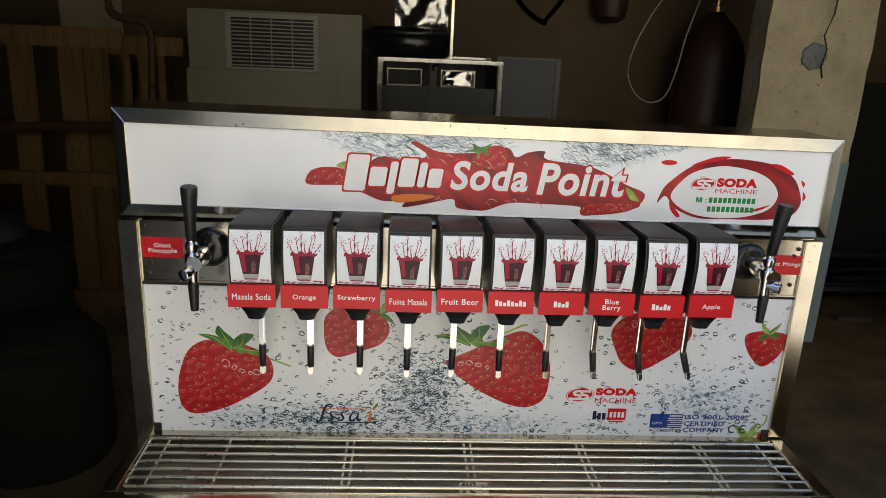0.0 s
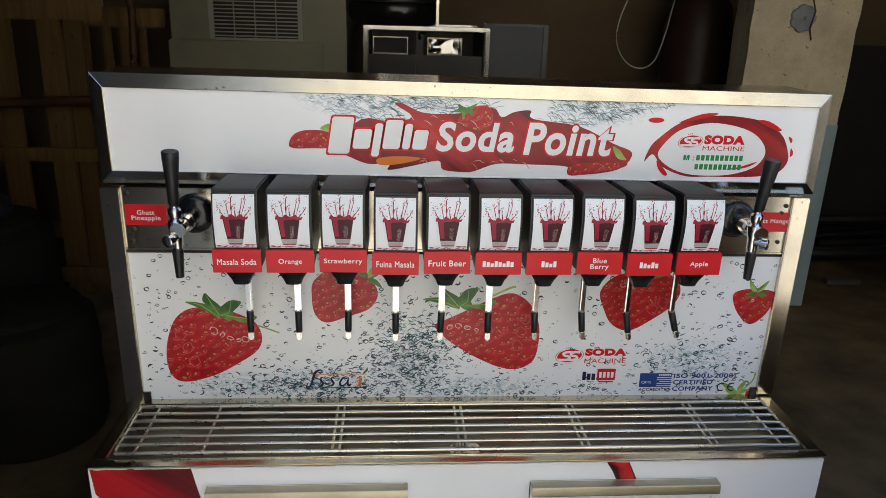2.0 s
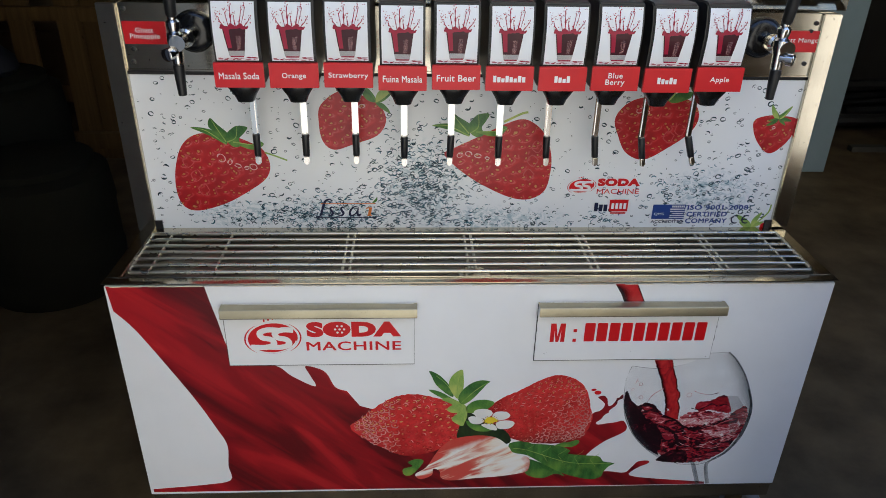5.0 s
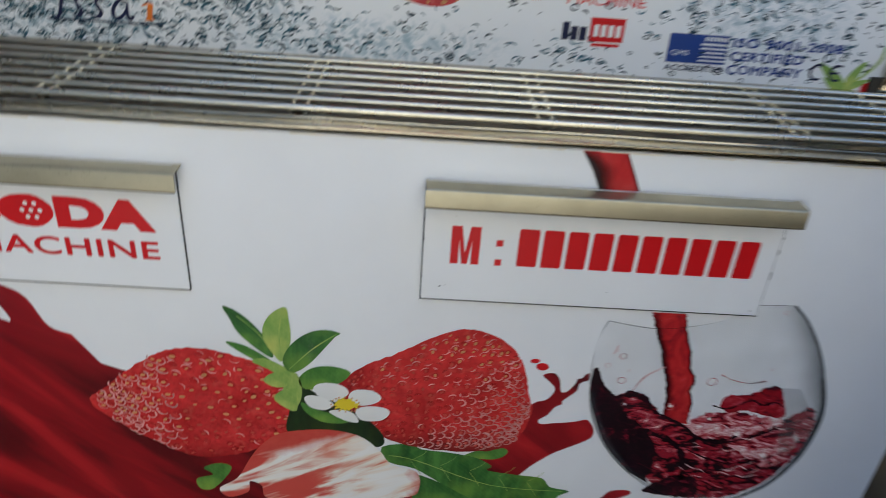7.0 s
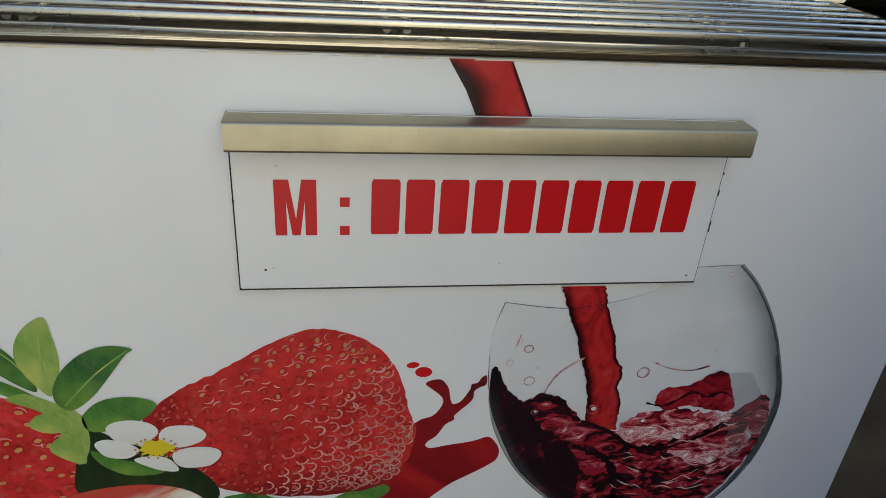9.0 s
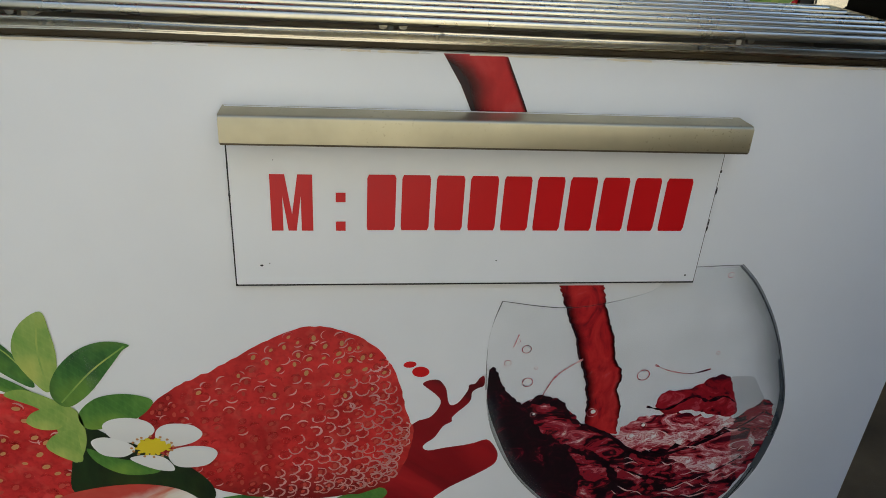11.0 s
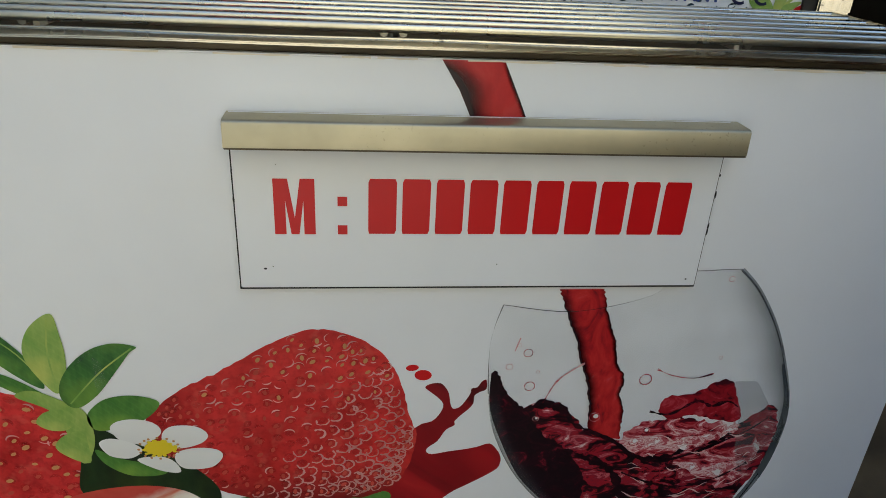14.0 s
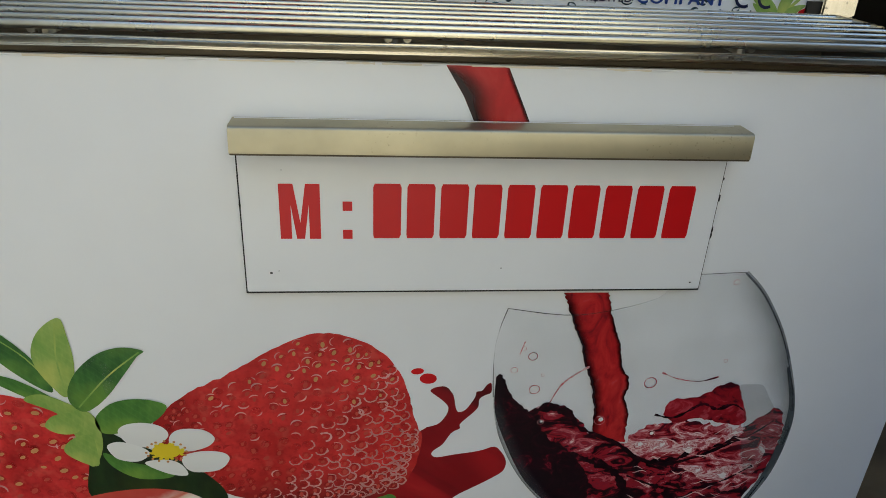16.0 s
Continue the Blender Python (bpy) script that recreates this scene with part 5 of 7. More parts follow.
for x in (-0.545, -0.437, -0.226, -0.214, -0.013, -0.001, 0.197, 0.209, 0.422, 0.434, 0.545):
    part("cross_bar", tube(bmesh.new(), [(x, 0.0255, 0.6290), (x, 0.168, 0.6290)], 0.0028, 8), ROD, grill, "", True, GA)
for x in (-0.437, -0.22, -0.007, 0.203, 0.428):
    part("foot", lathe(bmesh.new(), [(0, 0.004), (0.005, 0.004)], (x, 0.030, 0.6240), seg=8), ROD, grill, "", True, GA)

# ---- upright back with the printed sheet ----
back = bmesh.new()
box(back, -0.606, 0.612, BACK + 0.006, 0.50, 0.627, 1.028, 0.003)
upper = piece("upper_body", back, STEEL, label="stainless steel upper body")
for side in (-1, 1):
    post = bmesh.new()
    x0, x1 = sorted((side * 0.584, side * 0.616))
    box(post, x0, x1, 0.196, BACK + 0.02, 0.6265, 1.0275, 0.0015)
    piece("post", post, STEEL_V, label="upright steel corner post")
for x in (-0.584, 0.572):
    piece("corner_clip", boxed(x, x + 0.012, 0.200, 0.2035, 0.617, 0.642), BLACK)
sheet_b = piece("backsplash", boxed(-0.584, 0.584, BACK - 0.002, BACK + 0.004, 0.612, 0.9125), SPLASH_SHEET, label="white backsplash print with strawberries and water drops")
YB = BACK - 0.002


# water: beads all over, and two dense drifts of broken ice water
BERRIES = [
    [(-0.483, 0.814), (-0.515, 0.793), (-0.533, 0.748), (-0.537, 0.703), (-0.527, 0.674), (-0.502, 0.666), (-0.454, 0.679), (-0.411, 0.702), (-0.373, 0.730), (-0.364, 0.758), (-0.375, 0.786), (-0.399, 0.800), (-0.433, 0.812)],
    [(-0.267, 0.867), (-0.272, 0.834), (-0.267, 0.801), (-0.247, 0.785), (-0.211, 0.796), (-0.170, 0.812), (-0.154, 0.839), (-0.164, 0.866), (-0.189, 0.882), (-0.229, 0.893)],
    [(-0.035, 0.788), (0.016, 0.813), (0.057, 0.834), (0.093, 0.843), (0.126, 0.821), (0.144, 0.781), (0.146, 0.741), (0.138, 0.706), (0.111, 0.689), (0.073, 0.693), (0.019, 0.719), (-0.024, 0.749), (-0.050, 0.777)],
    [(0.254, 0.848), (0.265, 0.809), (0.283, 0.780), (0.317, 0.768), (0.358, 0.791), (0.393, 0.819), (0.405, 0.847), (0.391, 0.875), (0.348, 0.886), (0.285, 0.880)],
    [(0.507, 0.841), (0.519, 0.807), (0.547, 0.781), (0.571, 0.795), (0.585, 0.820), (0.585, 0.846), (0.556, 0.852), (0.529, 0.852)],
]
rnd = random.Random(21)
drops_bm, fine_bm = bmesh.new(), bmesh.new()


def droplet(bm, x, z, r, y):
    """A printed drop: an uneven ring, a broken arch, or a small speck."""
    if r < 0.002:
        flat(bm, oval(x, z, r * rnd.uniform(0.5, 0.9), r * rnd.uniform(0.3, 0.6), 6, rnd.uniform(0, 180)), y)
        return
    high, turn, kind = r * rnd.uniform(0.55, 0.9), rnd.uniform(-25, 25), rnd.random()
    if kind < 0.40:
        # a whole drop: an uneven dark ring with a heavy side
        ribbon(bm, oval(x, z, r, high, 14, turn, 0, 360), r * 0.34, y, uneven(x * 700 + z, 4, 0.4))
        a = rnd.choice((30, 200, 220)) + rnd.uniform(-30, 30)
        ribbon(bm, oval(x, z, r * 0.82, high * 0.80, 8, turn, a, a + rnd.uniform(80, 150)), r * rnd.uniform(0.3, 0.5), y - 0.00004, lambda s: 0.1 + math.sin(math.pi * s))
    else:
        a = (15 if kind < 0.75 else 185) + rnd.uniform(-35, 35)
        ribbon(bm, oval(x, z, r, high, 9, turn, a, a + rnd.uniform(110, 190)), r * rnd.uniform(0.32, 0.55), y, lambda s: 0.15 + math.sin(math.pi * s))
        if rnd.random() < 0.5:
            flat(bm, oval(x + rnd.uniform(-0.5, 0.5) * r, z - high * 0.5, r * 0.30, r * 0.16, 6, turn), y)


def ripple(bm, x, z, r, y):
    """A flat printed arc of broken water."""
    a = rnd.choice((10, 10, 190)) + rnd.uniform(-25, 25)
    ribbon(bm, oval(x, z, r * 1.1, r * rnd.uniform(0.5, 0.95), 8, rnd.uniform(-45, 45), a, a + rnd.uniform(110, 240)), r * rnd.uniform(0.28, 0.55), y, lambda s: 0.12 + math.sin(math.pi * s))


def drift(x, z):
    """How dense the broken water is."""
    d = math.exp(-(((x + 0.27) / 0.10) ** 2 + ((z - 0.655) / 0.035) ** 2)) + 1.2 * math.exp(-(((x + 0.09) / 0.065) ** 2 + ((z - 0.72) / 0.07) ** 2))
    d += 0.25 * math.exp(-(((x - 0.02) / 0.16) ** 2 + ((z - 0.645) / 0.025) ** 2)) + 0.35 * math.exp(-(((x - 0.45) / 0.10) ** 2 + ((z - 0.71) / 0.045) ** 2))
    d += 0.35 * math.exp(-(((x - 0.25) / 0.04) ** 2 + ((z - 0.645) / 0.015) ** 2)) + 0.18 * math.exp(-(((x + 0.40) / 0.10) ** 2 + ((z - 0.655) / 0.025) ** 2))
    return d


for k in range(1150):
    x, z = rnd.uniform(-0.58, 0.58), rnd.uniform(0.63, 0.912)
    droplet(drops_bm, x, z, 0.0012 + 0.0040 * rnd.random() ** 2.1, YB - 0.0004)
mid_bm = bmesh.new()
made = 0
while made < 1650:
    x, z = rnd.uniform(-0.55, 0.56), rnd.uniform(0.628, 0.86)
    if rnd.random() < drift(x, z):
        made += 1
        ripple((fine_bm, mid_bm, mid_bm, drops_bm)[made % 4], x, z, rnd.uniform(0.0016, 0.0048), YB - 0.0005 - 0.0001 * (made % 4))
        if made % 6 == 0:
            droplet(drops_bm, x, z, rnd.uniform(0.0016, 0.0045), YB - 0.0009)
tagged(piece("drop_print", drops_bm, TEAL_INK, sheet_b, "many printed dark water drops"), kind="stuff")
tagged(piece("water_print", fine_bm, PALE_TEAL, sheet_b, "drifts of printed broken ice water"), kind="stuff")
tagged(piece("water_print", mid_bm, MID_TEAL, sheet_b, "drifts of printed broken ice water"), kind="stuff")
for b in BERRIES:
    o = spline(b)
    printed("strawberry_print", [o], BERRY_C, sheet_b, YB - 0.0012, "printed wet red strawberry")


def calyx(cx, cz, r, turn, spread, count=6, material=LEAF_MID):
    """Pointed sepals on a berry."""
    outs = []
    for k in range(count):
        a = radians(turn - spread / 2 + spread * k / (count - 1))
        n, c0 = 0.75 + 0.45 * ((k * 7) % 3) / 2, 0.22 * math.sin(2.7 * k + cx * 40)
        u, v = np.array((math.cos(a), math.sin(a))), np.array((-math.sin(a), math.cos(a)))
        c = np.array((cx, cz))
        outs.append(spline([tuple(c), tuple(c + r * n * (0.35 * u + (0.17 + 0.3 * c0) * v)), tuple(c + r * n * (0.75 * u + (0.14 + c0) * v)), tuple(c + r * n * (1.05 * u + 1.8 * c0 * v)), tuple(c + r * n * (0.7 * u + (c0 - 0.10) * v)), tuple(c + r * n * (0.3 * u + (0.3 * c0 - 0.12) * v))], 3))
    for k, o in enumerate(outs):
        printed("leaf_print", [o], (material, LEAF_DARK, LEAF_PALE)[k % 3] if material is LEAF_MID else material, sheet_b, YB - 0.0022 - 0.0001 * k, "printed green sepals")


CURLED = (
    [(-0.0161, -0.0028), (-0.0404, 0.0117), (-0.0602, 0.0212), (-0.0747, 0.0284), (-0.0567, 0.0283), (-0.0353, 0.0228), (-0.0177, 0.0122)],
    [(-0.0159, 0.0022), (-0.0332, 0.0193), (-0.0439, 0.0315), (-0.0388, 0.0454), (-0.0280, 0.0343), (-0.0150, 0.0222), (-0.0086, 0.0124)],
    [(-0.0136, 0.0022), (-0.0153, 0.0147), (-0.0059, 0.0249), (0.0057, 0.0316), (0.0237, 0.0290), (0.0165, 0.0179), (0.0071, 0.0077), (0.0089, -0.0048), (-0.0026, -0.0076)],
    [(-0.004, 0.002), (0.0179, -0.0097), (0.0361, -0.0119), (0.0501, -0.0015), (0.0412, 0.0059), (0.0406, 0.0184), (0.0348, 0.0193), (0.0347, 0.0042), (0.0249, -0.0030)],
)


def curled_calyx(cx, cz, size, tilt):
    """Broad sepals that curl up from a berry, with a pale rib on each."""
    c, s = math.cos(radians(tilt)), math.sin(radians(tilt))
    for k, o in enumerate(CURLED):
        o = [(cx + size * (c * x - s * z), cz + size * (s * x + c * z)) for x, z in o]
        printed("leaf_print", [spline(o, 4)], (LEAF_MID, LEAF_DARK, LEAF_DARK, LEAF_MID)[k], sheet_b, YB - 0.0022 - 0.0002 * k, "printed curled green sepal")
        rib = ribbon(bmesh.new(), spline([o[0], tuple((np.array(o[2]) + np.array(o[-2])) / 2), o[3]], 5, False), 0.0022 * size, YB - 0.0023 - 0.0002 * k, lambda t: 1.1 - t)
        piece("leaf_rib", rib, LEAF_PALE, sheet_b)


curled_calyx(-0.421, 0.797, 1.0, 0)
calyx(-0.172, 0.872, 0.040, 60, 170, 5)
curled_calyx(0.010, 0.818, 1.05, 12)
calyx(0.345, 0.878, 0.048, 70, 160, 5)
calyx(0.552, 0.846, 0.024, 88, 250, 8)
calyx(0.548, 0.630, 0.034, 100, 150, 4, LEAF_PALE)
stems = bmesh.new()
ribbon(stems, spline([(-0.371, 0.7795), (-0.353, 0.773), (-0.3325, 0.7647)], 4, False), 0.003, YB - 0.002)
ribbon(stems, spline([(0.055, 0.838), (0.085, 0.853), (0.097, 0.856)], 4, False), 0.004, YB - 0.002)
ribbon(stems, spline([(0.556, 0.638), (0.575, 0.660), (0.578, 0.678)], 4, False), 0.003, YB - 0.002)
pieces("stem_print", stems, LEAF_PALE, sheet_b)
# wet glints that wind between the seeds
wet = bmesh.new()
for x, z, rx, rz, turn in ((-0.449, 0.7690, 0.0062, 0.0080, 35), (-0.4345, 0.7610, 0.0050, 0.0034, 60), (-0.421, 0.7545, 0.0060, 0.0030, -20), (-0.406, 0.7500, 0.0042, 0.0028, 10), (-0.394, 0.7520, 0.0066, 0.0052, -25), (-0.022, 0.7755, 0.0052, 0.0040, 30), (-0.006, 0.7780, 0.0060, 0.0044, -20), (0.011, 0.7745, 0.0062, 0.0036, -10), (0.028, 0.7700, 0.0040, 0.0024, -15), (0.296, 0.8600, 0.0056, 0.0040, 20), (0.310, 0.8570, 0.0046, 0.0030, -15), (-0.196, 0.8650, 0.0050, 0.0032, 10), (0.546, 0.8300, 0.0030, 0.0022, 10)):
    a = 400 * x
    ribbon(wet, oval(x, z, rx, rz, 14, turn, a, a + 320), 0.0019, YB - 0.0021, uneven(x * 50, 6, 0.35))
pieces("wet_glint", wet, BLUSH_INK, sheet_b, "pale wet glint on a printed berry")
lattice = bmesh.new()
for cx, cz, tilt in ((-0.497, 0.735, -14), (-0.487, 0.708, -14), (-0.508, 0.762, -10), (0.112, 0.765, 10), (0.106, 0.738, 8), (0.118, 0.792, 12), (0.375, 0.825, 15), (0.356, 0.812, 15)):
    for r in (0.0095, 0.0105):
        o = oval(cx, cz, r, r * 1.15, 4, tilt)
        ribbon(lattice, spline(o + o[:1], 3, False), 0.0012, YB - 0.0021, uneven(cx * 90 + r * 900, 6, 0.25))
pieces("wet_glint", lattice, BERRY_RIM, sheet_b, "paler lattice round the seeds of a printed berry")
tip = bmesh.new()
flat(tip, oval(0.575, 0.633, 0.010, 0.007, 10), YB - 0.002)
piece("berry_tip_print", tip, RED_INK, sheet_b)

# marks along the foot of the sheet
emblem(sheet_b, 0.182, 0.233, 0.700, 0.731, YB - 0.003)
piece("lettering", lettering("SODA", 0.237, 0.317, 0.7155, 0.731, YB - 0.003, 0.07), RED_INK, sheet_b)
piece("lettering", lettering("MACHINE", 0.237, 0.317, 0.700, 0.710, YB - 0.003), RED_INK, sheet_b)
marks = bmesh.new()
for k, w in enumerate((0.007, 0.007, 0.007)):
    flat(marks, [(0.236 + 0.009 * k, 0.664), (0.236 + 0.009 * k + w, 0.664), (0.236 + 0.009 * k + w, 0.682 - 0.004 * (k > 0)), (0.236 + 0.009 * k, 0.682 - 0.004 * (k > 0))], YB - 0.003)
pieces("mark_bar", marks, NAVY_INK, sheet_b)
marks = bmesh.new()
flat(marks, spline([(0.265, 0.666), (0.2655, 0.664), (0.298, 0.664), (0.300, 0.666), (0.300, 0.686), (0.299, 0.688), (0.266, 0.688), (0.2645, 0.686)], 3), YB - 0.003)
flat(marks, [(0.268, 0.659), (0.297, 0.659), (0.297, 0.662), (0.268, 0.662)], YB - 0.003)
piece("mark_box", marks, RED_INK, sheet_b, "small red rounded box with pale bars")
marks = bmesh.new()
for k in range(4):
    flat(marks, [(0.2685 + 0.0077 * k, 0.669), (0.2735 + 0.0077 * k, 0.669), (0.2735 + 0.0077 * k, 0.681), (0.2685 + 0.0077 * k, 0.681)], YB - 0.0034)
pieces("mark_box_bar", marks, WHITE_INK, sheet_b)
# food safety mark: dark slanted strokes, an orange stroke and two thin rules
marks = bmesh.new()
def swell(t):
    """A pen stroke, thin at both ends."""
    return 0.35 + math.sin(math.pi * t)


ribbon(marks, spline([(-0.2850, 0.6535), (-0.2796, 0.6555), (-0.2750, 0.6700), (-0.2712, 0.6810), (-0.2668, 0.6868), (-0.2605, 0.6886), (-0.2582, 0.6866)], 5, False), 0.0034, YB - 0.003, swell)
for x in (-0.2536, -0.2337):
    ribbon(marks, spline([(x, 0.6705), (x - 0.0035, 0.6730), (x - 0.0070, 0.6708), (x - 0.0058, 0.6658), (x - 0.0030, 0.6612), (x - 0.0052, 0.6566), (x - 0.0094, 0.6554), (x - 0.0125, 0.6580)], 5, False), 0.0031, YB - 0.003, swell)
ribbon(marks, spline([(-0.2085, 0.6726), (-0.2155, 0.6738), (-0.2225, 0.6675), (-0.2250, 0.6590), (-0.2208, 0.6554), (-0.2138, 0.6602), (-0.2088, 0.6700)], 5, False), 0.0030, YB - 0.003, swell)
ribbon(marks, spline([(-0.2085, 0.6722), (-0.2106, 0.6608), (-0.2080, 0.6556), (-0.2036, 0.6590)], 5, False), 0.0034, YB - 0.00305, swell)
flat(marks, [(-0.289, 0.6505), (-0.175, 0.6505), (-0.175, 0.6522), (-0.289, 0.6522)], YB - 0.003)
pieces("mark_stroke", marks, NAVY_INK, sheet_b)
marks = bmesh.new()
ribbon(marks, [(-0.1888, 0.6555), (-0.1856, 0.6725)], 0.0054, YB - 0.0032)
ribbon(marks, [(-0.1940, 0.6702), (-0.1870, 0.6722)], 0.0018, YB - 0.00325)
ribbon(marks, [(-0.1925, 0.6558), (-0.1835, 0.6562)], 0.0018, YB - 0.0033)
flat(marks, [(-0.278, 0.6790), (-0.177, 0.6790), (-0.177, 0.6806), (-0.278, 0.6806)], YB - 0.003)
piece("mark_stroke", marks, ORANGE_INK, sheet_b)
marks = bmesh.new()
flat(marks, spline([(-0.183, 0.681), (-0.176, 0.690), (-0.173, 0.694), (-0.174, 0.685)], 4), YB - 0.0032)
piece("mark_leaf", marks, LEAF_MID, sheet_b)
# certificate block
marks = bmesh.new()
flat(marks, [(0.349, 0.648), (0.383, 0.648), (0.383, 0.678), (0.349, 0.678)], YB - 0.003)
for k in range(5):
    flat(marks, [(0.383, 0.648 + 0.0042 * k), (0.412, 0.648 + 0.0042 * k), (0.412, 0.6504 + 0.0042 * k), (0.383, 0.6504 + 0.0042 * k)], YB - 0.003)
flat(marks, [(0.383, 0.6695), (0.412, 0.6695), (0.412, 0.678), (0.383, 0.678)], YB - 0.003)
piece("certificate_block", marks, BLUE_INK, sheet_b, "blue striped certificate block")
marks = bmesh.new()
for k in range(7):
    flat(marks, [(0.386 + 0.0036 * k, 0.672), (0.3885 + 0.0036 * k, 0.672), (0.3885 + 0.0036 * k, 0.676), (0.386 + 0.0036 * k, 0.676)], YB - 0.0034)
pieces("certificate_bar", marks, WHITE_INK, sheet_b)
piece("lettering", lettering("QMS", 0.353, 0.372, 0.655, 0.661, YB - 0.0034), WHITE_INK, sheet_b)
piece("lettering", lettering("ACCREDITED", 0.349, 0.412, 0.6395, 0.6455, YB - 0.003, 0.02), NAVY_INK, sheet_b)
piece("lettering", lettering("ISO 9001-2008", 0.416, 0.534, 0.667, 0.677, YB - 0.003, 0.03), BLUE_INK, sheet_b)
piece("lettering", lettering("CERTIFIED", 0.416, 0.495, 0.653, 0.663, YB - 0.003, 0.03), BLUE_INK, sheet_b)
piece("lettering", lettering("COMPANY", 0.416, 0.497, 0.639, 0.649, YB - 0.003, 0.03), BLUE_INK, sheet_b)
marks = bmesh.new()
ribbon(marks, oval(0.514, 0.647, 0.008, 0.008, 12, 0, 60, 300), 0.0026, YB - 0.003)
ribbon(marks, oval(0.535, 0.647, 0.008, 0.008, 12, 0, 60, 300), 0.0026, YB - 0.003)
ribbon(marks, [(0.527, 0.647), (0.537, 0.647)], 0.0024, YB - 0.003)
piece("round_mark", marks, NAVY_INK, sheet_b)

# ---- valve plate ----
plate = piece("valve_plate", boxed(-0.584, 0.584, BACK - 0.004, BACK + 0.004, 0.9195, 1.0275, 0.001), STEEL, label="steel plate behind the valves")
groove = bmesh.new()
box(groove, -0.584, 0.584, BACK, BACK + 0.004, 0.9125, 0.9195)
piece("groove", groove, DARK_EDGE)
piece("groove_lip", boxed(-0.584, 0.584, BACK - 0.006, BACK - 0.0045, 0.9195, 0.9225), STEEL, plate)
for x, z in ((-0.574, 1.018), (0.576, 1.012), (-0.568, 0.955), (0.572, 0.943), (-0.572, 0.934), (0.570, 0.998)):
    piece("screw", lathe(bmesh.new(), [(0, 0.0042), (0.002, 0.0038), (0.003, 0.0015)], (x, BACK - 0.004, z), (0, -1, 0), 10), DARK_METAL, plate, "small dark screw", True)

# ---- lit sign box ----
sign = piece("sign_panel", boxed(-0.598, 0.612, 0.207, 0.222, 1.050, 1.194), SIGN_FILM, label="white sign panel with red splash and white title")
YS = 0.207


def inks(name, outlines, material, layer, label="", smooth=4):
    for o in outlines:
        printed(name, [spline(o, smooth) if smooth > 1 else o], material, sign, YS - 0.0004 * layer, label)


def mitred(x0, x1, z0, z1, w, y_in, y_out, y_back, which):
    """One side of a sloping picture-frame moulding."""
    outer = [(x0, z0), (x1, z0), (x1, z1), (x0, z1)]
    inner = [(x0 + w, z0 + w), (x1 - w, z0 + w), (x1 - w, z1 - w), (x0 + w, z1 - w)]
    a, b = which, (which + 1) % 4
    bm = bmesh.new()
    ring = [(outer[a], y_out), (outer[b], y_out), (inner[b], y_in), (inner[a], y_in)]
    f = [bm.verts.new((p[0], y, p[1])) for p, y in ring]
    g = [bm.verts.new((p[0], y_back, p[1])) for p, _ in ring]
    bm.faces.new(f)
    bm.faces.new(g[::-1])
    for k in range(4):
        bm.faces.new((f[k], g[k], g[(k + 1) % 4], f[(k + 1) % 4]))
    bmesh.ops.recalc_face_normals(bm, faces=bm.faces[:])
    bmesh.ops.bevel(bm, geom=bm.edges[:], offset=0.0008, segments=1, affect="EDGES")
    return bm


for k, m in enumerate((STEEL, STEEL_V, STEEL, STEEL_V)):
    piece("sign_frame", mitred(-0.617, 0.629, 1.0315, 1.212, 0.023, 0.2035, 0.213, 0.229, k), m, label="mitred stainless steel sign frame")
piece("sign_box", boxed(-0.615, 0.627, 0.2295, 0.36, 1.033, 1.2105, 0.002), STEEL, label="steel sign box")

inks("berry_print", [[(-0.302, 1.115), (-0.291, 1.131), (-0.267, 1.137), (-0.235, 1.133), (-0.232, 1.109), (-0.268, 1.106), (-0.297, 1.106)]], BERRY_C, 2, "printed red strawberries")
inks("splash_print", [[(-0.240, 1.103), (-0.208, 1.095), (-0.171, 1.081), (-0.134, 1.083), (-0.136, 1.071), (-0.093, 1.079), (-0.051, 1.088), (-0.043, 1.073), (-0.009, 1.069), (0.012, 1.071), (0.049, 1.084), (0.100, 1.084), (0.172, 1.081), (0.177, 1.067), (0.230, 1.070), (0.270, 1.081), (0.285, 1.107), (0.249, 1.123), (0.188, 1.151), (0.108, 1.162), (0.103, 1.176), (0.075, 1.173), (0.054, 1.164), (0.037, 1.180), (-0.020, 1.169), (-0.077, 1.169), (-0.113, 1.184), (-0.125, 1.182), (-0.097, 1.162), (-0.133, 1.152), (-0.182, 1.156)]], SPLASH, 2, "printed red splash")
inks("berry_print", [[(-0.020, 1.158), (-0.004, 1.177), (0.021, 1.183), (0.037, 1.176), (0.038, 1.152), (0.022, 1.142), (-0.005, 1.146)]], BERRY_C, 3)
inks("berry_print", [[(0.177, 1.066), (0.21, 1.069), (0.268, 1.080), (0.275, 1.09), (0.22, 1.089), (0.178, 1.082)]], BERRY_C, 3)
inks("leaf_print", [[(-0.036, 1.171), (-0.020, 1.176), (-0.020, 1.185), (-0.006, 1.179), (0.014, 1.187), (0.004, 1.176), (0.008, 1.165), (-0.004, 1.170), (-0.012, 1.160), (-0.014, 1.170)]], LEAF_MID, 4, "printed green sepals", 3)
inks("leaf_print", [[(0.250, 1.118), (0.262, 1.112), (0.272, 1.100), (0.276, 1.094), (0.262, 1.096), (0.254, 1.106)], [(-0.250, 1.140), (-0.236, 1.148), (-0.228, 1.143), (-0.236, 1.134)], [(-0.12, 1.152), (-0.10, 1.149), (-0.118, 1.143)]], LEAF_PALE, 4, smooth=3)
inks("fruit_print", [[(-0.155, 1.090), (-0.12, 1.095), (-0.08, 1.092), (-0.11, 1.083), (-0.148, 1.079)]], ORANGE_INK, 4)
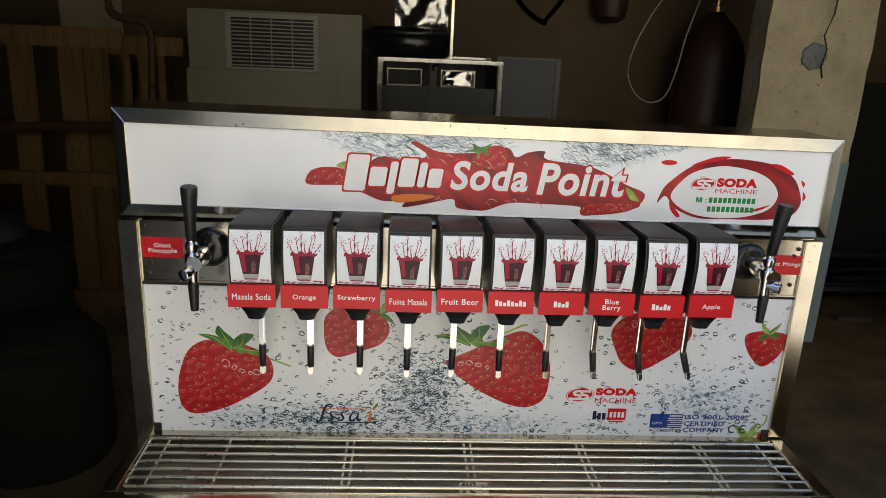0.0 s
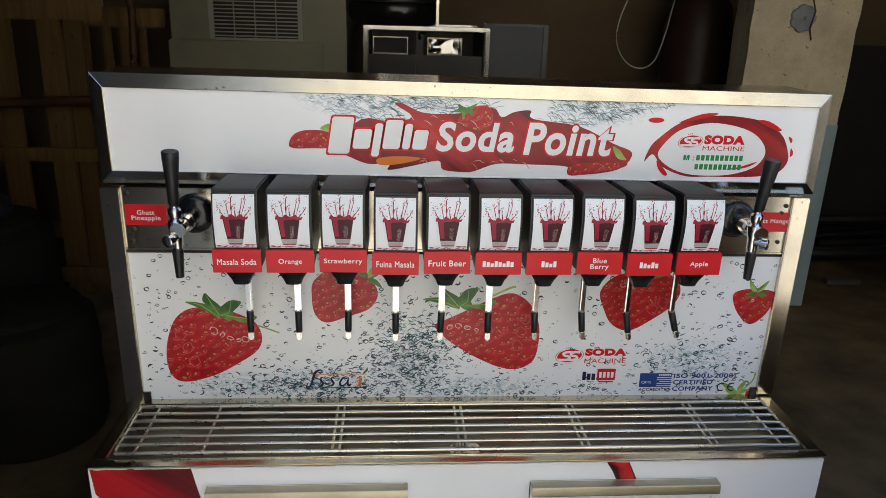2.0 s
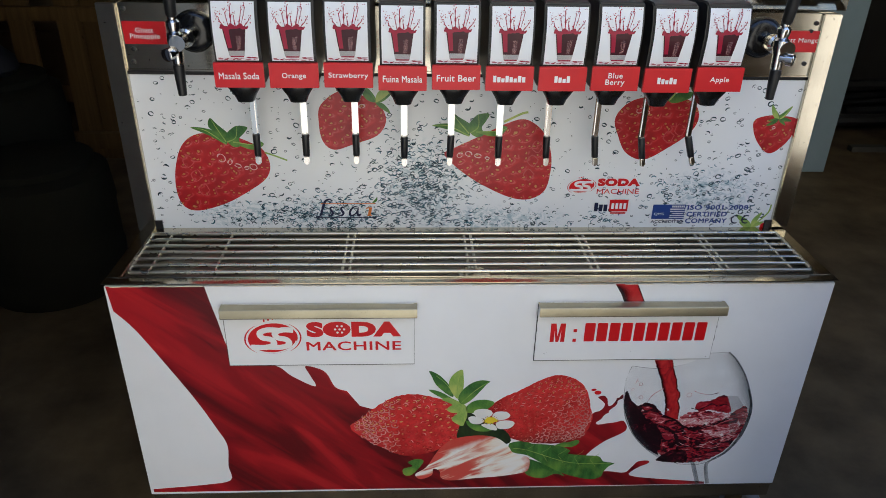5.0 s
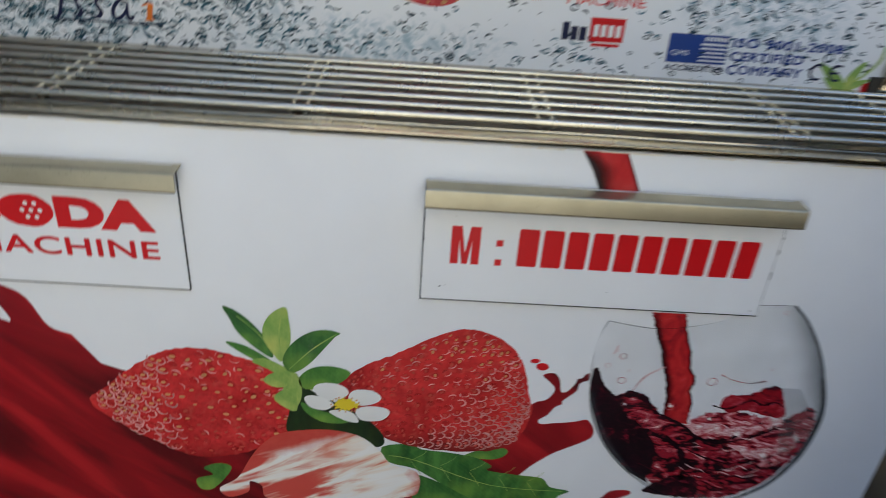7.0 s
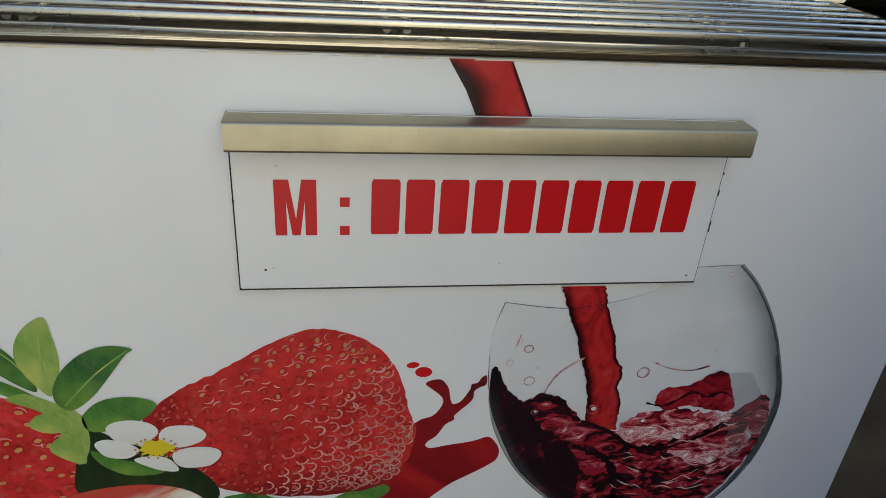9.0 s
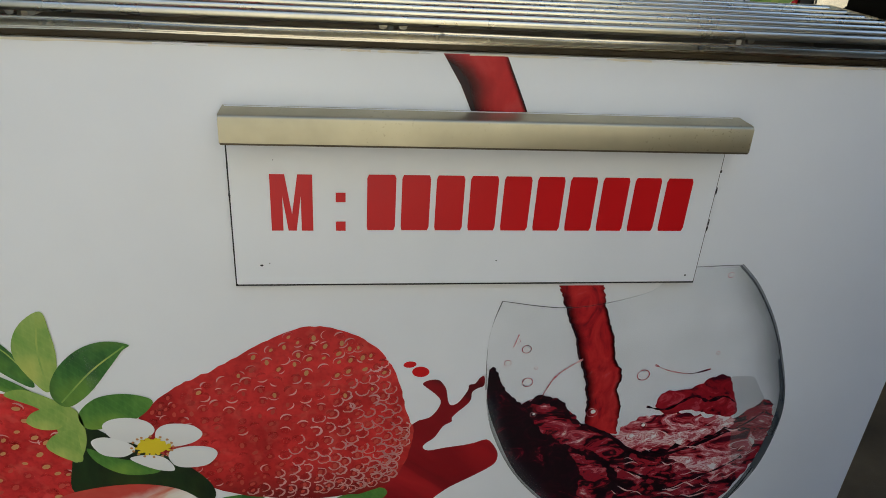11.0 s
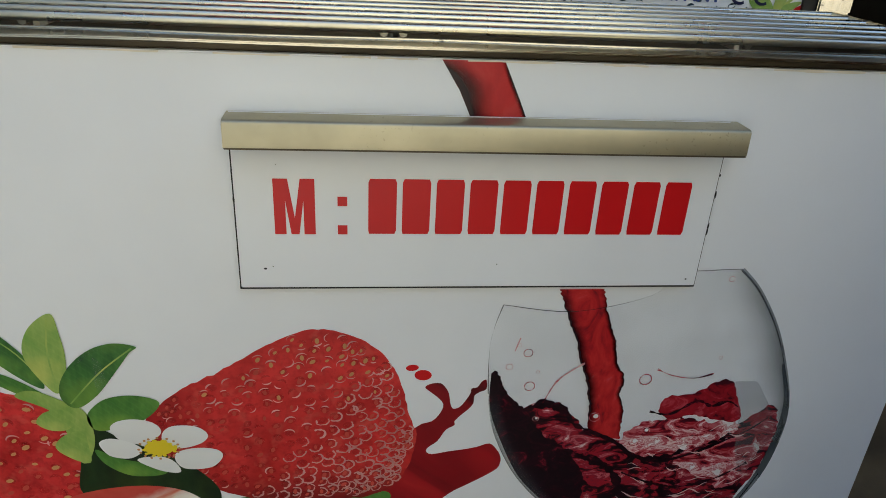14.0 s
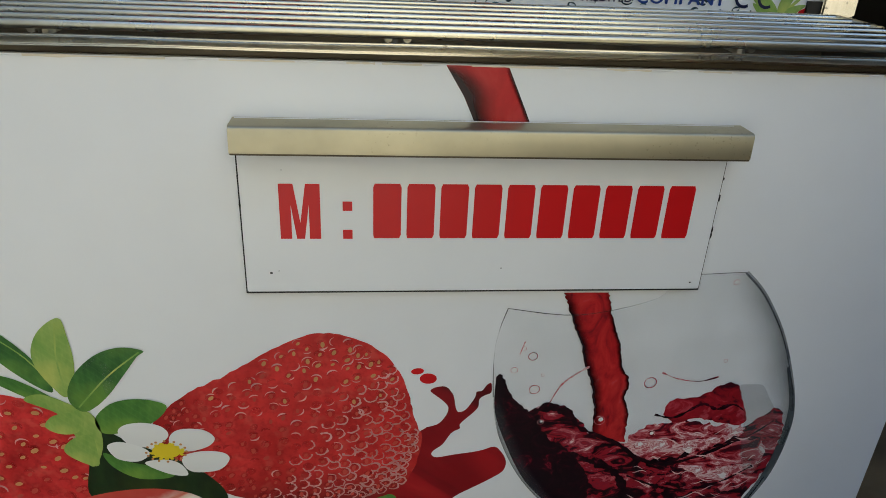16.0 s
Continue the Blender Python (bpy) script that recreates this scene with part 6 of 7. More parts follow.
ice, ice_b = bmesh.new(), bmesh.new()
rnd = random.Random(33)


def shard(bm, x, z, y):
    a, d = rnd.uniform(-0.7, 0.5), rnd.uniform(0.006, 0.022)
    line = [(x + d * (s - 0.5) * math.cos(a), min(1.194, z + d * (s - 0.5) * math.sin(a) + 0.0018 * math.sin(rnd.uniform(3, 6) * s))) for s in np.linspace(0, 1, 6)]
    ribbon(bm, line, rnd.uniform(0.0006, 0.0016), y, lambda s: math.sin(math.pi * s) + 0.1)


for k in range(330):
    x, z = rnd.uniform(-0.27, -0.03), rnd.uniform(1.145, 1.194)
    if z > 1.194 - 0.05 * (x + 0.29) / 0.1:
        shard(ice if k % 3 == 0 else ice_b, x, z, YS - 0.0006)
for k in range(300):
    x, z = rnd.uniform(0.135, 0.345), rnd.uniform(1.150, 1.194)
    if z > 1.150 + max(0, (x - 0.19)) * 0.24:
        shard(ice if k % 3 == 0 else ice_b, x, z, YS - 0.0006)
for k in range(60):
    shard(ice if k % 3 == 0 else ice_b, rnd.uniform(-0.10, 0.05), rnd.uniform(1.174, 1.193), YS - 0.0006)
tagged(piece("ice_print", ice, ICE_DARK, sign, "printed broken ice water"), kind="stuff")
tagged(piece("ice_print", ice_b, ICE_INK, sign, "printed broken ice water"), kind="stuff")
white_flecks = bmesh.new()
for k in range(24):
    shard(white_flecks, rnd.uniform(-0.16, 0.24), rnd.choice((rnd.uniform(1.076, 1.092), rnd.uniform(1.150, 1.166))), YS - 0.0014)
tagged(piece("fleck_print", white_flecks, PINK_INK, sign), kind="stuff")

# title: a row of slanted bars for the name, then the two plain words


def slanted(x, w, z0, z1):
    """A slanted bar with cut corners."""
    r = 0.003
    corners = [(0, z0 + r), (r, z0), (w - r, z0), (w, z0 + r), (w, z1 - r), (w - r, z1), (r, z1), (0, z1 - r)]
    return [(x + a + 0.16 * (z - 1.10), z) for a, z in corners]


for x, w, z0, z1 in ((-0.238, 0.036, 1.098, 1.160), (-0.198, 0.029, 1.107, 1.140), (-0.165, 0.013, 1.094, 1.150), (-0.148, 0.029, 1.107, 1.156), (-0.115, 0.013, 1.107, 1.150), (-0.098, 0.024, 1.107, 1.140)):
    piece("title_bar_edge", flat(bmesh.new(), slanted(x - 0.003, w + 0.006, z0 - 0.003, z1 + 0.003), YS - 0.0020), RED_INK, sign)
    piece("title_bar", flat(bmesh.new(), slanted(x, w, z0, z1), YS - 0.0026), WHITE_INK, sign, "slanted white bar with a red edge")
for word, x0, x1, z0, z1 in (("Soda", -0.056, 0.078, 1.104, 1.155), ("Point", 0.094, 0.249, 1.100, 1.156)):
    piece("title_edge", lettering(word, x0, x1, z0, z1, YS - 0.0020, 0.05, 0.18, 0.0036), RED_INK, sign)
    piece("title", lettering(word, x0, x1, z0, z1, YS - 0.0026, 0.03, 0.18), WHITE_INK, sign, "white slanted title lettering with a red edge")

# round splash with the maker's mark
outer = spline([(0.308, 1.092), (0.316, 1.118), (0.331, 1.135), (0.360, 1.158), (0.392, 1.169), (0.443, 1.174), (0.506, 1.166), (0.545, 1.145), (0.562, 1.118), (0.566, 1.094), (0.548, 1.074), (0.500, 1.0672), (0.430, 1.0668), (0.384, 1.0672), (0.342, 1.083), (0.322, 1.105)], 5)
inner = spline([(0.331, 1.105), (0.345, 1.130), (0.370, 1.150), (0.419, 1.161), (0.475, 1.153), (0.508, 1.136), (0.523, 1.111), (0.509, 1.086), (0.470, 1.072), (0.425, 1.0685), (0.383, 1.072), (0.350, 1.085)], 5)
inks("ring_print", [outer], SPLASH, 1, "printed red splash ring", 1)
inks("ring_heart", [inner], WHITE_INK, 2, smooth=1)
inks("ring_drip", [[(0.330, 1.095), (0.342, 1.083), (0.352, 1.070), (0.346, 1.068), (0.334, 1.080)], [(0.500, 1.166), (0.520, 1.166), (0.545, 1.152), (0.536, 1.150)], [(0.560, 1.140), (0.568, 1.135), (0.566, 1.128)], [(0.568, 1.12), (0.574, 1.11), (0.569, 1.104)], [(0.360, 1.160), (0.400, 1.176), (0.430, 1.177), (0.40, 1.168)], oval(0.321, 1.164, 0.014, 0.0045, 10), [(0.452, 1.080), (0.48, 1.085), (0.512, 1.095), (0.49, 1.083)]], RED_INK, 3, smooth=3)
emblem(sign, 0.365, 0.407, 1.116, 1.140, YS - 0.0018)
piece("lettering", lettering("SODA", 0.410, 0.483, 1.124, 1.140, YS - 0.0018, 0.07), RED_INK, sign)
piece("lettering", lettering("MACHINE", 0.409, 0.484, 1.113, 1.121, YS - 0.0018), RED_INK, sign)
piece("lettering", bold_m(0.377, 0.388, 1.0955, 1.105, YS - 0.0018), GREEN_INK, sign)
for k in range(10):
    for x0, z0 in ((0.400, 1.0955), (0.399, 1.0795)):
        bars = flat(bmesh.new(), [(x0 + 0.0086 * k, z0), (x0 + 0.0086 * k + 0.0064, z0), (x0 + 0.0086 * k + 0.0064, z0 + 0.0095), (x0 + 0.0086 * k, z0 + 0.0095)], YS - 0.0018)
        piece("number_bar", bars, GREEN_INK, sign, "plain green bar")


# ---- the ten valves ----
PINK_GLASS = glass_ink("pink_glass_ink", (0.45, 0.22, 0.22), 0.25, 0.6)
GLASS_FOOT = glass_ink("glass_foot_ink", (0.30, 0.26, 0.25), 0.25, 0.6)

def valve():
    """One valve round its own origin: the middle of the name plate's lower edge, at the plate's face."""
    profile = [(0.137, 0.125), (0.020, 0.131), (0.010, 0.128), (0.003, 0.105), (0.0005, 0.080), (0.0035, 0.050), (0.006, 0.036), (0.006, 0.002), (0.030, -0.002), (0.137, 0.010)]
    bm = bmesh.new()
    w = 0.0345
    a = [bm.verts.new((-w, y, z)) for y, z in profile]
    b = [bm.verts.new((w, y, z)) for y, z in profile]
    bm.faces.new(a)
    bm.faces.new(b[::-1])
    for k in range(len(profile)):
        j = (k + 1) % len(profile)
        bm.faces.new((a[k], b[k], b[j], a[j]))
    bmesh.ops.recalc_face_normals(bm, faces=bm.faces[:])
    bmesh.ops.bevel(bm, geom=bm.edges[:], offset=0.0022, segments=2, affect="EDGES", clamp_overlap=True)
    body = part("valve", bm, BLACK, None, "black plastic drink valve with a pictured front", True)
    # picture that follows the bowed front
    pic = bmesh.new()
    curve = [(0.0072, 0.1235), (0.0016, 0.104), (-0.0008, 0.080), (0.0020, 0.050), (0.0043, 0.039)]
    rows = [(bm_y - 0.0008, z) for bm_y, z in spline(curve, 4, False)]
    left = [pic.verts.new((-0.031, y, z)) for y, z in rows]
    right = [pic.verts.new((0.031, y, z)) for y, z in rows]
    for k in range(len(rows) - 1):
        pic.faces.new((left[k + 1], right[k + 1], right[k], left[k]))
    part("picture", pic, SPLASH_SHEET, body, "white picture of a splashing red drink")

    def front_y(z):
        for (y0, z0), (y1, z1) in zip(rows, rows[1:]):
            if z1 <= z <= z0:
                return y0 + (y1 - y0) * (z - z0) / (z1 - z0) - 0.0006
        return rows[-1][0] - 0.0006

    def on_front(bm, lift):
        for v in bm.verts:
            v.co.y = front_y(v.co.z) - lift
        return bm

    def glass_x(z):
        return 0.0110 + 0.0065 * (z - 0.046) / 0.044

    def slice_of(a, b, z0, z1):
        """A strip of the tumbler between two shares of its width, bowed with the front."""
        zs = [z0 + (z1 - z0) * k / 6 for k in range(7)]
        bm = bmesh.new()
        for p, q in zip(zs, zs[1:]):
            flat(bm, [(a * glass_x(p), p), (b * glass_x(p), p), (b * glass_x(q), q), (a * glass_x(q), q)])
        bmesh.ops.remove_doubles(bm, verts=bm.verts[:], dist=1e-6)
        return bm

    part("drink_print", on_front(slice_of(-1, 1, 0.054, 0.090), 0.0002), CUP_INK, body)
    part("drink_print", on_front(slice_of(-0.90, -0.45, 0.058, 0.088), 0.0004), BURST_INK, body)
    part("glint_print", on_front(slice_of(0.12, 0.58, 0.056, 0.076), 0.0004), PINK_GLASS, body)
    part("glass_foot_print", on_front(slice_of(-1, 1, 0.046, 0.0538), 0.0002), GLASS_FOOT, body)
    part("glass_rim_print", on_front(slice_of(-0.9, 0.9, 0.0445, 0.0465), 0.0004), BURST_INK, body)
    r2 = random.Random(9)
    burst = bmesh.new()
    flat(burst, ragged([(-0.0205, 0.089), (-0.018, 0.093), (-0.010, 0.0895), (-0.004, 0.094), (0.003, 0.0905), (0.010, 0.094), (0.016, 0.090), (0.021, 0.090), (0.018, 0.0855), (0.006, 0.087), (-0.008, 0.085), (-0.018, 0.086)], 0.0016, 0.004))
    for x0, dx, dz, w in ((-0.013, -0.020, 0.008, 0.0026), (-0.007, -0.011, 0.019, 0.0022), (-0.003, -0.004, 0.029, 0.0028), (0.003, 0.001, 0.013, 0.0020), (0.007, 0.012, 0.022, 0.0026), (0.010, 0.018, 0.027, 0.0016), (0.014, 0.023, 0.009, 0.0022)):
        line = spline([(x0, 0.088), (x0 + 0.45 * (dx - x0), 0.090 + 0.36 * dz), (x0 + 0.80 * (dx - x0), 0.090 + 0.72 * dz), (dx, 0.090 + dz)], 5, False)
        ribbon(burst, line, 0.75 * w, 0, uneven(dx * 300, 4, 0.3))
        for k in range(3):
            flat(burst, oval(dx + r2.uniform(-0.002, 0.002), 0.091 + dz + 0.0022 * k, 0.0009, 0.0011 - 0.0002 * k, 7))
    for k in range(40):
        flat(burst, oval(r2.uniform(-0.028, 0.028), r2.uniform(0.094, 0.121), r2.uniform(0.0004, 0.0010), r2.uniform(0.0005, 0.0012), 6))
    for k in range(22):
        flat(burst, oval(r2.uniform(-0.028, 0.028), r2.uniform(0.0405, 0.0445), r2.uniform(0.001, 0.005), r2.uniform(0.0003, 0.0008), 6))
    tagged(part("burst_print", on_front(burst, 0.0005), BURST_INK, body), kind="stuff")
    part("name_plate", boxed(-0.037, 0.037, -0.0015, 0.0055, -0.001, 0.0365, 0.0006), RED_TAG, body, "red name plate")
    # nozzle, a square funnel with rounded corners
    noz = bmesh.new()
    rings = []
    for z, wx, wy in ((0.0, 0.026, 0.024), (-0.006, 0.026, 0.024), (-0.020, 0.017, 0.017), (-0.030, 0.013, 0.013), (-0.031, 0.010, 0.010)):
        rings.append([noz.verts.new((wx * math.copysign(abs(math.cos(t)) ** 0.6, math.cos(t)), 0.034 + wy * math.copysign(abs(math.sin(t)) ** 0.6, math.sin(t)), z)) for t in np.linspace(0, 2 * math.pi, 20, endpoint=False)])
    for p, q in zip(rings, rings[1:]):
        for k in range(20):
            noz.faces.new((p[k], q[k], q[(k + 1) % 20], p[(k + 1) % 20]))
    noz.faces.new(rings[-1][::-1])
    bmesh.ops.recalc_face_normals(noz, faces=noz.faces[:])
    part("nozzle", noz, BLACK_GLOSS, body, "black funnel nozzle", True)
    part("lever", boxed(-0.0054, 0.0054, 0.0757, 0.0825, -0.104, 0.004, 0.0031), CHROME, body, "chrome cup lever with rounded edges", True)
    part("lever_grip", lathe(bmesh.new(), [(0, 0.0056), (0.001, 0.0062), (0.037, 0.0058), (0.038, 0.0050)], (0, 0.0785, -0.101), (0, -0.02, -1), 14), BLACK, body, "black rubber grip", True)
    part("lever_tip", boxed(-0.0046, 0.0046, 0.0725, 0.0825, -0.154, -0.138, 0.0022), CHROME, body, "bright chrome lever tip")
    return body


VALVE_Z = (0.929, 0.929, 0.930, 0.926, 0.928, 0.927, 0.927, 0.928, 0.926, 0.928)
NAMES = ("Masala Soda", "Orange", "Strawberry", "Fuina Masala", "Fruit Beer", "", "", "Blue\nBerry", "", "Apple")
first = valve()
first.parent = dispenser
first.matrix_parent_inverse = Matrix.Translation(AT).inverted()
valves = [first]
for k in range(1, 10):
    valves.append(copy_thing(first, pose(0, 0, 0)))
rnd = random.Random(2)
for k, v in enumerate(valves):
    v.matrix_basis = pose(-0.3695 + 0.0821 * k, 0.070, VALVE_Z[k], 0, 0, rnd.uniform(-1.2, 1.2))
    # the grips of some levers are bent aside
    swing = (0, 0, 0, 0, -2, 0, 2, 6, 10, 17)[k]
    for ob in v.children:
        if ob.name.split(".")[0] in ("lever_grip", "lever_tip"):
            ob.matrix_basis = Matrix.Translation((0, 0.079, -0.100)) @ pose(0, 0, 0, 0, -swing, 0) @ Matrix.Translation((0, -0.079, 0.100))
    if NAMES[k]:
        half = min(0.0300, 0.0030 * max(len(s) for s in NAMES[k].split("\n")))
        tall = 0.0055 if "\n" not in NAMES[k] else 0.0115
        part("lettering", lettering(NAMES[k], -half, half, 0.0175 - tall, 0.0175 + tall * 0.85, -0.0019, 0.012), WHITE_INK, v, "white lettering")
    else:
        n = {5: 8, 6: 4, 8: 5}[k]
        for j in range(n):
            x = (j - n / 2) * 0.0064
            bar = flat(bmesh.new(), [(x, 0.0125), (x + 0.005, 0.0125), (x + 0.005, 0.0225 - 0.002 * (j % 3)), (x, 0.0225 - 0.002 * (j % 3))], -0.0019)
            part("name_bar", bar, WHITE_INK, v, "short white bar")


# ---- the two side taps ----
def tap(x, lean, label):
    """A chrome beer-style tap on a black flange."""
    a = Matrix.Translation((x, BACK - 0.005, 0.990))
    body = bmesh.new()
    lathe(body, [(0.0, 0.034), (0.006, 0.034), (0.012, 0.030), (0.016, 0.022), (0.017, 0.012)], (x, BACK - 0.004, 0.986), (0, -1, 0), 28)
    t = piece("tap", body, BLACK_GLOSS, label=label, smooth=True)
    bm = bmesh.new()
    lathe(bm, [(0.0, 0.013), (0.03, 0.012), (0.032, 0.015), (0.045, 0.015), (0.048, 0.011), (0.075, 0.010), (0.085, 0.012)], (x, BACK - 0.02, 0.986), (0, -1, 0), 20)
    xt = x - 0.006
    lathe(bm, [(-0.034, 0.008), (-0.030, 0.0085), (-0.010, 0.0090), (0.0, 0.012), (0.012, 0.012), (0.016, 0.008), (0.024, 0.0105), (0.030, 0.0105), (0.034, 0.007), (0.048, 0.0075)], (xt, 0.115, 0.986), (0, 0, 1), 20)
    piece("spout_body", bm, CHROME, t, "chrome tap body with rings", True)
    knob = bmesh.new()
    lathe(knob, [(0.0, 0.006), (0.010, 0.006), (0.011, 0.0098), (0.020, 0.0098), (0.022, 0.007)], (xt, 0.107, 0.972), (-0.35 if x < 0 else 0.85, -0.8, -0.05), 16)
    piece("flow_knob", knob, CHROME, t, "", True)
    tip = lathe(bmesh.new(), [(0, 0.0065), (0.045, 0.0090), (0.048, 0.0085)], (xt, 0.112, 0.904), (0, 0, 1), 18)
    piece("spout_tip", tip, BLACK, t, "black rubber spout tip", True)
    d = Vector((lean, -0.10, 1.0)).normalized()
    handle = lathe(bmesh.new(), [(0.0, 0.0068), (0.004, 0.0086), (0.03, 0.0092), (0.075, 0.0128), (0.086, 0.0132), (0.088, 0.0118)], (xt, 0.113, 1.024), d, 20)
    piece("tap_handle", handle, BLACK, t, "black tapered tap handle", True)
    return t


tap(-0.465, 0.05, "chrome side tap with a black handle")
tap(0.484, 0.06, "chrome side tap with a leaning black handle")
for x0, x1, text, w in ((-0.580, -0.511, "Ghatt\nPineapple", 0.024), (0.510, 0.590, "Ghatt Mango", 0.036)):
    tag = piece("tag", boxed(x0, x1, BACK - 0.0065, BACK - 0.004, 0.963, 0.999, 0.0005), RED_TAG, label="red name tag with white lettering")
    c, t = (x0 + x1) / 2, (0.010 if "\n" in text else 0.005)
    piece("lettering", lettering(text, c - w, c + w, 0.981 - t, 0.981 + t, BACK - 0.0070, 0.01), WHITE_INK, tag)


# the upper part was folded a little out of square: its left edge stands higher than its right
for ob in dispenser.children_recursive:
    if ob.name.split(".")[0] in ("sign_frame", "sign_panel", "sign_box", "valve_plate", "groove", "groove_lip", "upper_body", "backsplash", "post", "screw", "tag"):
        for v in ob.data.vertices:
            v.co.z += (0.0058 - 0.0237 * (v.co.z - 0.62)) * v.co.x
for ob in sheet_b.children:
    ob.location.z -= 0.004
for ob in sign.children:
    ob.location.z -= 0.0065


# all print lies close on its sheet
for base, y0 in ((sheet, 0.0), (sheet_b, YB), (sign, YS)):
    for ob in base.children:
        if ob.location.y:
            ob.location.y = y0 + 0.3 * (ob.location.y - y0)
        else:
            for v in ob.data.vertices:
                v.co.y = y0 + 0.3 * (v.co.y - y0)


# ---- casters ----
def caster(x, y, turn):
    """A swivel caster, turned about its upright pin."""
    def turned(bm):
        bmesh.ops.rotate(bm, verts=bm.verts[:], cent=(x, y, 0), matrix=Matrix.Rotation(radians(turn), 3, "Z"))
        return bm

    m = bmesh.new()
    box(m, x - 0.03, x + 0.03, y - 0.03, y + 0.03, 0.119, 0.124)
    box(m, x - 0.022, x - 0.019, y - 0.012, y + 0.026, 0.017, 0.119, 0.001)
    box(m, x + 0.019, x + 0.022, y - 0.012, y + 0.026, 0.017, 0.119, 0.001)
    c = piece("caster", turned(m), STEEL, label="swivel caster with a pale worn wheel")
    w = lathe(bmesh.new(), [(-0.014, 0.001), (-0.012, 0.032), (-0.016, 0.034), (-0.015, 0.046), (-0.010, 0.050), (0.010, 0.050), (0.015, 0.046), (0.016, 0.034), (0.012, 0.032), (0.014, 0.001)], (x, y, 0.020), (1, 0, 0), 28)
    piece("wheel", turned(w), WHEEL, c, "", True)
    hub = lathe(bmesh.new(), [(-0.024, 0.006), (-0.022, 0.012), (0.022, 0.012), (0.024, 0.006)], (x, y, 0.020), (1, 0, 0), 14)
    piece("hub", turned(hub), CHROME, c, "", True)


WHEEL = plain("worn_grey_wheel", (0.27, 0.26, 0.27), 0.55, 0, 0.5, 40)
for x, y, turn in ((-0.575, 0.060, 12), (-0.575, 0.44, -8), (0.606, 0.078, 24), (0.592, 0.44, 15)):
    caster(x, y, turn)


# ---- things behind, in the dark of the workshop ----
at = (-0.74, 2.75, 0)
unit = thing("cooling_unit", at, "grey metal cooling unit with a square slatted grille", "cooling unit")
part("body", boxed(-1.125, -0.345, 2.42, 3.1, 0.05, 1.453, 0.006), GREY_PAINT, unit, at=at)
part("lower_panel", boxed(-1.132, -0.448, 2.385, 2.418, 0.10, 1.194, 0.006), GREY_PAINT, unit, "flat grey lower panel", at=at)
part("base", boxed(-1.10, -0.38, 2.45, 3.05, 0.0, 0.05), DARK_METAL, unit, at=at)
fr = bmesh.new()
for a in ((-0.952, -0.930, 1.200, 1.442), (-0.560, -0.538, 1.200, 1.442), (-0.930, -0.560, 1.422, 1.442), (-0.930, -0.560, 1.196, 1.206)):
    box(fr, a[0], a[1], 2.402, 2.418, a[2], a[3], 0.002)
grille = part("grille_frame", fr, PALE_PAINT, unit, "pale grille frame", at=at)
part("grille_back", boxed(-0.930, -0.56, 2.414, 2.4175, 1.206, 1.422), DARK_METAL, grille)
for k in range(13):
    part("slat", boxed(-0.930, -0.56, 2.404, 2.412, 1.212 + 0.0163 * k, 1.2175 + 0.0163 * k), PALE_PAINT, grille)
for x in (-0.84, -0.748, -0.655):
    part("grille_bar", boxed(x - 0.002, x + 0.002, 2.400, 2.404, 1.206, 1.422), PALE_PAINT, grille)

at = (0.0, 2.55, 0)
cart = thing("steel_cart", at, "stainless steel framed cart with open dark bays", "cart")
for x in (-0.255, 0.287):
    for y in (2.30, 2.80):
        part("post", boxed(x - 0.009, x + 0.009, y - 0.009, y + 0.009, 0, 1.262, 0.002), CHROME, cart, at=at)
for y in (2.30, 2.80):
    part("rail", boxed(-0.264, 0.296, y - 0.009, y + 0.009, 1.2625, 1.279, 0.003), CHROME, cart, at=at)
    for z in (0.25, 1.00):
        part("rail", boxed(-0.245, 0.277, y - 0.008, y + 0.008, z - 0.01, z + 0.01, 0.002), STEEL, cart, at=at)
part("back_sheet", boxed(-0.245, 0.277, 2.77, 2.785, 0.25, 1.255), DARK_METAL, cart, at=at)
part("side_sheet", boxed(-0.244, -0.24, 2.31, 2.77, 0.25, 1.255), DARK_METAL, cart, at=at)
part("side_sheet", boxed(0.272, 0.276, 2.31, 2.77, 0.25, 1.255), DARK_METAL, cart, at=at)
part("top_sheet", boxed(-0.245, 0.277, 2.31, 2.79, 1.264, 1.270), DARK_METAL, cart, at=at)
part("front_sheet", boxed(-0.244, 0.276, 2.335, 2.340, 0.27, 1.155), DARK_METAL, cart, at=at)
for x0, x1 in ((-0.222, -0.066), (0.020, 0.176)):
    bay = bmesh.new()
    for a in ((x0, x1, 1.228, 1.233), (x0, x1, 1.157, 1.164), (x0, x0 + 0.005, 1.164, 1.228), (x1 - 0.005, x1, 1.164, 1.228)):
        box(bay, a[0], a[1], 2.322, 2.334, a[2], a[3])
    part("bay_frame", bay, STEEL, cart, "thin steel bay edge", at=at)
part("divider", boxed(-0.030, 0.0, 2.325, 2.335, 1.0, 1.262), DARK_METAL, cart, at=at)
part("hook", tube(bmesh.new(), [(-0.016, 2.315, 1.222), (-0.016, 2.312, 1.246), (-0.010, 2.31, 1.252), (0.008, 2.31, 1.252)], 0.007, 8), CHROME, cart, "small bright chrome hook", True, at=at)


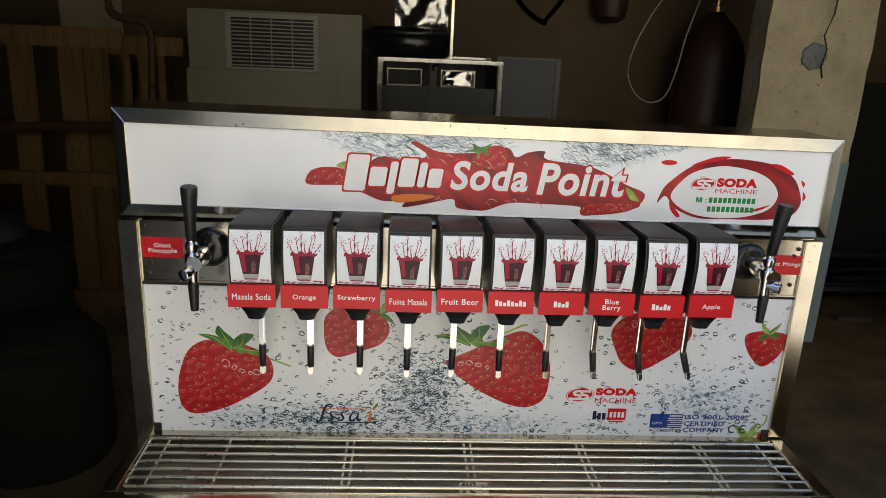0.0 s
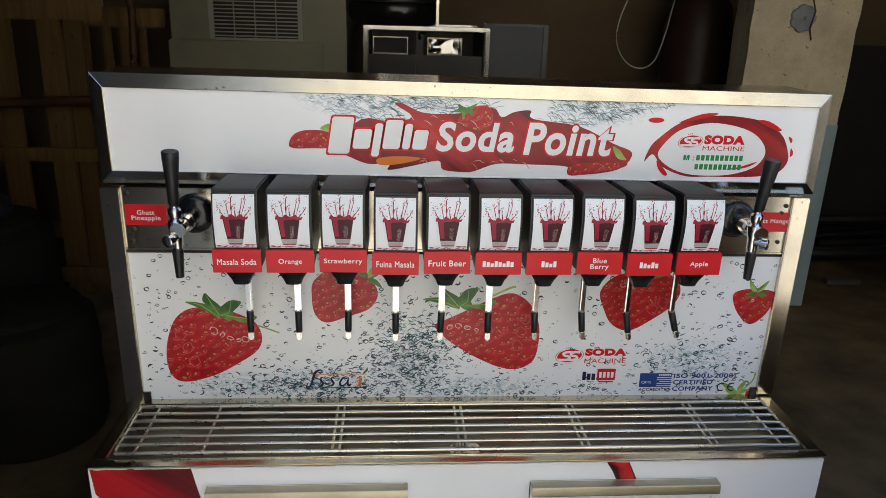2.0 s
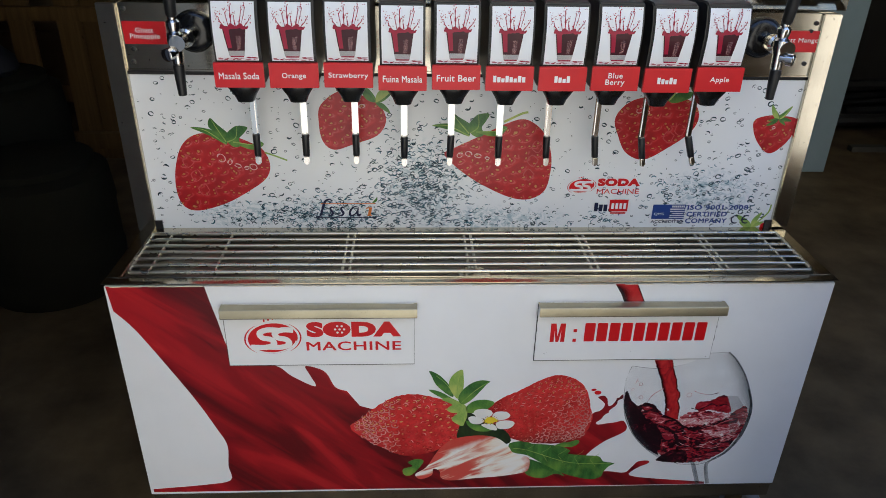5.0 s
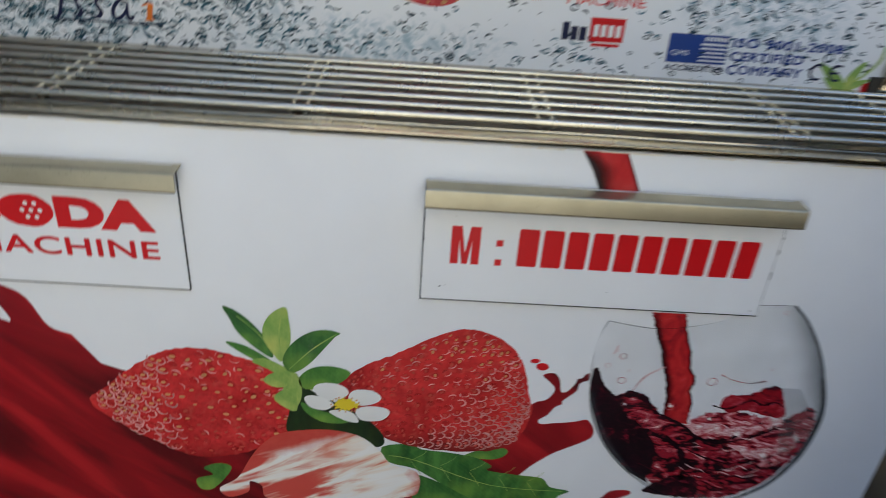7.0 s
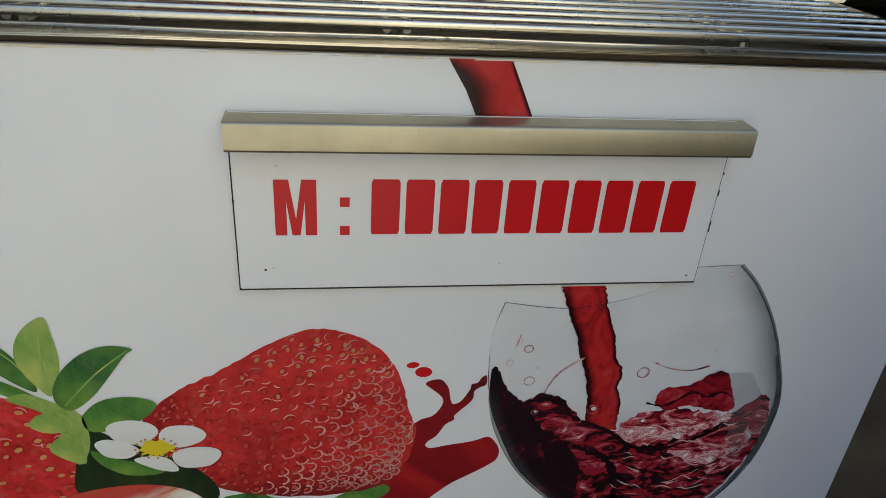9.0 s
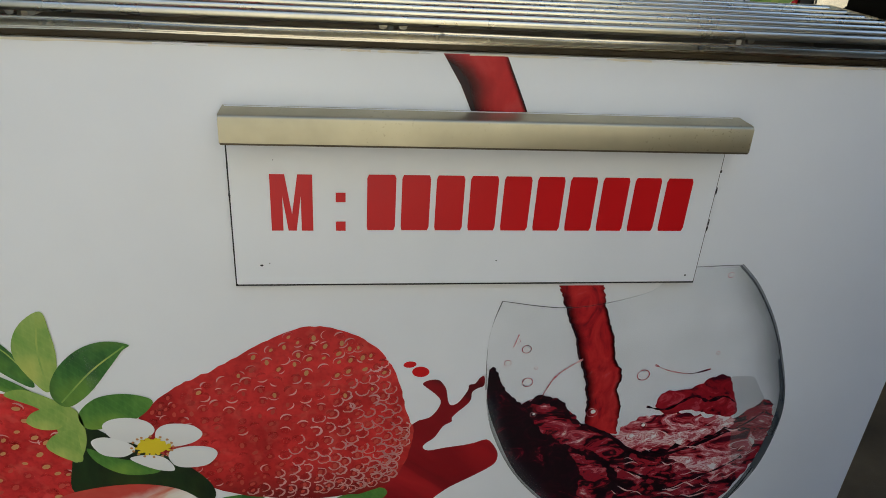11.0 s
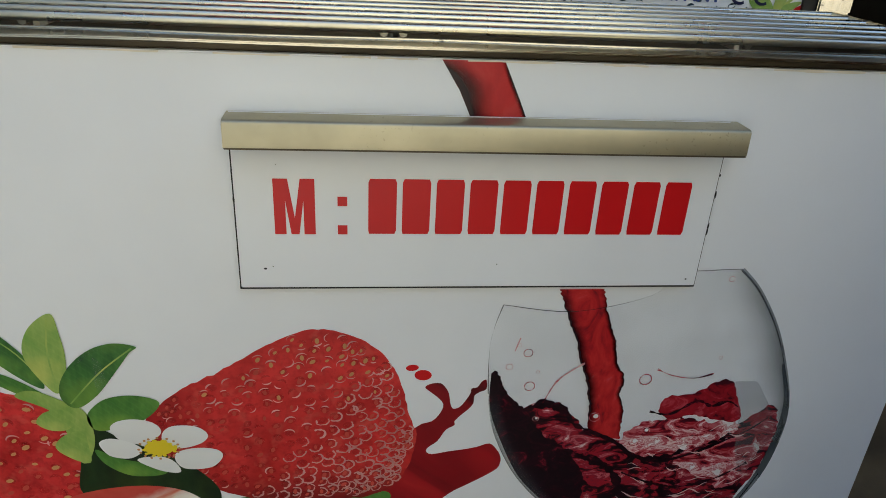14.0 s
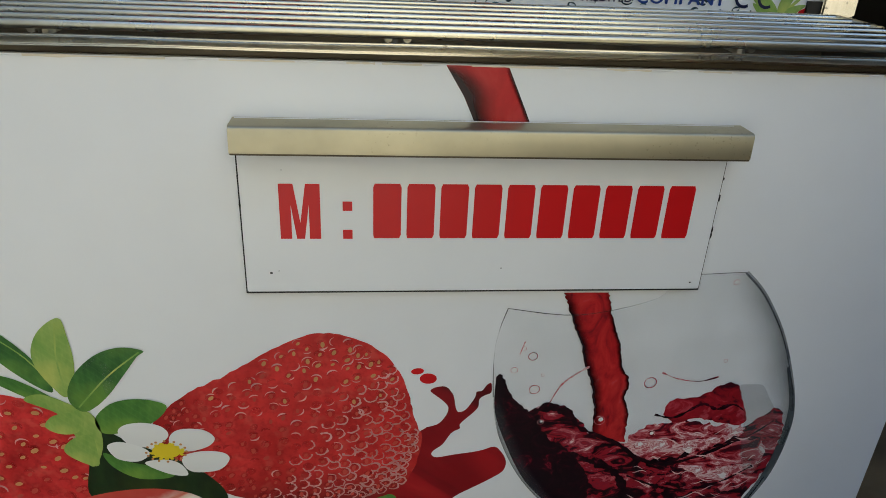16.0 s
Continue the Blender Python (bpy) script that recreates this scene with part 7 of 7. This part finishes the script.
def crumpled(x0, x1, z0, z1, y, seed, depth=0.022):
    """A dented sheet of shiny metal."""
    bm = bmesh.new()
    for j in range(19):
        for i in range(15):
            x, z = x0 + (x1 - x0) * i / 14, z0 + (z1 - z0) * j / 18
            bm.verts.new((x, y + depth * noise.noise(Vector((x * 13, z * 10, seed))) + 0.4 * depth * noise.noise(Vector((x * 31, z * 26, seed + 4))), z))
    bm.verts.ensure_lookup_table()
    for j in range(18):
        for i in range(14):
            k = j * 15 + i
            bm.faces.new([bm.verts[q] for q in (k, k + 1, k + 16, k + 15)])
    bmesh.ops.solidify(bm, geom=bm.faces[:], thickness=0.003)
    return bm


part("crumpled_sheet", crumpled(0.027, 0.172, 1.165, 1.227, 2.345, 2.2, 0.018), CHROME, cart, "shiny dented sheet in the bay", True, at=at)
at = (-0.13, 2.55, 1.270)
pot = thing("cooking_pot", at, "black sooty round pot standing on the cart", "pot")
part("bowl", lathe(bmesh.new(), [(0, 0.15), (0.01, 0.19), (0.05, 0.212), (0.095, 0.212), (0.125, 0.196), (0.142, 0.16), (0.146, 0.10)], (-0.13, 2.55, 1.270), seg=40), BLACK_GLOSS, pot, "", True, at=at)
part("rim_ring", lathe(bmesh.new(), [(0, 0.206), (0.004, 0.214), (0.012, 0.214), (0.016, 0.206)], (-0.13, 2.55, 1.378), seg=40), DARK_METAL, pot, "", True, at=at)
lid = part("dented_sheet", crumpled(-0.195, 0.048, 1.405, 1.72, 2.42, 0.3), CHROME, None, "", True)
tagged(lid, "dented shiny steel sheet standing behind the pot rim", "steel sheet")
pole = part("steel_pole", boxed(0.056, 0.068, 2.314, 2.326, 1.279, 1.95, 0.002), STEEL_V)
tagged(pole, "thin upright steel pole on the cart", "pole")

at = (0.45, 2.55, 0)
board = thing("slate_board", at, "dark blue-grey panel with a black edge leaning upright", "panel")
part("panel", boxed(0.295, 0.575, 2.50, 2.515, 0.0, 1.285), SLATE, board, at=at)
part("edge", boxed(0.576, 0.600, 2.495, 2.52, 0.0, 1.297, 0.002), DARK_METAL, board, at=at)
part("edge", boxed(0.295, 0.576, 2.495, 2.52, 1.2855, 1.297, 0.002), DARK_METAL, board, at=at)

at = (1.49, 2.90, 0)
bottle = thing("gas_cylinder", at, "tall dark maroon gas cylinder with a brass valve", "gas cylinder")
part("shell", lathe(bmesh.new(), [(0, 0.16), (0.02, 0.18), (1.28, 0.18), (1.41, 0.155), (1.49, 0.10), (1.54, 0.05), (1.56, 0.04)], (1.49, 2.90, 0), seg=36), MAROON, bottle, "", True, at=at)
part("valve", lathe(bmesh.new(), [(0, 0.035), (0.03, 0.035), (0.035, 0.018), (0.08, 0.018), (0.082, 0.03), (0.10, 0.03)], (1.49, 2.90, 1.56), seg=14), BRASS, bottle, "brass valve", True, at=at)

loop = spline([(1.33, 1.74), (1.16, 1.62), (1.04, 1.42), (0.996, 1.25), (1.04, 1.14), (1.12, 1.095), (1.20, 1.13), (1.25, 1.27), (1.285, 1.44), (1.36, 1.68)], 6, False)
cord = part("cord_loop", tube(bmesh.new(), [(x, 2.72 + 0.1 * (z - 1.2), z) for x, z in loop], 0.0035, 6), WIRE, None, "", True)
tagged(cord, "thin white cord hanging in a loop", "cord")
strap_bm = bmesh.new()
for line in ([(0.40, 1.78), (0.50, 1.575), (0.63, 1.478), (0.655, 1.480)], [(0.64, 1.478), (0.69, 1.54), (0.745, 1.62), (0.79, 1.78)]):
    ribbon(strap_bm, spline(line, 6, False), 0.026, 3.262)
bmesh.ops.solidify(strap_bm, geom=strap_bm.faces[:], thickness=0.006)
strap = part("strap", strap_bm, plain("dark_green_strap", (0.05, 0.20, 0.16), 0.6))
tagged(strap, "dark green strap hanging in a loop on the wall", "strap")
bag = part("hanging_bag", lathe(bmesh.new(), [(0, 0.05), (0.03, 0.09), (0.12, 0.10), (0.25, 0.07), (0.30, 0.03)], (0.995, 3.185, 1.49), seg=18), MAROON, None, "", True)
tagged(bag, "dark cloth bag hanging on the wall", "bag")


def pallet(at, boards, low, high, label):
    """A wooden pallet leaning on its edge: upright boards under two cross beams."""
    p = thing("pallet", at, label, "pallet", "stacked pallets")
    x, y, z = at
    made = [part("board", boxed(x + a, x + b, y, y + 0.018, 0.0, high - 0.02 * (k % 2), 0.003), WOOD, p, at=at) for k, (a, b) in enumerate(boards)]
    a, b = boards[0][0] - 0.03, boards[-1][1] + 0.10
    for z0, z1 in ((high - 0.085, high), (low, low + 0.06), (0.06, 0.14)):
        made.append(part("beam", boxed(x + a, x + b, y - 0.034, y - 0.001, z0, z1, 0.004), WOOD, p, at=at))
    made.append(part("back_board", boxed(x + a, x + b, y + 0.09, y + 0.108, 0.25, 0.33, 0.003), WOOD, p, at=at))
    for ob in made:
        for v in ob.data.vertices:
            v.co.x += 0.015 * (v.co.z - high)
    return p


pallet((-1.90, 2.34, 0.0), ((-0.47, -0.36), (-0.22, -0.11), (0.015, 0.121), (0.229, 0.338), (0.343, 0.419)), 0.65, 1.350, "rough wooden pallet leaning upright with split boards")
pallet((-1.47, 2.56, 0.0), ((-0.10, -0.07), (-0.005, 0.03), (0.07, 0.12), (0.156, 0.19)), 0.80, 1.320, "smaller rough wooden pallet standing behind")
plank = part("plank", boxed(-1.75, -1.47, 2.575, 2.595, 1.322, 1.56, 0.003), plain("pale_board", (0.30, 0.25, 0.16), 0.8, 0, 0.3, 20), None)
tagged(plank, "pale board standing behind the pallets", "board")
rail = part("steel_pipe", tube(bmesh.new(), [(-2.55, 2.25, 0.885), (-1.38, 2.25, 0.938)], 0.022, 10), RUST, None, "", True)
tagged(rail, "dark rusty steel pipe lying across the pallets", "pipe")
pipe = part("bent_pipe", tube(bmesh.new(), [(x, 2.3, z) for x, z in spline([(-1.43, 1.75), (-1.418, 1.47), (-1.400, 1.412), (-1.341, 1.391), (-1.275, 1.385), (-1.250, 1.345), (-1.248, 1.28), (-1.256, 1.14), (-1.262, 1.0), (-1.262, 0.0)], 4, False)], 0.017, 10), RUST, None, "", True)
tagged(pipe, "rusty brown bent pipe", "pipe")


def drum(x, y, r, h, material, label):
    at = (x, y, 0)
    d = thing("drum", at, label, "drum", "drums in the corner")
    part("shell", lathe(bmesh.new(), [(0, r * 0.94), (0.03, r), (0.30 * h, r * 1.02), (0.33 * h, r), (0.66 * h, r), (0.69 * h, r * 1.02), (0.95 * h, r * 0.98), (h, r * 0.8)], (x, y, 0), seg=30), material, d, "", True, at=at)
    part("lid", lathe(bmesh.new(), [(0, r * 0.82), (0.02, r * 0.82), (0.03, r * 0.7)], (x, y, h), seg=24), DRUM, d, "black lid", True, at=at)


drum(-1.30, 1.15, 0.22, 0.42, DRUM, "dark grey-green plastic drum with a black lid")
drum(-1.65, 1.62, 0.25, 0.56, DRUM, "taller dark plastic drum with a black lid")
sack = part("sack", lathe(bmesh.new(), [(0, 0.09), (0.02, 0.11), (0.06, 0.10), (0.10, 0.06), (0.115, 0.02)], (-1.62, 1.60, 0.592), seg=20), DUST, None, "", True)
tagged(sack, "dark blue cloth bundle lying on a drum", "bundle")


# pink stool far off on the floor, turned a little
at = (2.56, 2.11, 0)
stool = thing("stool", at, "bright pink moulded plastic stool on the floor", "stool")
part("seat", boxed(2.465, 2.735, 1.985, 2.255, 0.352, 0.380, 0.012), PINK, stool, at=at)
part("apron", boxed(2.47, 2.73, 1.99, 2.25, 0.285, 0.352, 0.008), PINK, stool, at=at)
for sx in (-1, 1):
    for sy in (-1, 1):
        leg = bmesh.new()
        box(leg, -0.028, 0.028, -0.028, 0.028, 0, 0.29, 0.006)
        for v in leg.verts:
            s = v.co.z / 0.29
            v.co.x += 2.60 + sx * (0.135 - 0.030 * s)
            v.co.y += 2.12 + sy * (0.135 - 0.030 * s)
        part("leg", leg, PINK, stool, at=at)
stool.rotation_euler.z = radians(-40)

# added black board that darkens the lower right of the back wall
board = part("dark_board", boxed(1.98, 4.12, 3.225, 3.262, 0.0, 1.22, 0.004), plain("black_darkening_board", (0.022, 0.019, 0.017), 0.7, 0, 0.4, 14, 0.3), None)
tagged(board, "black board added to darken the foot of the back wall", "board")

# scraps along the foot of the dark wall
heap = thing("scrap_heap", (2.6, 2.95, 0), "dark heap of scrap bars on the floor", "scrap")
rnd = random.Random(8)
for k in range(14):
    x, y, z = rnd.uniform(2.05, 3.2), rnd.uniform(2.75, 3.1), 0.015 + 0.018 * k
    a = rnd.uniform(-0.4, 0.4)
    d = rnd.uniform(0.3, 0.6)
    part("bar", tube(bmesh.new(), [(x - d * math.cos(a), y - d * math.sin(a) * 0.3, z), (x + d * math.cos(a), y + d * math.sin(a) * 0.3, z + 0.02)], rnd.uniform(0.012, 0.03), 7), DARK_METAL, heap, "", True, at=(2.6, 2.95, 0))

offcut = part("offcut", boxed(2.21, 2.40, 2.46, 2.51, 0.0, 0.028, 0.003), plain("dull_grey_metal", (0.10, 0.095, 0.08), 0.6, 0, 0.3, 20))
tagged(offcut, "short grey metal offcut lying on the floor", "offcut")
